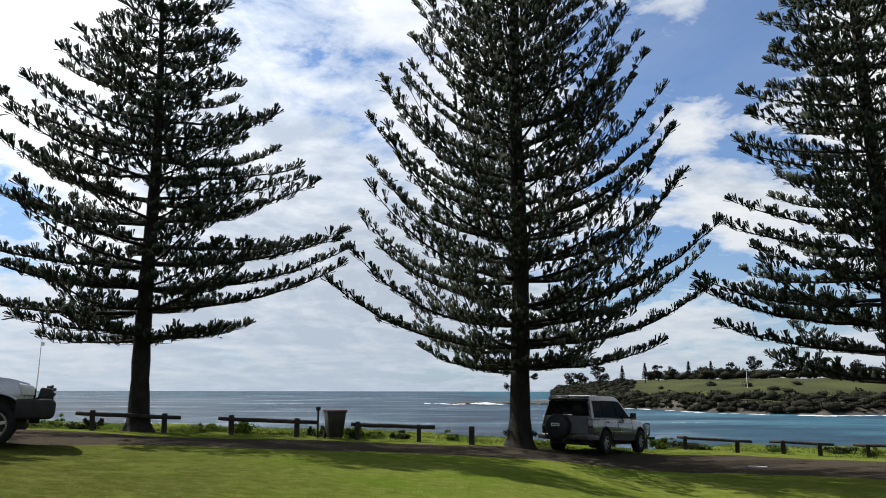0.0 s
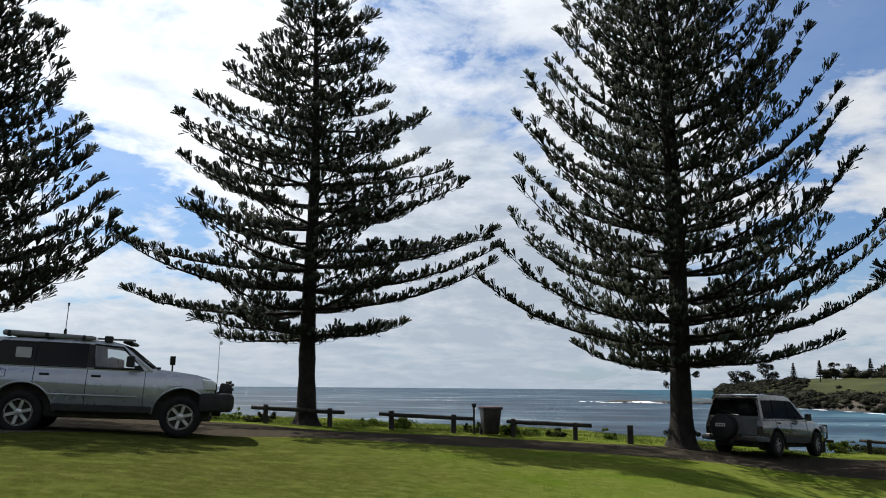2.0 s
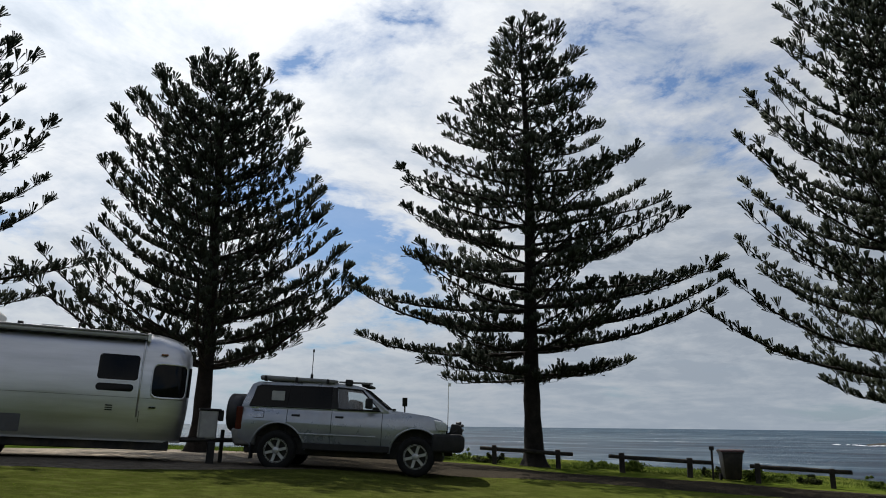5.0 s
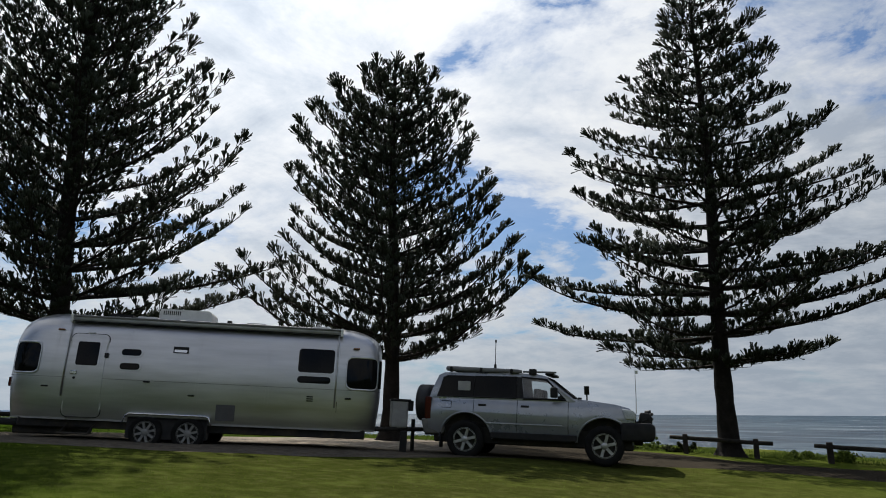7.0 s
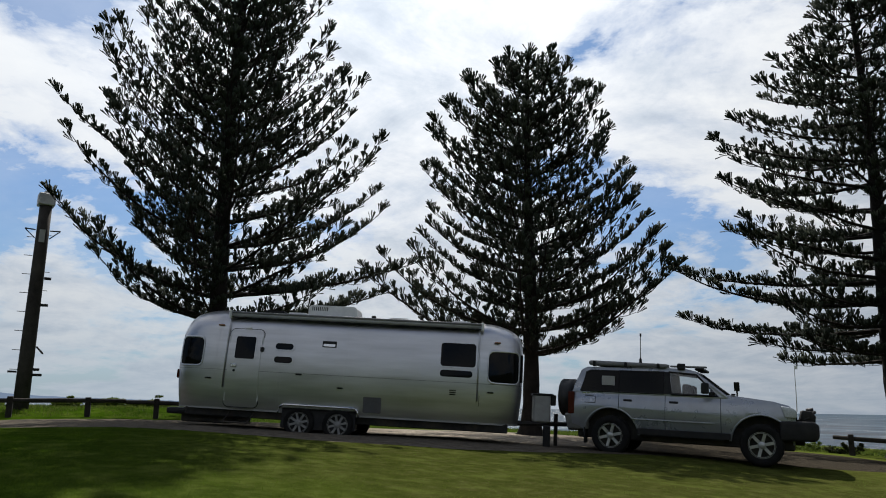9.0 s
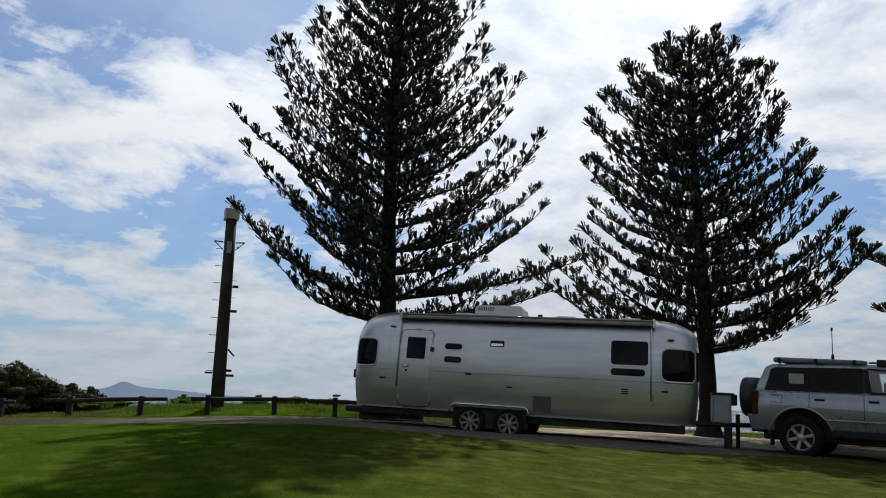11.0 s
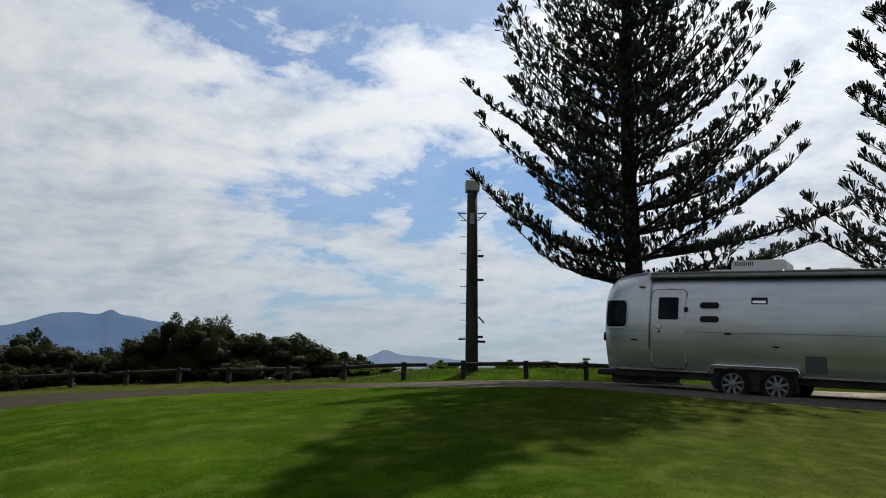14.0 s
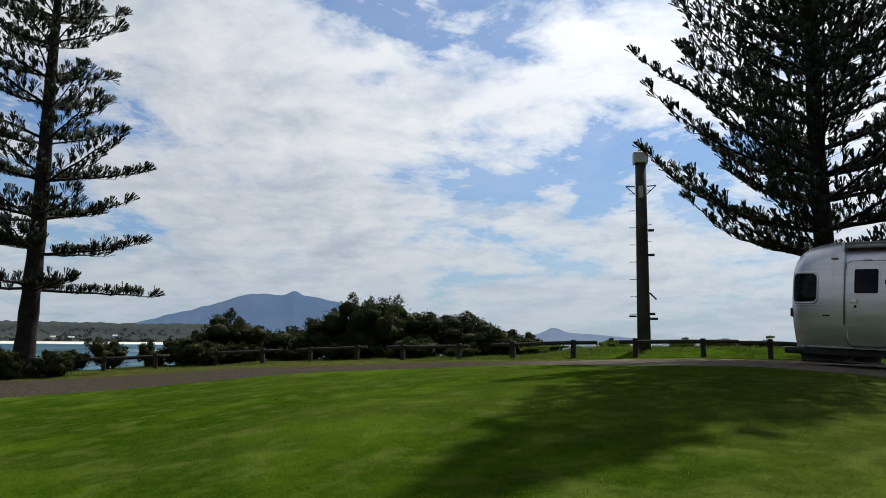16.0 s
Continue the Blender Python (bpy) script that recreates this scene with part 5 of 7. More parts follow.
def make_caravan():
    van = empty("caravan", pose(-16.904, 6.904, 0.985, 0, 2.3, 47.44), "long silver riveted aluminium touring caravan with rounded ends", "caravan")
    # shell
    s_list = [0.13 * i / 12 for i in range(13)] + [0.13 + 0.74 * i / 30 for i in range(1, 30)] + [0.87 + 0.13 * i / 12 for i in range(13)]
    v_list = [i / 60 for i in range(61)]
    bm, rows = cara_grid(s_list, v_list, 0.0)
    bm.faces.new(rows[0][::-1])
    bm.faces.new(rows[-1])
    bmesh.ops.recalc_face_normals(bm, faces=bm.faces)
    part("shell", bm, ALU, van, "brushed riveted aluminium shell", True)
    vpart("underbody", box((CARA_L + 0.35, 0.16, 0.30), (CARA_R - 0.30, CARA_W - 0.05, 0.50), 0.02), DARK_STEEL, van, "dark steel chassis")
    # dark block added for the shade and gear under the rear
    vpart("spare_carrier", box((CARA_L + 0.2, 0.35, 0.14), (0.05, CARA_W - 0.35, 0.34), 0.03), DARK_STEEL, van, "dark spare wheel carrier under the rear")
    # seams of overlapping sheets with a row of rivets
    for s in (0.13, 0.315, 0.50, 0.685, 0.87):
        bm, _ = cara_grid([s - 0.0022, s + 0.0022], [0.002 + 0.994 * i / 60 for i in range(61)], 0.004)
        part("seam_strip", bm, ALU, van)
        bm = bmesh.new()
        for i in range(40):
            for ds in (-0.0042, 0.0042):
                p = cara_point(s + ds, 0.01 + 0.30 * i / 40, 0.002)
                bmesh.ops.create_icosphere(bm, subdivisions=1, radius=0.007, matrix=Matrix.Translation(p))
        tagged(part("rivets", bm, ALU, van), kind="stuff")
    for s in (0.022, 0.105, 0.895, 0.975):
        bm, _ = cara_grid([s - 0.0012, s + 0.0012], [0.002 + 0.994 * i / 60 for i in range(61)], 0.003)
        part("seam_strip", bm, ALU, van)
    # belt rail, its shadow as a dark line, skirt trim along the near side
    for z, h, mt, nm in ((1.355, 0.022, ALU, "belt_rail"), (1.337, 0.006, DARK_VINYL, "belt_gap"), (0.485, 0.04, GREY_VINYL, "skirt_trim")):
        ss = [0.004 + 0.992 * i / 70 for i in range(71)]
        bm = cara_wall(ss, [z - h / 2, z, z + h / 2], 0.009)
        part(nm, bm, mt, van, "polished trim strip")
    # awning roller along the roof edge, with its arms
    vpart("awning_roller", tube([(0.0, 0.0, 2.585), (5.68, 0.0, 2.585)], 0.05, 14), GREY_VINYL, van, "rolled grey awning along the roof edge", True)
    vpart("awning_cover", box((-0.02, -0.060, 2.62), (5.70, 0.30, 2.665), 0.012), AWNING, van, "grey awning cover strip")
    # black strip stands for the shadow line below the awning
    vpart("awning_lip", box((-0.02, -0.066, 2.520), (5.70, -0.030, 2.536), 0.004), BLACK, van, "dark shadow rail under the awning")
    vpart("awning_cap", box((-0.07, -0.075, 2.50), (-0.01, 0.10, 2.68), 0.02, 2), WHITE_PLASTIC, van)
    vpart("awning_cap", box((5.69, -0.075, 2.50), (5.75, 0.10, 2.68), 0.02, 2), WHITE_PLASTIC, van)
    for x in (-0.03, 5.66):
        vpart("awning_arm", tube([(x, -0.03, 2.6), (x, -0.045, 2.3), (x, -0.035, 1.6), (x, -0.03, 0.95)], 0.016, 8), ALU, van, "folded awning arm", True)
    # door
    bm = rounded_panel(-0.02 + 0.06, 0.76, 0.56, 2.24, 0.10, -0.018, 0.01)
    for k in range(1, 20):
        bmesh.ops.bisect_plane(bm, geom=bm.verts[:] + bm.edges[:] + bm.faces[:], plane_co=(0, 0, 0.56 + 0.084 * k), plane_no=(0, 0, 1))
    door = vpart("door", bm, ALU, van, "aluminium entry door, shut")
    vpart("door_frame", ring_panel(0.04, 0.76, 0.56, 2.24, 0.10, 0.028, -0.024, 0.01), ALU, door, "bright door frame")
    vpart("door_gap", ring_panel(0.012, 0.788, 0.532, 2.268, 0.11, 0.014, -0.008, 0.01), BLACK, door)
    vpart("door_window", rounded_panel(0.17, 0.62, 1.60, 2.10, 0.04, -0.026, -0.01), TINT, door, "dark tinted window pane")
    vpart("window_frame", ring_panel(0.17, 0.62, 1.60, 2.10, 0.04, 0.03, -0.030, -0.01), ALU, door)
    vpart("door_handle", box((0.10, -0.05, 1.40), (0.24, -0.018, 1.48), 0.012), CHROME, door, "chrome door handle")
    vpart("door_lock", tube([(0.19, -0.018, 1.33), (0.19, -0.035, 1.33)], 0.028, 12), BLACK, door)
    vpart("hinge", box((0.74, -0.045, 1.78), (0.82, -0.01, 1.88), 0.01), BLACK, door)
    vpart("porch_lamp", box((0.34, -0.05, 2.27), (0.48, -0.0, 2.31), 0.012), WHITE_PLASTIC, van, "small white porch lamp")
    # side windows
    for x0, x1, z0, z1, r, lab in ((1.08, 1.49, 1.85, 1.99, 0.065, "small dark rounded window"), (1.08, 1.49, 1.55, 1.69, 0.065, "small dark rounded window"),
                                   (4.82, 5.60, 1.68, 2.20, 0.07, "large dark tinted window"), (4.82, 5.54, 1.45, 1.60, 0.07, "low dark window strip")):
        w = vpart("window", rounded_panel(x0, x1, z0, z1, r, -0.016, 0.01), TINT, van, lab)
        vpart("window_frame", ring_panel(x0, x1, z0, z1, r, 0.025, -0.022, 0.01), ALU, w)
    # wrap-round corner windows
    for s0, s1, z0, z1, lab in ((0.893, 0.970, 1.38, 2.05, "dark wrap-round front corner window"), (0.030, 0.096, 1.42, 2.03, "dark wrap-round rear corner window")):
        w = part("corner_window", cara_oval(s0, s1, z0, z1, 0.008), TINT, van, lab, True)
        part("window_frame", cara_oval(s0, s1, z0, z1, 0.014, 0.045), ALU, w, "", True)
    s_mid = [0.978 + 0.021 * i / 8 for i in range(9)]
    bm = cara_wall(s_mid, [1.41 + 0.62 * i / 8 for i in range(9)], 0.009)
    part("front_window", bm, TINT, van, "dark front window", True)
    # fittings on the near side
    vent = vpart("vent", box((2.14, -0.02, 1.955), (2.46, 0.0, 2.095), 0.006), BLACK, van, "dark range-hood vent with a bright flap")
    vpart("vent_flap", box((2.165, -0.030, 1.97), (2.435, -0.018, 2.03), 0.004), CHROME, vent)
    vpart("access_hatch", rounded_panel(3.16, 3.56, 0.57, 0.91, 0.02, -0.012, 0.01), DARK_VINYL, van, "dark grey water-heater hatch")
    for x, z in ((2.55, 1.05), (-0.45, 1.12), (5.88, 1.14), (1.60, 1.30), (6.0, 2.24), (-0.30, 2.32)):
        vpart("marker_lamp", box((x, -0.04, z), (x + 0.14, 0.02 if -0.1 < x < 5.8 else 0.12, z + 0.035), 0.012), BLACK if z < 2 else AMBER, van, "small side marker lamp")
    for i in range(3):
        vpart("louvre", box((5.05, -0.018, 1.06 + 0.045 * i), (5.19, 0.0, 1.085 + 0.045 * i), 0.004), BLACK, van)
    vpart("front_door_line", box((5.70, -0.006, 0.85), (5.712, 0.0, 1.08)), BLACK, van)
    # wheel arch and wheels
    bm = bmesh.new()
    prof = [(1.30, 0.46), (1.33, 0.60), (1.40, 0.645), (2.98, 0.645), (3.05, 0.60), (3.10, 0.46)]
    vpart("wheel_well", rounded_panel(1.36, 3.02, 0.14, 0.60, 0.05, -0.006, 0.30), BLACK, van, "dark wheel well")
    vpart("wheel_arch_trim", tube([(a, -0.095, b) for a, b in prof], 0.024, 10), CHROME, van, "polished wheel arch trim", True)
    bm.free()
    vpart("wheel_arch", box((1.33, -0.10, 0.575), (3.07, 0.0, 0.64), 0.015), ALU, van, "aluminium wheel arch")
    for x in (1.77, 2.64):
        for y, sg in ((0.055, -1), (CARA_W - 0.055, 1)):
            w = wheel("wheel", van, x, y, 0.355, 0.24, 0.225, 8, sg, DULL_ALLOY)
            w.matrix_local = Matrix.Translation((x, y, 0.275))
    vpart("axle", tube([(1.77, 0.15, 0.275), (1.77, 2.3, 0.275)], 0.05, 10), DARK_STEEL, van)
    vpart("axle", tube([(2.64, 0.15, 0.275), (2.64, 2.3, 0.275)], 0.05, 10), DARK_STEEL, van)
    # step under the door, rear bumper, rear lamp
    step = vpart("step", box((0.10, -0.34, 0.19), (0.72, -0.05, 0.22), 0.008), DARK_STEEL, van, "black fold-out step")
    vpart("step_bracket", tube([(0.14, -0.3, 0.2), (0.14, 0.15, 0.40)], 0.014, 6), DARK_STEEL, step)
    vpart("step_bracket", tube([(0.68, -0.3, 0.2), (0.68, 0.15, 0.40)], 0.014, 6), DARK_STEEL, step)
    vpart("rear_bumper", box((CARA_L - 0.12, 0.25, 0.30), (CARA_L + 0.50, CARA_W - 0.25, 0.44), 0.05, 2), BLACK, van, "black rear bumper")
    for y in (0.42, CARA_W - 0.42):
        vpart("tail_lamp", box((CARA_L - 0.012, y - 0.09, 1.10), (CARA_L + 0.12, y + 0.09, 1.30), 0.03, 2), RED_LENS, van, "red tail lamp")
    # roof: air conditioner, vents, aerial
    ac = empty("air_conditioner", Matrix.Identity(4))
    ac.parent = van
    tagged(ac, "white roof air conditioner")
    bm = rounded_panel(1.55, 2.72, 2.70, 2.99, 0.10, 0.85, 1.60, 5)
    part("cover", bm, WHITE_PLASTIC, ac, "", False)
    for i in range(9):
        vpart("grille_bar", box((1.64 + 0.045 * i, 0.842, 2.86), (1.66 + 0.045 * i, 0.85, 2.95), 0.002), BLACK, ac)
    for x, w, h in ((0.45, 0.5, 0.08), (1.05, 0.45, 0.06), (3.5, 0.45, 0.05), (5.0, 0.42, 0.05)):
        vpart("roof_vent", rounded_panel(x, x + w, 2.71, 2.74 + h, 0.035, 0.95, 1.45), BLACK if w > 0.46 else WHITE_PLASTIC, van, "low roof hatch")
    vpart("roof_aerial", tube([(4.25, 0.9, 2.7), (4.25, 0.9, 2.86), (4.33, 0.9, 2.90)], 0.02, 8), BLACK, van, "folded television aerial")
    vpart("roof_bracket", box((3.08, 0.8, 2.70), (3.18, 0.9, 2.80), 0.01), DARK_STEEL, van)
    # drawbar with its gas-bottle cover
    for y in (0.45, CARA_W - 0.45):
        vpart("drawbar", tube([(5.9, y, 0.50), (7.75, CARA_W / 2 + (0.05 if y > 1 else -0.05), 0.56)], 0.055, 6), DARK_STEEL, van, "black steel drawbar")
    vpart("gas_bottle_cover", box((6.95, 0.86, 0.57), (7.34, 1.58, 1.20), 0.06, 3), GREY_VINYL, van, "pale gas-bottle cover on the drawbar")
    vpart("cover_strap", box((7.34, 0.90, 0.96), (7.46, 1.0, 1.20), 0.02), BLACK, van)
    vpart("cover_rim", box((6.93, 0.84, 1.17), (7.40, 1.60, 1.225), 0.02, 2), BLACK, van)
    vpart("jockey_stand", tube([(7.5, 1.30, -0.02), (7.5, 1.30, 0.78)], 0.045, 8), DARK_STEEL, van, "jack stand")
    vpart("jack_foot", tube([(7.5, 1.30, -0.10), (7.5, 1.30, 0.0)], 0.09, 10), DARK_STEEL, van)
    vpart("safety_plate", box((7.16, 0.55, 0.0), (7.32, 0.62, 0.52), 0.02), BLACK, van, "black stone flap")
    return van


make_caravan()


# ---- four-wheel drives ----
def bevelled(ob, width, segs=3, angle=35):
    b = ob.modifiers.new("soft_edge", "BEVEL")
    b.width, b.segments, b.limit_method, b.angle_limit = width, segs, "ANGLE", radians(angle)
    return smooth(ob)


def prism(outline, y0, y1, lean=None):
    """An outline in the xz plane carried from y0 to y1; lean(z) draws each side in at height z."""
    bm = bmesh.new()
    lean = lean or (lambda z: 0.0)
    a = [bm.verts.new((x, y0 + lean(z), z)) for x, z in outline]
    b = [bm.verts.new((x, y1 - lean(z), z)) for x, z in outline]
    bm.faces.new(a)
    bm.faces.new(b[::-1])
    for i in range(len(outline)):
        j = (i + 1) % len(outline)
        bm.faces.new((a[i], b[i], b[j], a[j]))
    bmesh.ops.recalc_face_normals(bm, faces=bm.faces)
    return bm


def arch(x, r, z, steps=12):
    """Points of a wheel arch cut into the lower edge, from front to rear."""
    pts = []
    for i in range(steps + 1):
        a = math.pi * i / steps
        pts.append((x + r * math.cos(a), max(z[0], z[1] + r * math.sin(a))))
    return pts


def side_pane(outline, y, lean, off):
    """A thin pane against a leaning side wall; off is outwards."""
    bm = bmesh.new()
    sg = -1 if y < 0.9 else 1
    def yy(z, o):
        return (y + lean(z) - o) if sg < 0 else (y - lean(z) + o)
    a = [bm.verts.new((x, yy(z, off), z)) for x, z in outline]
    b = [bm.verts.new((x, yy(z, -0.01), z)) for x, z in outline]
    bm.faces.new(a)
    for i in range(len(outline)):
        j = (i + 1) % len(outline)
        bm.faces.new((a[i], b[i], b[j], a[j]))
    bmesh.ops.recalc_face_normals(bm, faces=bm.faces)
    return bm


def rounded_sides(bm, W, hug, zs, xs):
    """Cuts the body into strips and draws its sides in to a curved section."""
    for axis, cuts in ((2, zs), (0, xs)):
        for c in cuts:
            co, no = [0, 0, 0], [0, 0, 0]
            co[axis], no[axis] = c, 1
            bmesh.ops.bisect_plane(bm, geom=bm.verts[:] + bm.edges[:] + bm.faces[:], plane_co=co, plane_no=no)
    for v in bm.verts:
        d = hug(v.co.x, v.co.z)
        v.co.y += d if v.co.y < W / 2 else -d
    return bm


def shrunk(outline, by):
    """The outline drawn in towards its middle."""
    cx, cz = sum(p[0] for p in outline) / len(outline), sum(p[1] for p in outline) / len(outline)
    return [(x - by * (1 if x > cx else -1), z - by * (1 if z > cz else -1)) for x, z in outline]


def pierce(ob, bm, mat):
    """Cuts an opening right through a body and keeps the result as its mesh."""
    ob.data.materials.append(mat)
    tool = part("tool", bm, mat, ob.parent)
    cut = ob.modifiers.new("opening", "BOOLEAN")
    cut.operation, cut.object, cut.solver = "DIFFERENCE", tool, "EXACT"
    view = bpy.context.evaluated_depsgraph_get()
    view.update()
    me = bpy.data.meshes.new_from_object(ob.evaluated_get(view))
    ob.modifiers.remove(cut)
    ob.data = me
    bpy.data.objects.remove(tool)


def off_roader(m, spec, label):
    W, wb, R = spec["width"], spec["wheelbase"], spec["tyre"]
    car = empty("four_wheel_drive", m, label, "car")
    paint = spec["paint"]
    belt = spec["belt"]
    lean = lambda z: max(0.0, (z - belt)) * spec["tumble"] + 0.0
    ra = R + spec.get("arch", 0.10)
    low = spec["sill"]
    # lower body with the wheel arches cut through it
    o = list(spec["nose"])                                    # from the bonnet's rear edge forwards and down to the front bumper
    o += arch(wb, ra, (low, R))
    o += arch(0.0, ra, (low, R))
    o += list(spec["tail"])                                   # from behind the rear wheel up to the belt line
    mid_z = belt - 0.40
    inset = 0.065                                              # how far the cabin stands in from the full width

    def hug(x, z):
        """How far the side lies inside the full width."""
        return 0.105 * ((z - mid_z) / 0.45) ** 2 + 0.05 * max(0.0, (x - wb + 0.5) / 1.1) ** 2
    bm = rounded_sides(prism(o, 0, W), W, hug, [low + (belt - low) * k / 9 for k in range(1, 9)], [wb - 0.5 + 0.18 * k for k in range(7)])
    bevelled(part("body", bm, paint, car, spec["paint_label"]), 0.035, 3)
    # cabin
    cabin = part("cabin", prism(spec["cabin"], 0.0, W, lambda z: inset + lean(z)), paint, car)
    for out, mat, _ in spec["panes"]:
        if mat is GLASS:
            pierce(cabin, prism(shrunk(out, 0.02), -0.5, W + 0.5), SEAT)
    bevelled(cabin, spec.get("round", 0.06), 4)
    for k, (out, mat, lab) in enumerate(spec["panes"]):
        for y in (inset, W - inset):
            pane = part("side_window", side_pane(out, y, lean, 0.006), mat, car, lab)
            if mat is not BLACK:
                sg = 1 if y < W / 2 else -1
                part("window_seal", tube([(x, y + sg * (lean(z) - 0.004), z) for x, z in list(out) + [out[0]]], 0.026 if mat is GLASS else 0.014, 5), BLACK, pane, "black rubber window seal")
    # windscreen and tail window: quads on the sloping ends
    for nm, (xa, za), (xb, zb), mt, inset in (("windscreen", *spec["screen"], TINT, 0.10), ("tail_window", *spec["back_glass"], TINT, 0.12)):
        bm = bmesh.new()
        sx = 1 if nm == "windscreen" else -1
        nrm = Vector((zb - za, 0, xa - xb)).normalized()
        if nrm.x * sx < 0:
            nrm = -nrm
        v = []
        for (x, z), t in (((xa, za), 0.0), ((xb, zb), 1.0)):
            for yy in (inset + lean(z), W - inset - lean(z)):
                v.append(bm.verts.new(Vector((x, yy, z)) + nrm * 0.008))
        bm.faces.new((v[0], v[1], v[3], v[2]))
        part(nm, bm, mt, car, "dark tinted glass")
    part("underbody", box((-0.75, 0.22, low - 0.17), (wb + 0.6, W - 0.22, low + 0.22), 0.03), DARK_STEEL, car, "dark chassis and running gear")
    for x in (0.0, wb):
        part("wheel_well", box((x - ra, 0.28, R - 0.05), (x + ra, W - 0.28, R + ra + 0.03), 0.02), DARK_STEEL, car, "dark wheel well")
        part("axle", tube([(x, 0.2, R), (x, W - 0.2, R)], 0.06, 10), DARK_STEEL, car)
    # flared arches
    for x in (0.0, wb):
        for y, sg in ((0.0, -1), (W, 1)):
            bm = bmesh.new()
            n = 16
            rows = []
            for i in range(n + 1):
                a = math.pi * (0.02 + 0.96 * i / n)
                rows.append([bm.verts.new((x + q * math.cos(a), y + sg * (w - 0.9 * hug(x + q * math.cos(a), R + q * math.sin(a))), R + q * math.sin(a))) for q, w in ((ra - 0.02, -0.05), (ra - 0.008, 0.006), (ra + 0.006, 0.006), (ra + 0.03, -0.004))])
            for p, q in zip(rows, rows[1:]):
                for k in range(3):
                    bm.faces.new((p[k], p[k + 1], q[k + 1], q[k]))
            bmesh.ops.recalc_face_normals(bm, faces=bm.faces)
            part("arch_flare", bm, spec["flare"], car, "", True)
    for x in (0.0, wb):
        wheel("wheel", car, x, 0.11, R, 0.26, spec["rim"], 6, -1, spec.get("metal", ALLOY))
        wheel("wheel", car, x, W - 0.11, R, 0.26, spec["rim"], 6, 1, spec.get("metal", ALLOY))
    # doors: shut lines, handles, rubbing strip
    for x0, z0, x1, z1 in spec["lines"]:
        for y in (-0.003, W + 0.003):
            sg = 1 if y < W / 2 else -1
            n = 5
            pts = [(x0 + (x1 - x0) * i / n, z0 + (z1 - z0) * i / n) for i in range(n + 1)]
            part("shut_line", tube([(a, y + sg * hug(a, b), b) for a, b in pts], 0.006, 4), BLACK, car)
    for x, z in spec["handles"]:
        for y in (-0.008 + hug(x, z), W + 0.008 - hug(x, z)):
            part("door_handle", box((x - 0.09, y - 0.014, z - 0.022), (x + 0.09, y + 0.014, z + 0.022), 0.01), BLACK, car, "black door handle")
    for x0, x1, z in spec["strips"]:
        for y in (-0.008, W + 0.008):
            part("rubbing_strip", box((x0, y - 0.006, z - 0.014), (x1, y + 0.006, z + 0.014), 0.005), paint, car)
    # mirrors
    mx, mz = spec["mirror"]
    for y, sg in ((0.0, -1), (W, 1)):
        mir = part("wing_mirror", box((mx - 0.06, y + sg * 0.15 - 0.09, mz - 0.10), (mx + 0.08, y + sg * 0.15 + 0.09, mz + 0.12), 0.03, 2), spec["mirror_mat"], car, "wing mirror")
        part("mirror_arm", tube([(mx + 0.05, y + sg * -0.02, mz - 0.04), (mx + 0.02, y + sg * 0.10, mz)], 0.025, 6), BLACK, mir)
        part("mirror_glass", box((mx - 0.068, y + sg * 0.15 - 0.07, mz - 0.08), (mx - 0.058, y + sg * 0.15 + 0.07, mz + 0.10), 0.003), CHROME, mir, "mirror glass")
    # side steps
    for y in (0.03, W - 0.03):
        part("side_step", tube([(ra + 0.12, y, low - 0.02), (wb - ra - 0.12, y, low - 0.02)], 0.035, 8), spec["step_mat"], car, "side step", True)
    # bumpers
    bm = box((spec["rear"] - 0.02, 0.0, spec["bump"][0]), (spec["rear"] + spec.get("wrap", 0.30), W, spec["bump"][1]), 0.05, 3)
    for v in bm.verts:                                         # tucked in below
        t = max(0.0, (spec["bump"][1] - 0.08 - v.co.z) / 0.3)
        v.co.y += (0.09 if v.co.y < W / 2 else -0.09) * t + (0.012 if v.co.y < W / 2 else -0.012)
        v.co.x += 0.06 * t if v.co.x < spec["rear"] + 0.1 else 0.0
    part("rear_bumper", bm, spec["bump_mat"], car, "rear bumper", True)
    part("tow_bar", box((spec["rear"] - 0.16, W / 2 - 0.04, spec["bump"][0] - 0.06), (spec["rear"] + 0.2, W / 2 + 0.04, spec["bump"][0] + 0.03), 0.01), DARK_STEEL, car)
    # lamps
    for y0, y1 in ((-0.004, 0.16), (W - 0.16, W + 0.004)):
        part("tail_lamp", box((spec["rear"] + 0.06, y0, spec["lamp"][0]), (spec["rear"] + 0.20, y1, spec["lamp"][1]), 0.02, 2), RED_LENS, car, "red tail lamp")
    for y0, y1 in ((-0.016, 0.34), (W - 0.34, W + 0.016)):
        bevelled(part("headlight", prism([(spec["front"] - 0.27, spec["head"][1] + 0.03), (spec["front"] - 0.20, spec["head"][0] + 0.02), (spec["front"] + 0.012, spec["head"][0] + 0.02), (spec["front"] + 0.008, spec["head"][1] - 0.06), (spec["front"] - 0.05, spec["head"][1])], y0, y1), CLEAR_LENS, car, "clear headlight"), 0.02, 2)
    # spare wheel on the back
    sp = wheel("spare_wheel", car, 0, 0, R * 0.98, 0.25, spec["rim"], 6, 1)
    sp.matrix_local = Matrix.Translation((spec["rear"] - 0.16, W / 2 + spec["spare"][0], spec["spare"][1])) @ Matrix.Rotation(math.pi / 2, 4, "Z")
    part("spare_cover", tube([(0, -0.16, 0), (0, 0.12, 0), (0, 0.155, 0)], [R * 1.0, R * 1.0, R * 0.93], 32), spec["cover"], sp, "spare wheel cover", True)
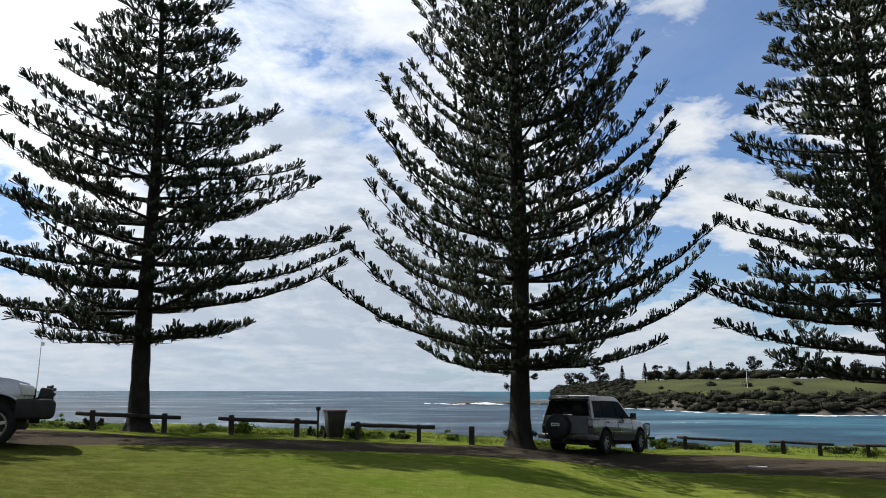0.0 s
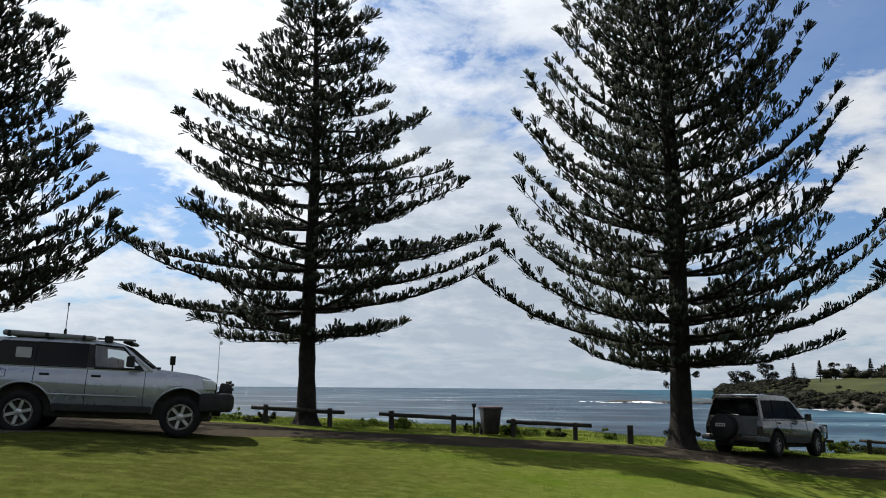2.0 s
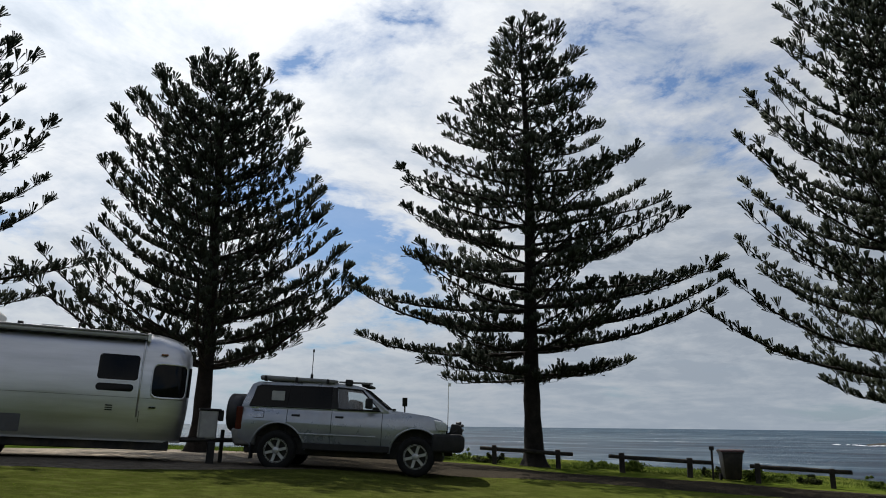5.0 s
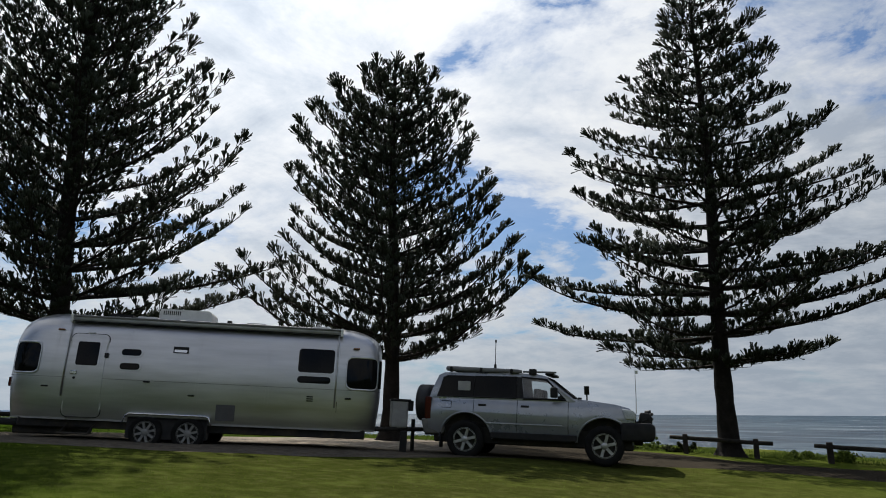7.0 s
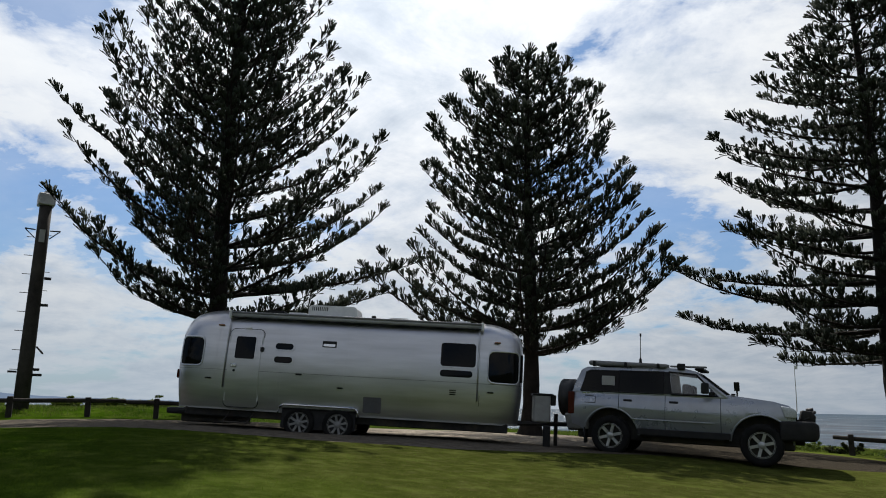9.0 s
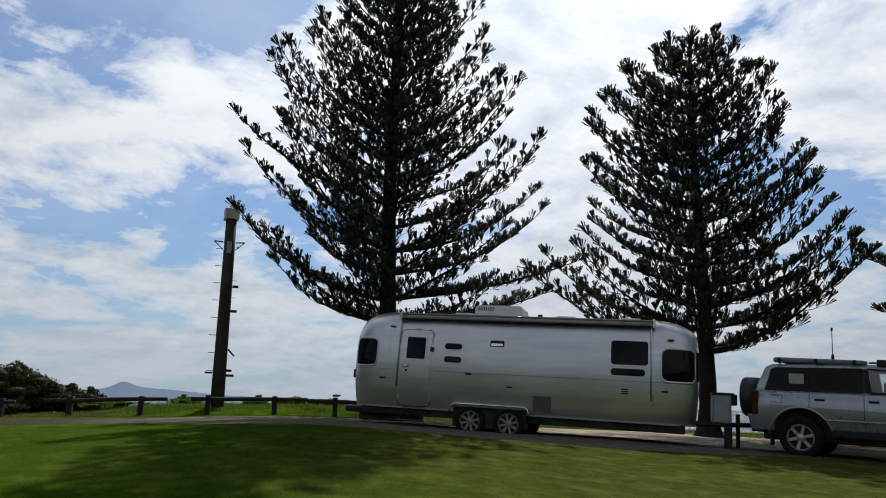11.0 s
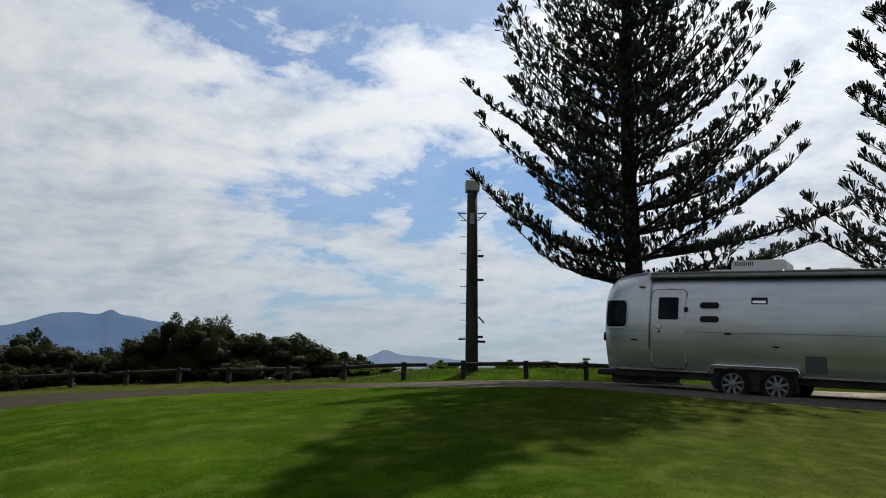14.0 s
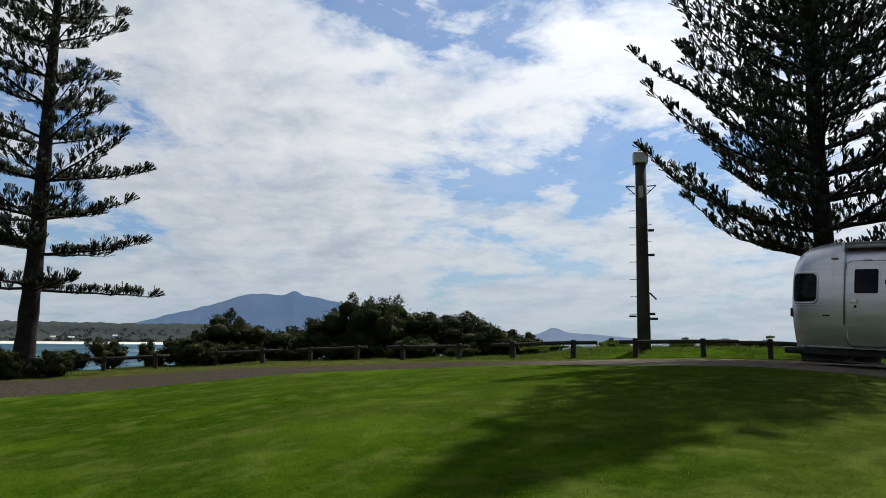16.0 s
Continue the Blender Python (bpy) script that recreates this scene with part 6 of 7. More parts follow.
    # seats behind the glass
    for x in (0.55, 1.45):
        for y in (0.42, W - 0.42):
            part("seat", box((x, y - 0.24, low + 0.2), (x + 0.16, y + 0.24, 1.55), 0.06, 2), SEAT, car)
    return car


# the silver tow car in front of the caravan
def make_tow_car():
    m = pose(-10.998, 13.038, 0.64, 0, 2.0, 27.0)
    spec = dict(width=1.84, wheelbase=2.97, tyre=0.415, rim=0.25, arch=0.165, belt=1.32, tumble=0.24, sill=0.50, paint=PAINT, paint_label="silver metallic body",
                nose=[(1.9, 1.33), (2.30, 1.36), (2.6, 1.335), (3.2, 1.27), (3.48, 1.20), (3.59, 1.10), (3.60, 0.72), (3.55, 0.55)],
                tail=[(-0.70, 0.58), (-0.84, 0.62), (-0.86, 0.95), (-0.82, 1.33)],
                cabin=[(-0.84, 1.28), (-0.81, 1.42), (-0.66, 1.79), (-0.54, 1.85), (1.50, 1.87), (1.72, 1.82), (2.36, 1.33), (2.36, 1.28)],
                panes=[([(-0.66, 1.325), (0.16, 1.325), (0.16, 1.775), (-0.46, 1.775), (-0.55, 1.74)], TINT, "dark privacy glass"),
                       ([(0.165, 1.325), (1.10, 1.325), (1.10, 1.785), (0.165, 1.78)], TINT, "dark privacy glass"),
                       ([(1.105, 1.325), (1.24, 1.325), (1.20, 1.785), (1.105, 1.785)], BLACK, "black door pillar"),
                       ([(1.245, 1.325), (2.17, 1.325), (1.74, 1.745), (1.205, 1.785)], GLASS, "lightly tinted front side glass")],
                screen=((2.34, 1.36), (1.76, 1.80)), back_glass=((-0.815, 1.42), (-0.675, 1.77)),
                flare=PAINT, lines=[(0.17, 0.60, 0.17, 1.34), (1.13, 0.52, 1.13, 1.34), (2.22, 0.55, 2.22, 1.33), (-0.55, 1.08, -0.33, 1.08), (-0.55, 1.22, -0.33, 1.22), (-0.33, 1.08, -0.33, 1.22)],
                handles=[(0.36, 1.16), (1.30, 1.16)], strips=[(0.45, 2.1, 0.78)], mirror=(1.93, 1.46), mirror_mat=BLACK, step_mat=BLACK,
                rear=-0.98, wrap=0.48, bump=(0.50, 0.83), bump_mat=DUSTY_BUMPER, lamp=(0.82, 1.30), front=3.60, head=(0.95, 1.16), spare=(0.0, 1.17), cover=CANVAS)
    car = off_roader(m, spec, "silver four-wheel drive wagon with black bull bar hitched to the caravan")
    W = 1.84
    # dark sill cladding
    for y in (-0.006, W - 0.02):
        part("sill_cladding", box((0.56, y, 0.47), (2.40, y + 0.026, 0.60), 0.01), BLACK, car, "black plastic sill")
    # steel bull bar
    bar = empty("bull_bar", Matrix.Identity(4))
    bar.parent = car
    tagged(bar, "black steel bull bar")
    bevelled(part("channel", prism([(3.30, 0.52), (3.94, 0.54), (4.0, 0.62), (4.0, 0.86), (3.90, 0.92), (3.30, 0.90)], -0.03, W + 0.03), BLACK, bar), 0.05, 3)
    for z in (1.08, 0.98):
        part("top_hoop", tube([(3.62, 0.20, 0.88), (3.82, 0.18, z - 0.1), (3.90, 0.30, z), (3.95, 0.9, z + 0.02), (3.90, W - 0.30, z), (3.82, W - 0.18, z - 0.1), (3.62, W - 0.20, 0.88)], 0.035, 8), BLACK, bar, "", True)
    bevelled(part("winch_guard", prism([(3.66, 0.88), (3.94, 0.88), (3.95, 1.02), (3.88, 1.12), (3.70, 1.13)], 0.16, W - 0.16), BLACK, bar), 0.03, 2)
    for y in (0.62, W - 0.62):
        part("upright", box((3.84, y - 0.02, 0.88), (3.92, y + 0.02, 1.13), 0.01), BLACK, bar)
    for y in (0.50, W - 0.50):
        part("driving_lamp", tube([(3.80, y, 1.13), (3.90, y, 1.13), (3.92, y, 1.13)], [0.04, 0.055, 0.05], 16), BLACK, bar, "black driving lamp", True)
    part("aerial_flag", box((3.60, 0.345, 1.93), (3.66, 0.352, 2.0)), WHITE_PLASTIC, car, "small pale flag on the aerial")
    part("aerial", tube([(3.62, 0.35, 1.1), (3.62, 0.35, 1.40), (3.60, 0.35, 2.02)], [0.014, 0.010, 0.006], 6), WHITE_PLASTIC, car, "tall white aerial")
    part("tow_hook", box((3.55, 0.55, 0.44), (3.75, 0.62, 0.56), 0.01), DARK_STEEL, car)
    part("mud_flap", box((-0.58, 0.05, 0.22), (-0.55, 0.30, 0.55), 0.005), BLACK, car)
    part("mud_flap", box((-0.58, W - 0.30, 0.22), (-0.55, W - 0.05, 0.55), 0.005), BLACK, car)
    # roof: long awning bag, rack bars, aerial, lamps
    part("awning_bag", tube([(-0.50, 0.17, 1.935), (-0.47, 0.17, 1.935), (1.12, 0.17, 1.905), (1.20, 0.17, 1.905)], [0.03, 0.056, 0.046, 0.03], 12), AWNING, car, "rolled grey awning on the roof rack", True)
    for x in (-0.38, 0.30, 0.98):
        part("awning_bracket", box((x - 0.03, 0.10, 1.86), (x + 0.03, 0.24, 1.975 - 0.02 * x), 0.01), BLACK, car)
    part("front_rack", box((1.22, 0.16, 1.885), (1.95, 0.22, 1.925), 0.01), AWNING, car, "slim grey roof rack rail")
    for x in (-0.3, 0.4, 1.1):
        part("roof_bar", tube([(x, 0.14, 1.89), (x, W - 0.14, 1.89)], 0.025, 8), BLACK, car)
    part("roof_tray", box((-0.35, 0.26, 1.89), (1.1, W - 0.26, 1.88), 0.015), BLACK, car, "black roof tray")
    part("roof_aerial", tube([(0.55, 0.5, 1.90), (0.55, 0.5, 2.05), (0.55, 0.5, 2.10), (0.55, 0.5, 2.55), (0.55, 0.5, 2.56), (0.55, 0.5, 2.62)], [0.03, 0.03, 0.008, 0.008, 0.02, 0.02], 8), BLACK, car, "black roof aerial")
    part("roof_lamp", box((1.36, 0.12, 1.84), (1.52, 0.26, 1.97), 0.03, 2), BLACK, car, "black roof lamp")
    part("light_bar", box((1.70, 0.25, 1.84), (1.88, W - 0.25, 1.90), 0.02), BLACK, car, "black roof light bar")
    part("wiper", tube([(2.38, 0.35, 1.37), (2.1, 0.75, 1.545)], 0.010, 5), BLACK, car)
    part("bonnet_vent", box((2.42, 0.06, 1.35), (2.5, 0.16, 1.39), 0.01), BLACK, car)
    part("badge_bar", box((-0.60, -0.004, 1.265), (-0.44, 0.002, 1.29)), CHROME, car)
    part("wind_deflector", box((2.0, -0.01, 1.34), (2.12, 0.0, 1.40), 0.004), BLACK, car)
    # pale panel added for the bright patch of light in the quarter glass
    part("window_sticker", rounded_panel(-0.20, 0.08, 1.46, 1.66, 0.02, 0.07, 0.085), GREY_VINYL, car, "pale blind behind the glass")
    part("grille", box((3.58, 0.40, 0.92), (3.62, W - 0.40, 1.10), 0.01), BLACK, car, "black radiator grille")


make_tow_car()


# the champagne wagon parked facing the sea
def make_parked_car():
    p = polar(-9.2, 25.4)
    m = pose(p.x, p.y, float(land(p.x, p.y)) - 0.02, 0, 2.2, 53) @ Matrix.Translation((0.75, -0.92, 0))
    spec = dict(width=1.86, wheelbase=2.78, tyre=0.385, rim=0.200, belt=1.12, tumble=0.26, sill=0.46, paint=PAINT2, paint_label="dusty champagne metallic body",
                nose=[(1.9, 1.13), (2.2, 1.16), (2.6, 1.12), (3.2, 1.02), (3.46, 0.90), (3.52, 0.75), (3.50, 0.50)],
                tail=[(-0.72, 0.52), (-0.86, 0.56), (-0.90, 0.9), (-0.88, 1.13)],
                round=0.11, cabin=[(-0.90, 1.08), (-0.885, 1.2), (-0.78, 1.72), (-0.68, 1.82), (0.3, 1.88), (1.10, 1.87), (1.38, 1.79), (2.28, 1.13), (2.28, 1.08)],
                panes=[([(-0.70, 1.15), (0.0, 1.15), (0.0, 1.68), (-0.60, 1.67)], TINT, "dark quarter glass"),
                       ([(0.04, 1.15), (0.97, 1.15), (0.97, 1.70), (0.04, 1.69)], TINT, "dark side glass"),
                       ([(1.02, 1.15), (2.0, 1.15), (1.38, 1.69), (1.02, 1.70)], TINT, "dark front side glass")],
                screen=((2.25, 1.17), (1.48, 1.77)), back_glass=((-0.893, 1.20), (-0.805, 1.66)),
                flare=BLACK, lines=[(0.03, 0.6, 0.03, 1.14), (0.98, 0.5, 0.98, 1.14), (2.1, 0.5, 2.1, 1.13)],
                handles=[(0.22, 1.02), (1.16, 1.02)], strips=[(0.45, 2.0, 0.72)], mirror=(1.80, 1.22), mirror_mat=BLACK, step_mat=DARK_STEEL,
                rear=-0.98, bump=(0.44, 0.63), bump_mat=PAINT2, lamp=(0.49, 0.60), front=3.50, head=(0.74, 0.95), spare=(0.20, 0.86), cover=BLACK, metal=DULL_ALLOY)
    car = off_roader(m, spec, "dusty champagne four-wheel drive wagon parked facing the sea")
    W = 1.86
    plate = part("number_plate", box((-1.325, W / 2 + 0.06, 0.86), (-1.30, W / 2 + 0.36, 0.96), 0.004), PLATE, car, "pale number plate with dark bars")
    for i in range(5):
        part("plate_bar", box((-1.331, W / 2 + 0.08 + 0.053 * i, 0.885), (-1.324, W / 2 + 0.11 + 0.053 * i, 0.935)), BLACK, plate)
    # black surround of the tail door, its pillar lamps and the guard below
    part("tail_door_panel", box((-0.925, 0.20, 0.64), (-0.90, W - 0.20, 1.18), 0.01), DARK_VINYL, car, "dark lower panel of the tail door")
    for y in (-0.008, W - 0.012):
        part("lower_cladding", box((0.50, y, 0.44), (2.28, y + 0.02, 0.66), 0.008), BLACK, car, "black plastic lower cladding")
        part("rear_cladding", box((-0.86, y, 0.48), (-0.50, y + 0.02, 0.72), 0.008), BLACK, car, "black plastic rear cladding")
    part("roof_spoiler", box((-0.86, 0.22, 1.715), (-0.62, W - 0.22, 1.76), 0.015), PAINT2, car)
    part("rear_wiper", tube([(-0.90, W / 2, 1.24), (-0.86, W / 2 + 0.42, 1.36)], 0.01, 5), BLACK, car)
    part("plate_lamp", box((-0.94, W / 2 - 0.2, 1.20), (-0.90, W / 2 + 0.2, 1.235), 0.008), CHROME, car)
    for y in (0.05, W - 0.05):
        part("bumper_corner", box((-1.01, y - 0.14, 0.46), (-0.70, y + 0.14, 0.60), 0.04, 2), DARK_VINYL, car, "dark bumper corner")
    part("badge_bar", box((-0.55, W + 0.001, 1.0), (-0.35, W + 0.006, 1.04)), CHROME, car)
    part("nudge_bar", tube([(3.5, 0.14, 0.50), (3.80, 0.12, 0.58), (3.84, 0.12, 0.98), (3.84, W - 0.12, 0.98), (3.80, W - 0.12, 0.58), (3.5, W - 0.14, 0.50)], 0.035, 8), BLACK, car, "black nudge bar", True)
    for y in (0.18, W - 0.18):
        part("roof_rail", tube([(-0.55, y + (0.09 if y < 1 else -0.09), 1.80), (-0.45, y + (0.09 if y < 1 else -0.09), 1.87), (1.1, y + (0.09 if y < 1 else -0.09), 1.89), (1.25, y + (0.09 if y < 1 else -0.09), 1.82)], 0.018, 6), BLACK, car, "", True)


make_parked_car()


make_headland()
make_far_shore()


def place(az, d, dz=0.0, turn=0.0):
    p = spot(az, d)
    return pose(p.x, p.y, float(land(p.x, p.y)) + dz, 0, 0, turn)


# ---- timber mast with its climbing pegs ----
def make_mast():
    mast = empty("timber_mast", place(79.0, 26.2, -0.1), "tall weathered timber mast with a metal cap and pegs", "pole")
    top = EYE + 0.2436 * 26.2 - mast.matrix_world.translation.z
    H = top - 0.42
    bm = tube([(0, 0, -0.3), (0, 0, H * 0.3), (0.02, 0, H * 0.7), (0.02, 0, H)], [0.225, 0.21, 0.19, 0.18], 18)
    part("shaft", bm, POLE_WOOD, mast, "dark weathered timber shaft", True)
    a = radians(79)
    right = Vector((math.cos(a), math.sin(a), 0))      # across the view of the lawn
    face = -polar(79, 1)

    def bar(name, lo, hi, z, r, mat, lift=0.0, lab=""):
        return part(name, tube([right * lo + Vector((0, 0, z)), right * hi + Vector((0, 0, z + lift))], r, 6), mat, mast, lab)
    cap = part("cap", box((-0.24, -0.24, H - 0.02), (0.24, 0.24, H + 0.36), 0.02), TIN, mast, "galvanised metal cap box")
    cap.matrix_local = pose(0, 0, 0, 0, 0, 79 + 6)
    part("cap_knob", box((-0.09, -0.09, H + 0.36), (0.09, 0.09, H + 0.46), 0.03, 2), TIN, cap)
    # bracket arms below the cap
    zb = H - 0.80
    for s in (-1, 1):
        part("bracket_arm", tube([right * s * 0.2 + Vector((0, 0, zb)), right * s * 0.50 + Vector((0, 0, zb + 0.02))], 0.022, 6), DARK_STEEL, mast)
        part("bracket_stay", tube([right * s * 0.2 + Vector((0, 0, zb - 0.26)), right * s * 0.48 + Vector((0, 0, zb))], 0.016, 6), DARK_STEEL, mast)
    for i in range(8):
        z = 1.25 + 0.58 * i
        if z < H - 0.8:
            bar("climbing_peg", -0.42, -0.2, z, 0.011, DARK_STEEL)
            if i in (4, 5, 7):
                bar("climbing_peg", 0.2, 0.33, z + 0.1, 0.010, DARK_STEEL)
    for z, l in ((4.05, 0.40), (3.22, 0.40), (1.10, 0.46), (1.26, 0.38)):
        part("cleat", box((0, -0.05, -0.04), (l - 0.2, 0.05, 0.04), 0.01), BLACK, mast, "dark timber cleat").matrix_local = Matrix.Translation(right * 0.2 + Vector((0, 0, z))) @ pose(0, 0, 0, 0, 0, 79)
    bar("foot_bar", -0.46, -0.22, 1.18, 0.035, BLACK)
    part("hook", tube([right * 0.22 + Vector((0, 0, 1.95)), right * 0.42 + Vector((0, 0, 1.74))], 0.03, 6), DARK_STEEL, mast)
    part("notice_plate", box((-0.08, -0.012, 0), (0.08, 0.012, 0.40), 0.004), GREY_VINYL, mast, "small faded metal plate").matrix_local = Matrix.Translation(face * 0.25 + Vector((0, 0, zb - 0.42))) @ pose(0, 0, 0, 0, 0, 79)


make_mast()


# ---- wheelie bin, its post, the notice on a post ----
def make_bin():
    b = empty("wheelie_bin", place(7.85, 24.7, 0.0, 7.85 + 12), "dark brown wheelie bin with a maroon lid beside the fence", "bin")
    bm = bmesh.new()
    lo = [bm.verts.new((x * 0.22, y * 0.25, 0.05)) for x, y in ((-1, -1), (1, -1), (1, 1), (-1, 1))]
    hi = [bm.verts.new((x * 0.29, y * 0.34, 0.82)) for x, y in ((-1, -1), (1, -1), (1, 1), (-1, 1))]
    bm.faces.new(lo[::-1])
    bm.faces.new(hi)
    for i in range(4):
        bm.faces.new((lo[i], lo[(i + 1) % 4], hi[(i + 1) % 4], hi[i]))
    bevelled(part("body", bm, BIN_GREEN, b, "dark brown plastic body"), 0.03, 2)
    part("rim", box((-0.315, -0.365, 0.79), (0.315, 0.365, 0.83), 0.01), BIN_GREEN, b)
    lid = part("lid", prism([(-0.36, 0.83), (0.40, 0.83), (0.38, 0.87), (0.0, 0.91), (-0.33, 0.88)], -0.33, 0.33), MAROON, b, "maroon lid")
    lid.matrix_local = pose(0, 0, 0, 0, 0, 90)
    bevelled(lid, 0.015, 2)
    part("handle", tube([(-0.22, 0.40, 0.84), (0.22, 0.40, 0.84)], 0.016, 8), BIN_GREEN, b)
    for x in (-0.26, 0.26):
        part("wheel", tube([(x - 0.03, 0.26, 0.1), (x + 0.03, 0.26, 0.1)], 0.10, 16), RUBBER, b)


make_bin()


def signpost(az, d, tall, w, h, label, mat):
    s = empty("signpost", place(az, d, 0, az), label, "sign")
    part("post", box((-0.03, -0.03, -0.2), (0.03, 0.03, tall), 0.006), mat, s)
    part("plate", box((-w / 2, -0.05, tall - h), (w / 2, -0.031, tall), 0.006), BLACK, s, "dark sign plate")
    return s


signpost(9.05, 24.6, 0.95, 0.14, 0.12, "thin dark post with a small marker beside the bin", TIMBER)
signpost(30.5, 31.0, 2.45, 0.20, 0.34, "dark notice plate on a thin post near the bluff", DARK_STEEL)


stop = part("wheel_stop", box((-0.30, -0.07, 0), (0.30, 0.07, 0.055), 0.02, 2), GREY_VINYL)
stop.matrix_world = place(-21.8, 27.0, 0.0, -22)
tagged(stop, "pale concrete wheel stop on the drive", "wheel stop")


# ---- shrubs ----
def shrub(az, d, wide, tall, seed, leaf=0.05, n=9, dens=420, mat=LEAF, name="coastal_shrub", label="dense dark green coastal shrub behind the rail fence", sink=0.0, core=(0.4, 0.86)):
    rng = np.random.default_rng(seed)
    s = empty(name, place(az, d, -0.05 - sink, rng.uniform(0, 360)), label, "shrub", "coastal shrubs")
    bm = bmesh.new()
    C, Rr = [], []
    for _ in range(n):
        a, q = rng.uniform(0, 6.28), math.sqrt(rng.random()) * wide * 0.62
        h = tall * rng.uniform(0.45, 0.84) * (1 - 0.28 * (q / wide))
        c = Vector((math.cos(a) * q, math.sin(a) * q, h))
        add_tube(bm, [(c.x * 0.15, c.y * 0.15, -0.1), (c.x * 0.5, c.y * 0.5, h * 0.45), c], [0.035 * tall, 0.024 * tall, 0.008], 5, False)
        C.append(c)
        Rr.append((wide * rng.uniform(0.26, 0.42), wide * rng.uniform(0.26, 0.42), tall * rng.uniform(0.17, 0.27)))
        C.append(c * 0.55)
        Rr.append((wide * 0.42, wide * 0.42, tall * 0.3))
    tagged(part("stemwork", bm, BARK, s, "tangled woody stems"), kind="stuff")
    V, F = thicket(C, Rr, rng, *core)
    tagged(raw("thicket", V, F, mat, s, "dense inner leaves"), kind="stuff")
    # twigs that stand out of the mass
    top = np.asarray([c[:] for c in C]) + rng.uniform(-0.75, 0.75, (len(C), 3)) * np.asarray(Rr) + np.array([0, 0, 0.15]) * np.asarray(Rr)
    C, Rr = np.concatenate([np.asarray([c[:] for c in C]), top, top + rng.normal(0, 0.08, top.shape)]), np.concatenate([np.asarray(Rr), np.asarray(Rr) * [0.4, 0.4, 0.62], np.asarray(Rr) * [0.3, 0.3, 0.55]])
    V, F = leaf_cloud(C, Rr, dens // 2, leaf, rng, up=0.3)
    tagged(raw("foliage", V, F, mat, s, "small dark green leaves"), kind="stuff")


k = 100
for az, d, w, h in ((88.4, 30.3, 1.2, 1.05), (90.4, 31.0, 1.5, 1.5), (92.6, 31.5, 1.7, 1.95), (95.0, 32.0, 1.8, 2.1), (97.4, 32.3, 1.7, 2.3), (99.3, 32.0, 1.9, 3.05), (101.5, 32.6, 1.6, 2.0),
                    (103.5, 33.0, 1.6, 1.55), (105.4, 33.5, 1.5, 1.3), (107.4, 33.5, 1.4, 1.75), (109.6, 33.8, 1.5, 2.3), (111.7, 34.0, 1.2, 1.3), (96.2, 34.5, 1.8, 2.2), (100.2, 35.0, 1.8, 2.5), (110.4, 31.8, 1.2, 1.0)):
    k += 1
    shrub(az, d, w * 1.15, h * 0.97, k, 0.055, 20, 260)
for az, d, w, h in ((92.2, 29.0, 0.9, 0.45), (95.3, 29.6, 1.2, 0.9), (97.9, 30.3, 1.0, 0.6), (101.2, 31.0, 1.2, 0.8), (104.6, 31.8, 1.0, 0.65), (108.2, 32.3, 1.1, 0.9)):
    k += 1
    shrub(az, d, w, h, k, 0.05, 9, 200, label="low dark green shrub close behind the rail fence")
for az, d, w, h in ((114.2, 34.2, 0.9, 1.2), (116.9, 34.0, 1.3, 1.35), (119.2, 33.5, 1.0, 1.0), (120.3, 29.5, 1.0, 1.0), (123.6, 29.0, 1.1, 1.1), (125.6, 28.5, 1.2, 1.2), (127.5, 29.0, 1.3, 1.1)):
    k += 1
    shrub(az, d, w, h, k, 0.05, 7, 200, label="low dark green shrub at the edge of the drive")
for az, d, w, h in ((24.4, 25.6, 0.6, 0.55), (16.3, 25.7, 0.7, 0.6), (14.7, 25.4, 0.75, 0.75), (8.9, 25.6, 0.55, 0.75), (6.4, 25.4, 0.55, 0.8), (4.8, 25.8, 0.5, 0.5), (3.2, 25.8, 0.45, 0.45), (-0.9, 25.8, 0.35, 0.45),
                    (-15.6, 31.9, 0.7, 0.85), (-17.3, 33.2, 0.9, 0.6), (-18.4, 33.4, 0.6, 0.5), (-23.0, 34.6, 0.7, 0.5), (-27.0, 35.0, 0.8, 0.6), (-28.6, 34.4, 0.7, 0.6), (26.8, 26.2, 0.6, 0.5), (31.0, 27.0, 0.8, 0.6)):
    k += 1
    shrub(az, d, w * 1.1, h * 0.55, k, 0.045, 6, 90, LEAF_PALE if k % 3 else LEAF, label="low straggly shrub on the bluff edge", name="bluff_shrub", core=(0.1, 0.35))
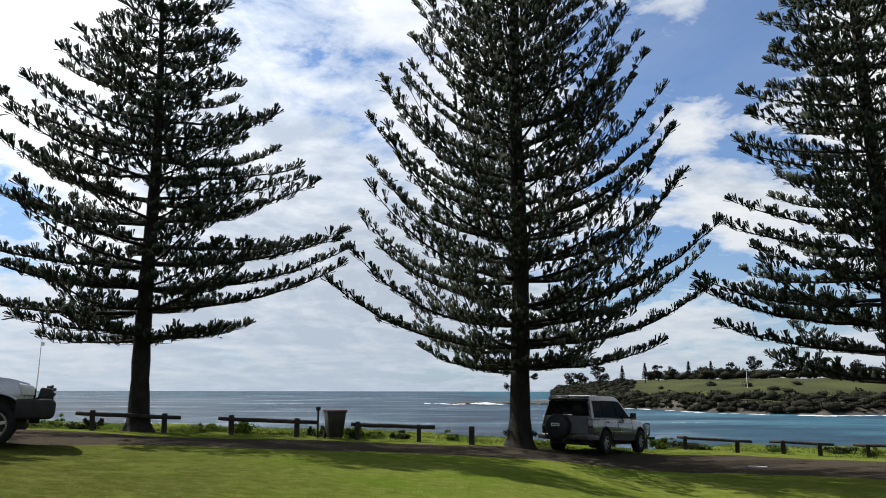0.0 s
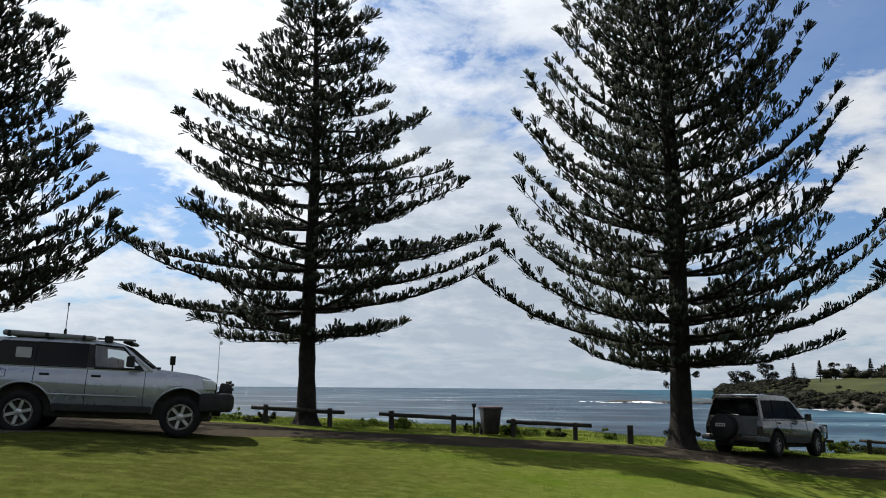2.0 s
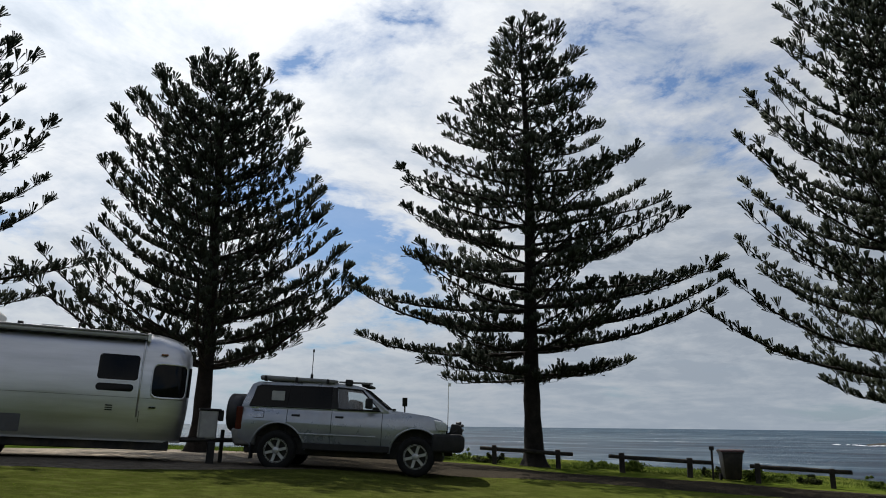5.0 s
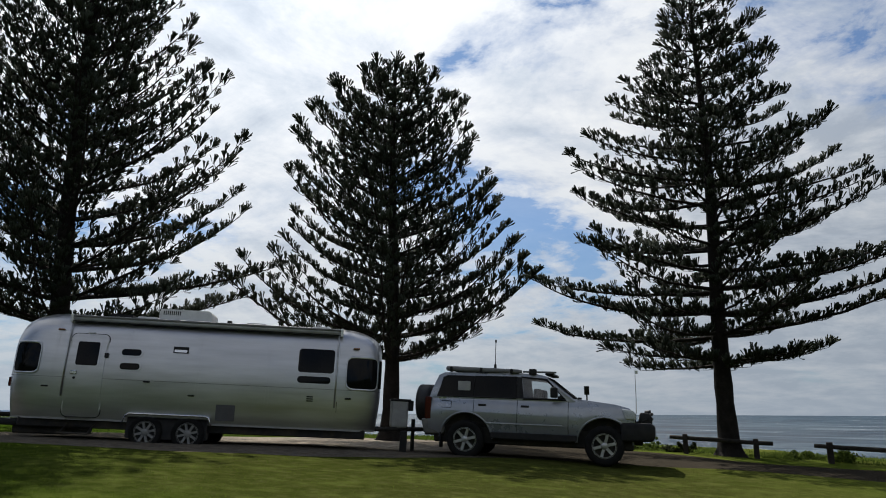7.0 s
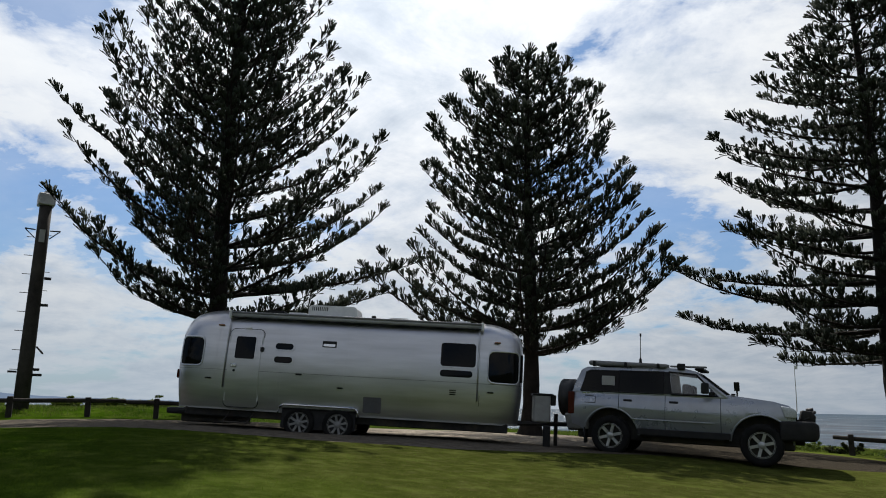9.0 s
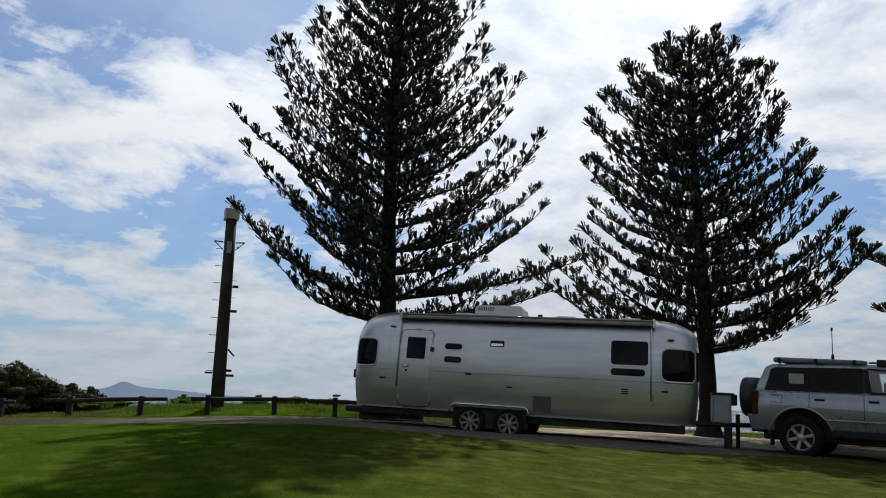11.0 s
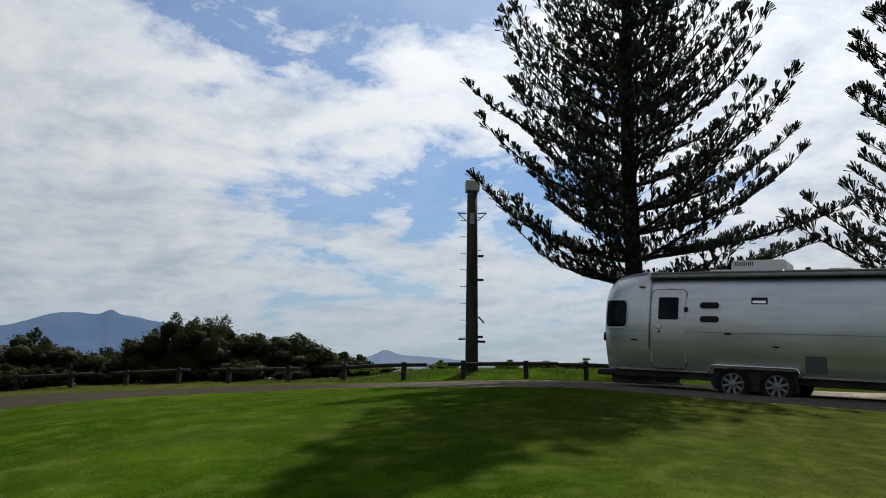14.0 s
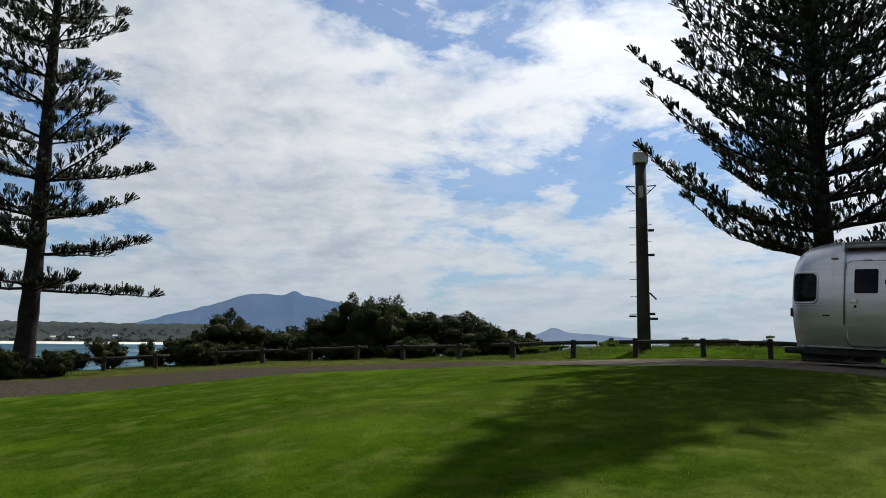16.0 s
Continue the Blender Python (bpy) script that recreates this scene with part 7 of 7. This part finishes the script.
for az, d, w, h in ((86.0, 29.0, 1.0, 0.7), (83.6, 29.4, 0.9, 0.55), (73.6, 29.0, 0.7, 0.6), (71.6, 29.0, 0.9, 0.5), (76.5, 29.2, 0.6, 0.5), (81.0, 29.4, 0.7, 0.45)):
    k += 1
    shrub(az, d, w * 1.4, h * 0.6, k, 0.045, 7, 160, LEAF_PALE, "bluff_shrub", "low pale green tussock shrub on the bank")


# ---- grass: mown blades near the camera, rank grass beyond the fence ----
def blades(name, x, y, hmin, hmax, wide, lean, mat, rng, label):
    n = len(x)
    z = land(x, y)
    a = rng.uniform(0, 2 * np.pi, n)
    h = rng.uniform(hmin, hmax, n)
    dx, dy = np.cos(a) * wide / 2, np.sin(a) * wide / 2
    l = rng.normal(0, lean, (n, 2)) * h[:, None]
    V = np.stack([np.stack([x - dx, y - dy, z - 0.005], -1), np.stack([x + dx, y + dy, z - 0.005], -1), np.stack([x + l[:, 0], y + l[:, 1], z + h], -1)], 1).reshape(-1, 3)
    ob = raw(name, V, np.arange(3 * n).reshape(-1, 3), mat)
    lush = ob.data.attributes.new("lush", "FLOAT", "POINT")
    lush.data.foreach_set("value", np.repeat(lushness(x, y), 3).astype(np.float32))
    tagged(ob, label, "grass", kind="stuff")


rng_g = np.random.default_rng(3)
n_g = 240000
r_g = 5.0 + 13.0 * rng_g.random(n_g) ** 0.9
a_g = np.radians(rng_g.uniform(-36, 128, n_g))
x_g, y_g = -np.sin(a_g) * r_g, np.cos(a_g) * r_g
keep = (track(x_g, y_g) < 0.3) & (rng_g.random(n_g) > 0.9 * shaded_lawn(x_g, y_g))
blades("lawn_grass", x_g[keep], y_g[keep], 0.010, 0.030, 0.007, 1.1, BLADE, rng_g, "short mown grass blades of the lawn")
n_g = 90000
a_d = rng_g.uniform(-34, 120, n_g)
r_d = 24.9 + 5.2 * rng_g.random(n_g) + 8.0 * fold((-12 - a_d) / 6) + 4.5 * fold((a_d - 92) / 15)
x_g, y_g = -np.sin(np.radians(a_d)) * r_d, np.cos(np.radians(a_d)) * r_d
clump = np.sin(x_g * 2.1) + np.sin(y_g * 2.6 + 1) + rng_g.normal(0, 0.9, n_g) - 1.6 * fold((a_d - 90) / 8) - 2.5 * track(x_g, y_g) > -0.4
blades("rank_grass", x_g[clump], y_g[clump], 0.03, 0.10, 0.022, 0.5, LEAF_PALE, rng_g, "rank green grass along the bluff beyond the fence")
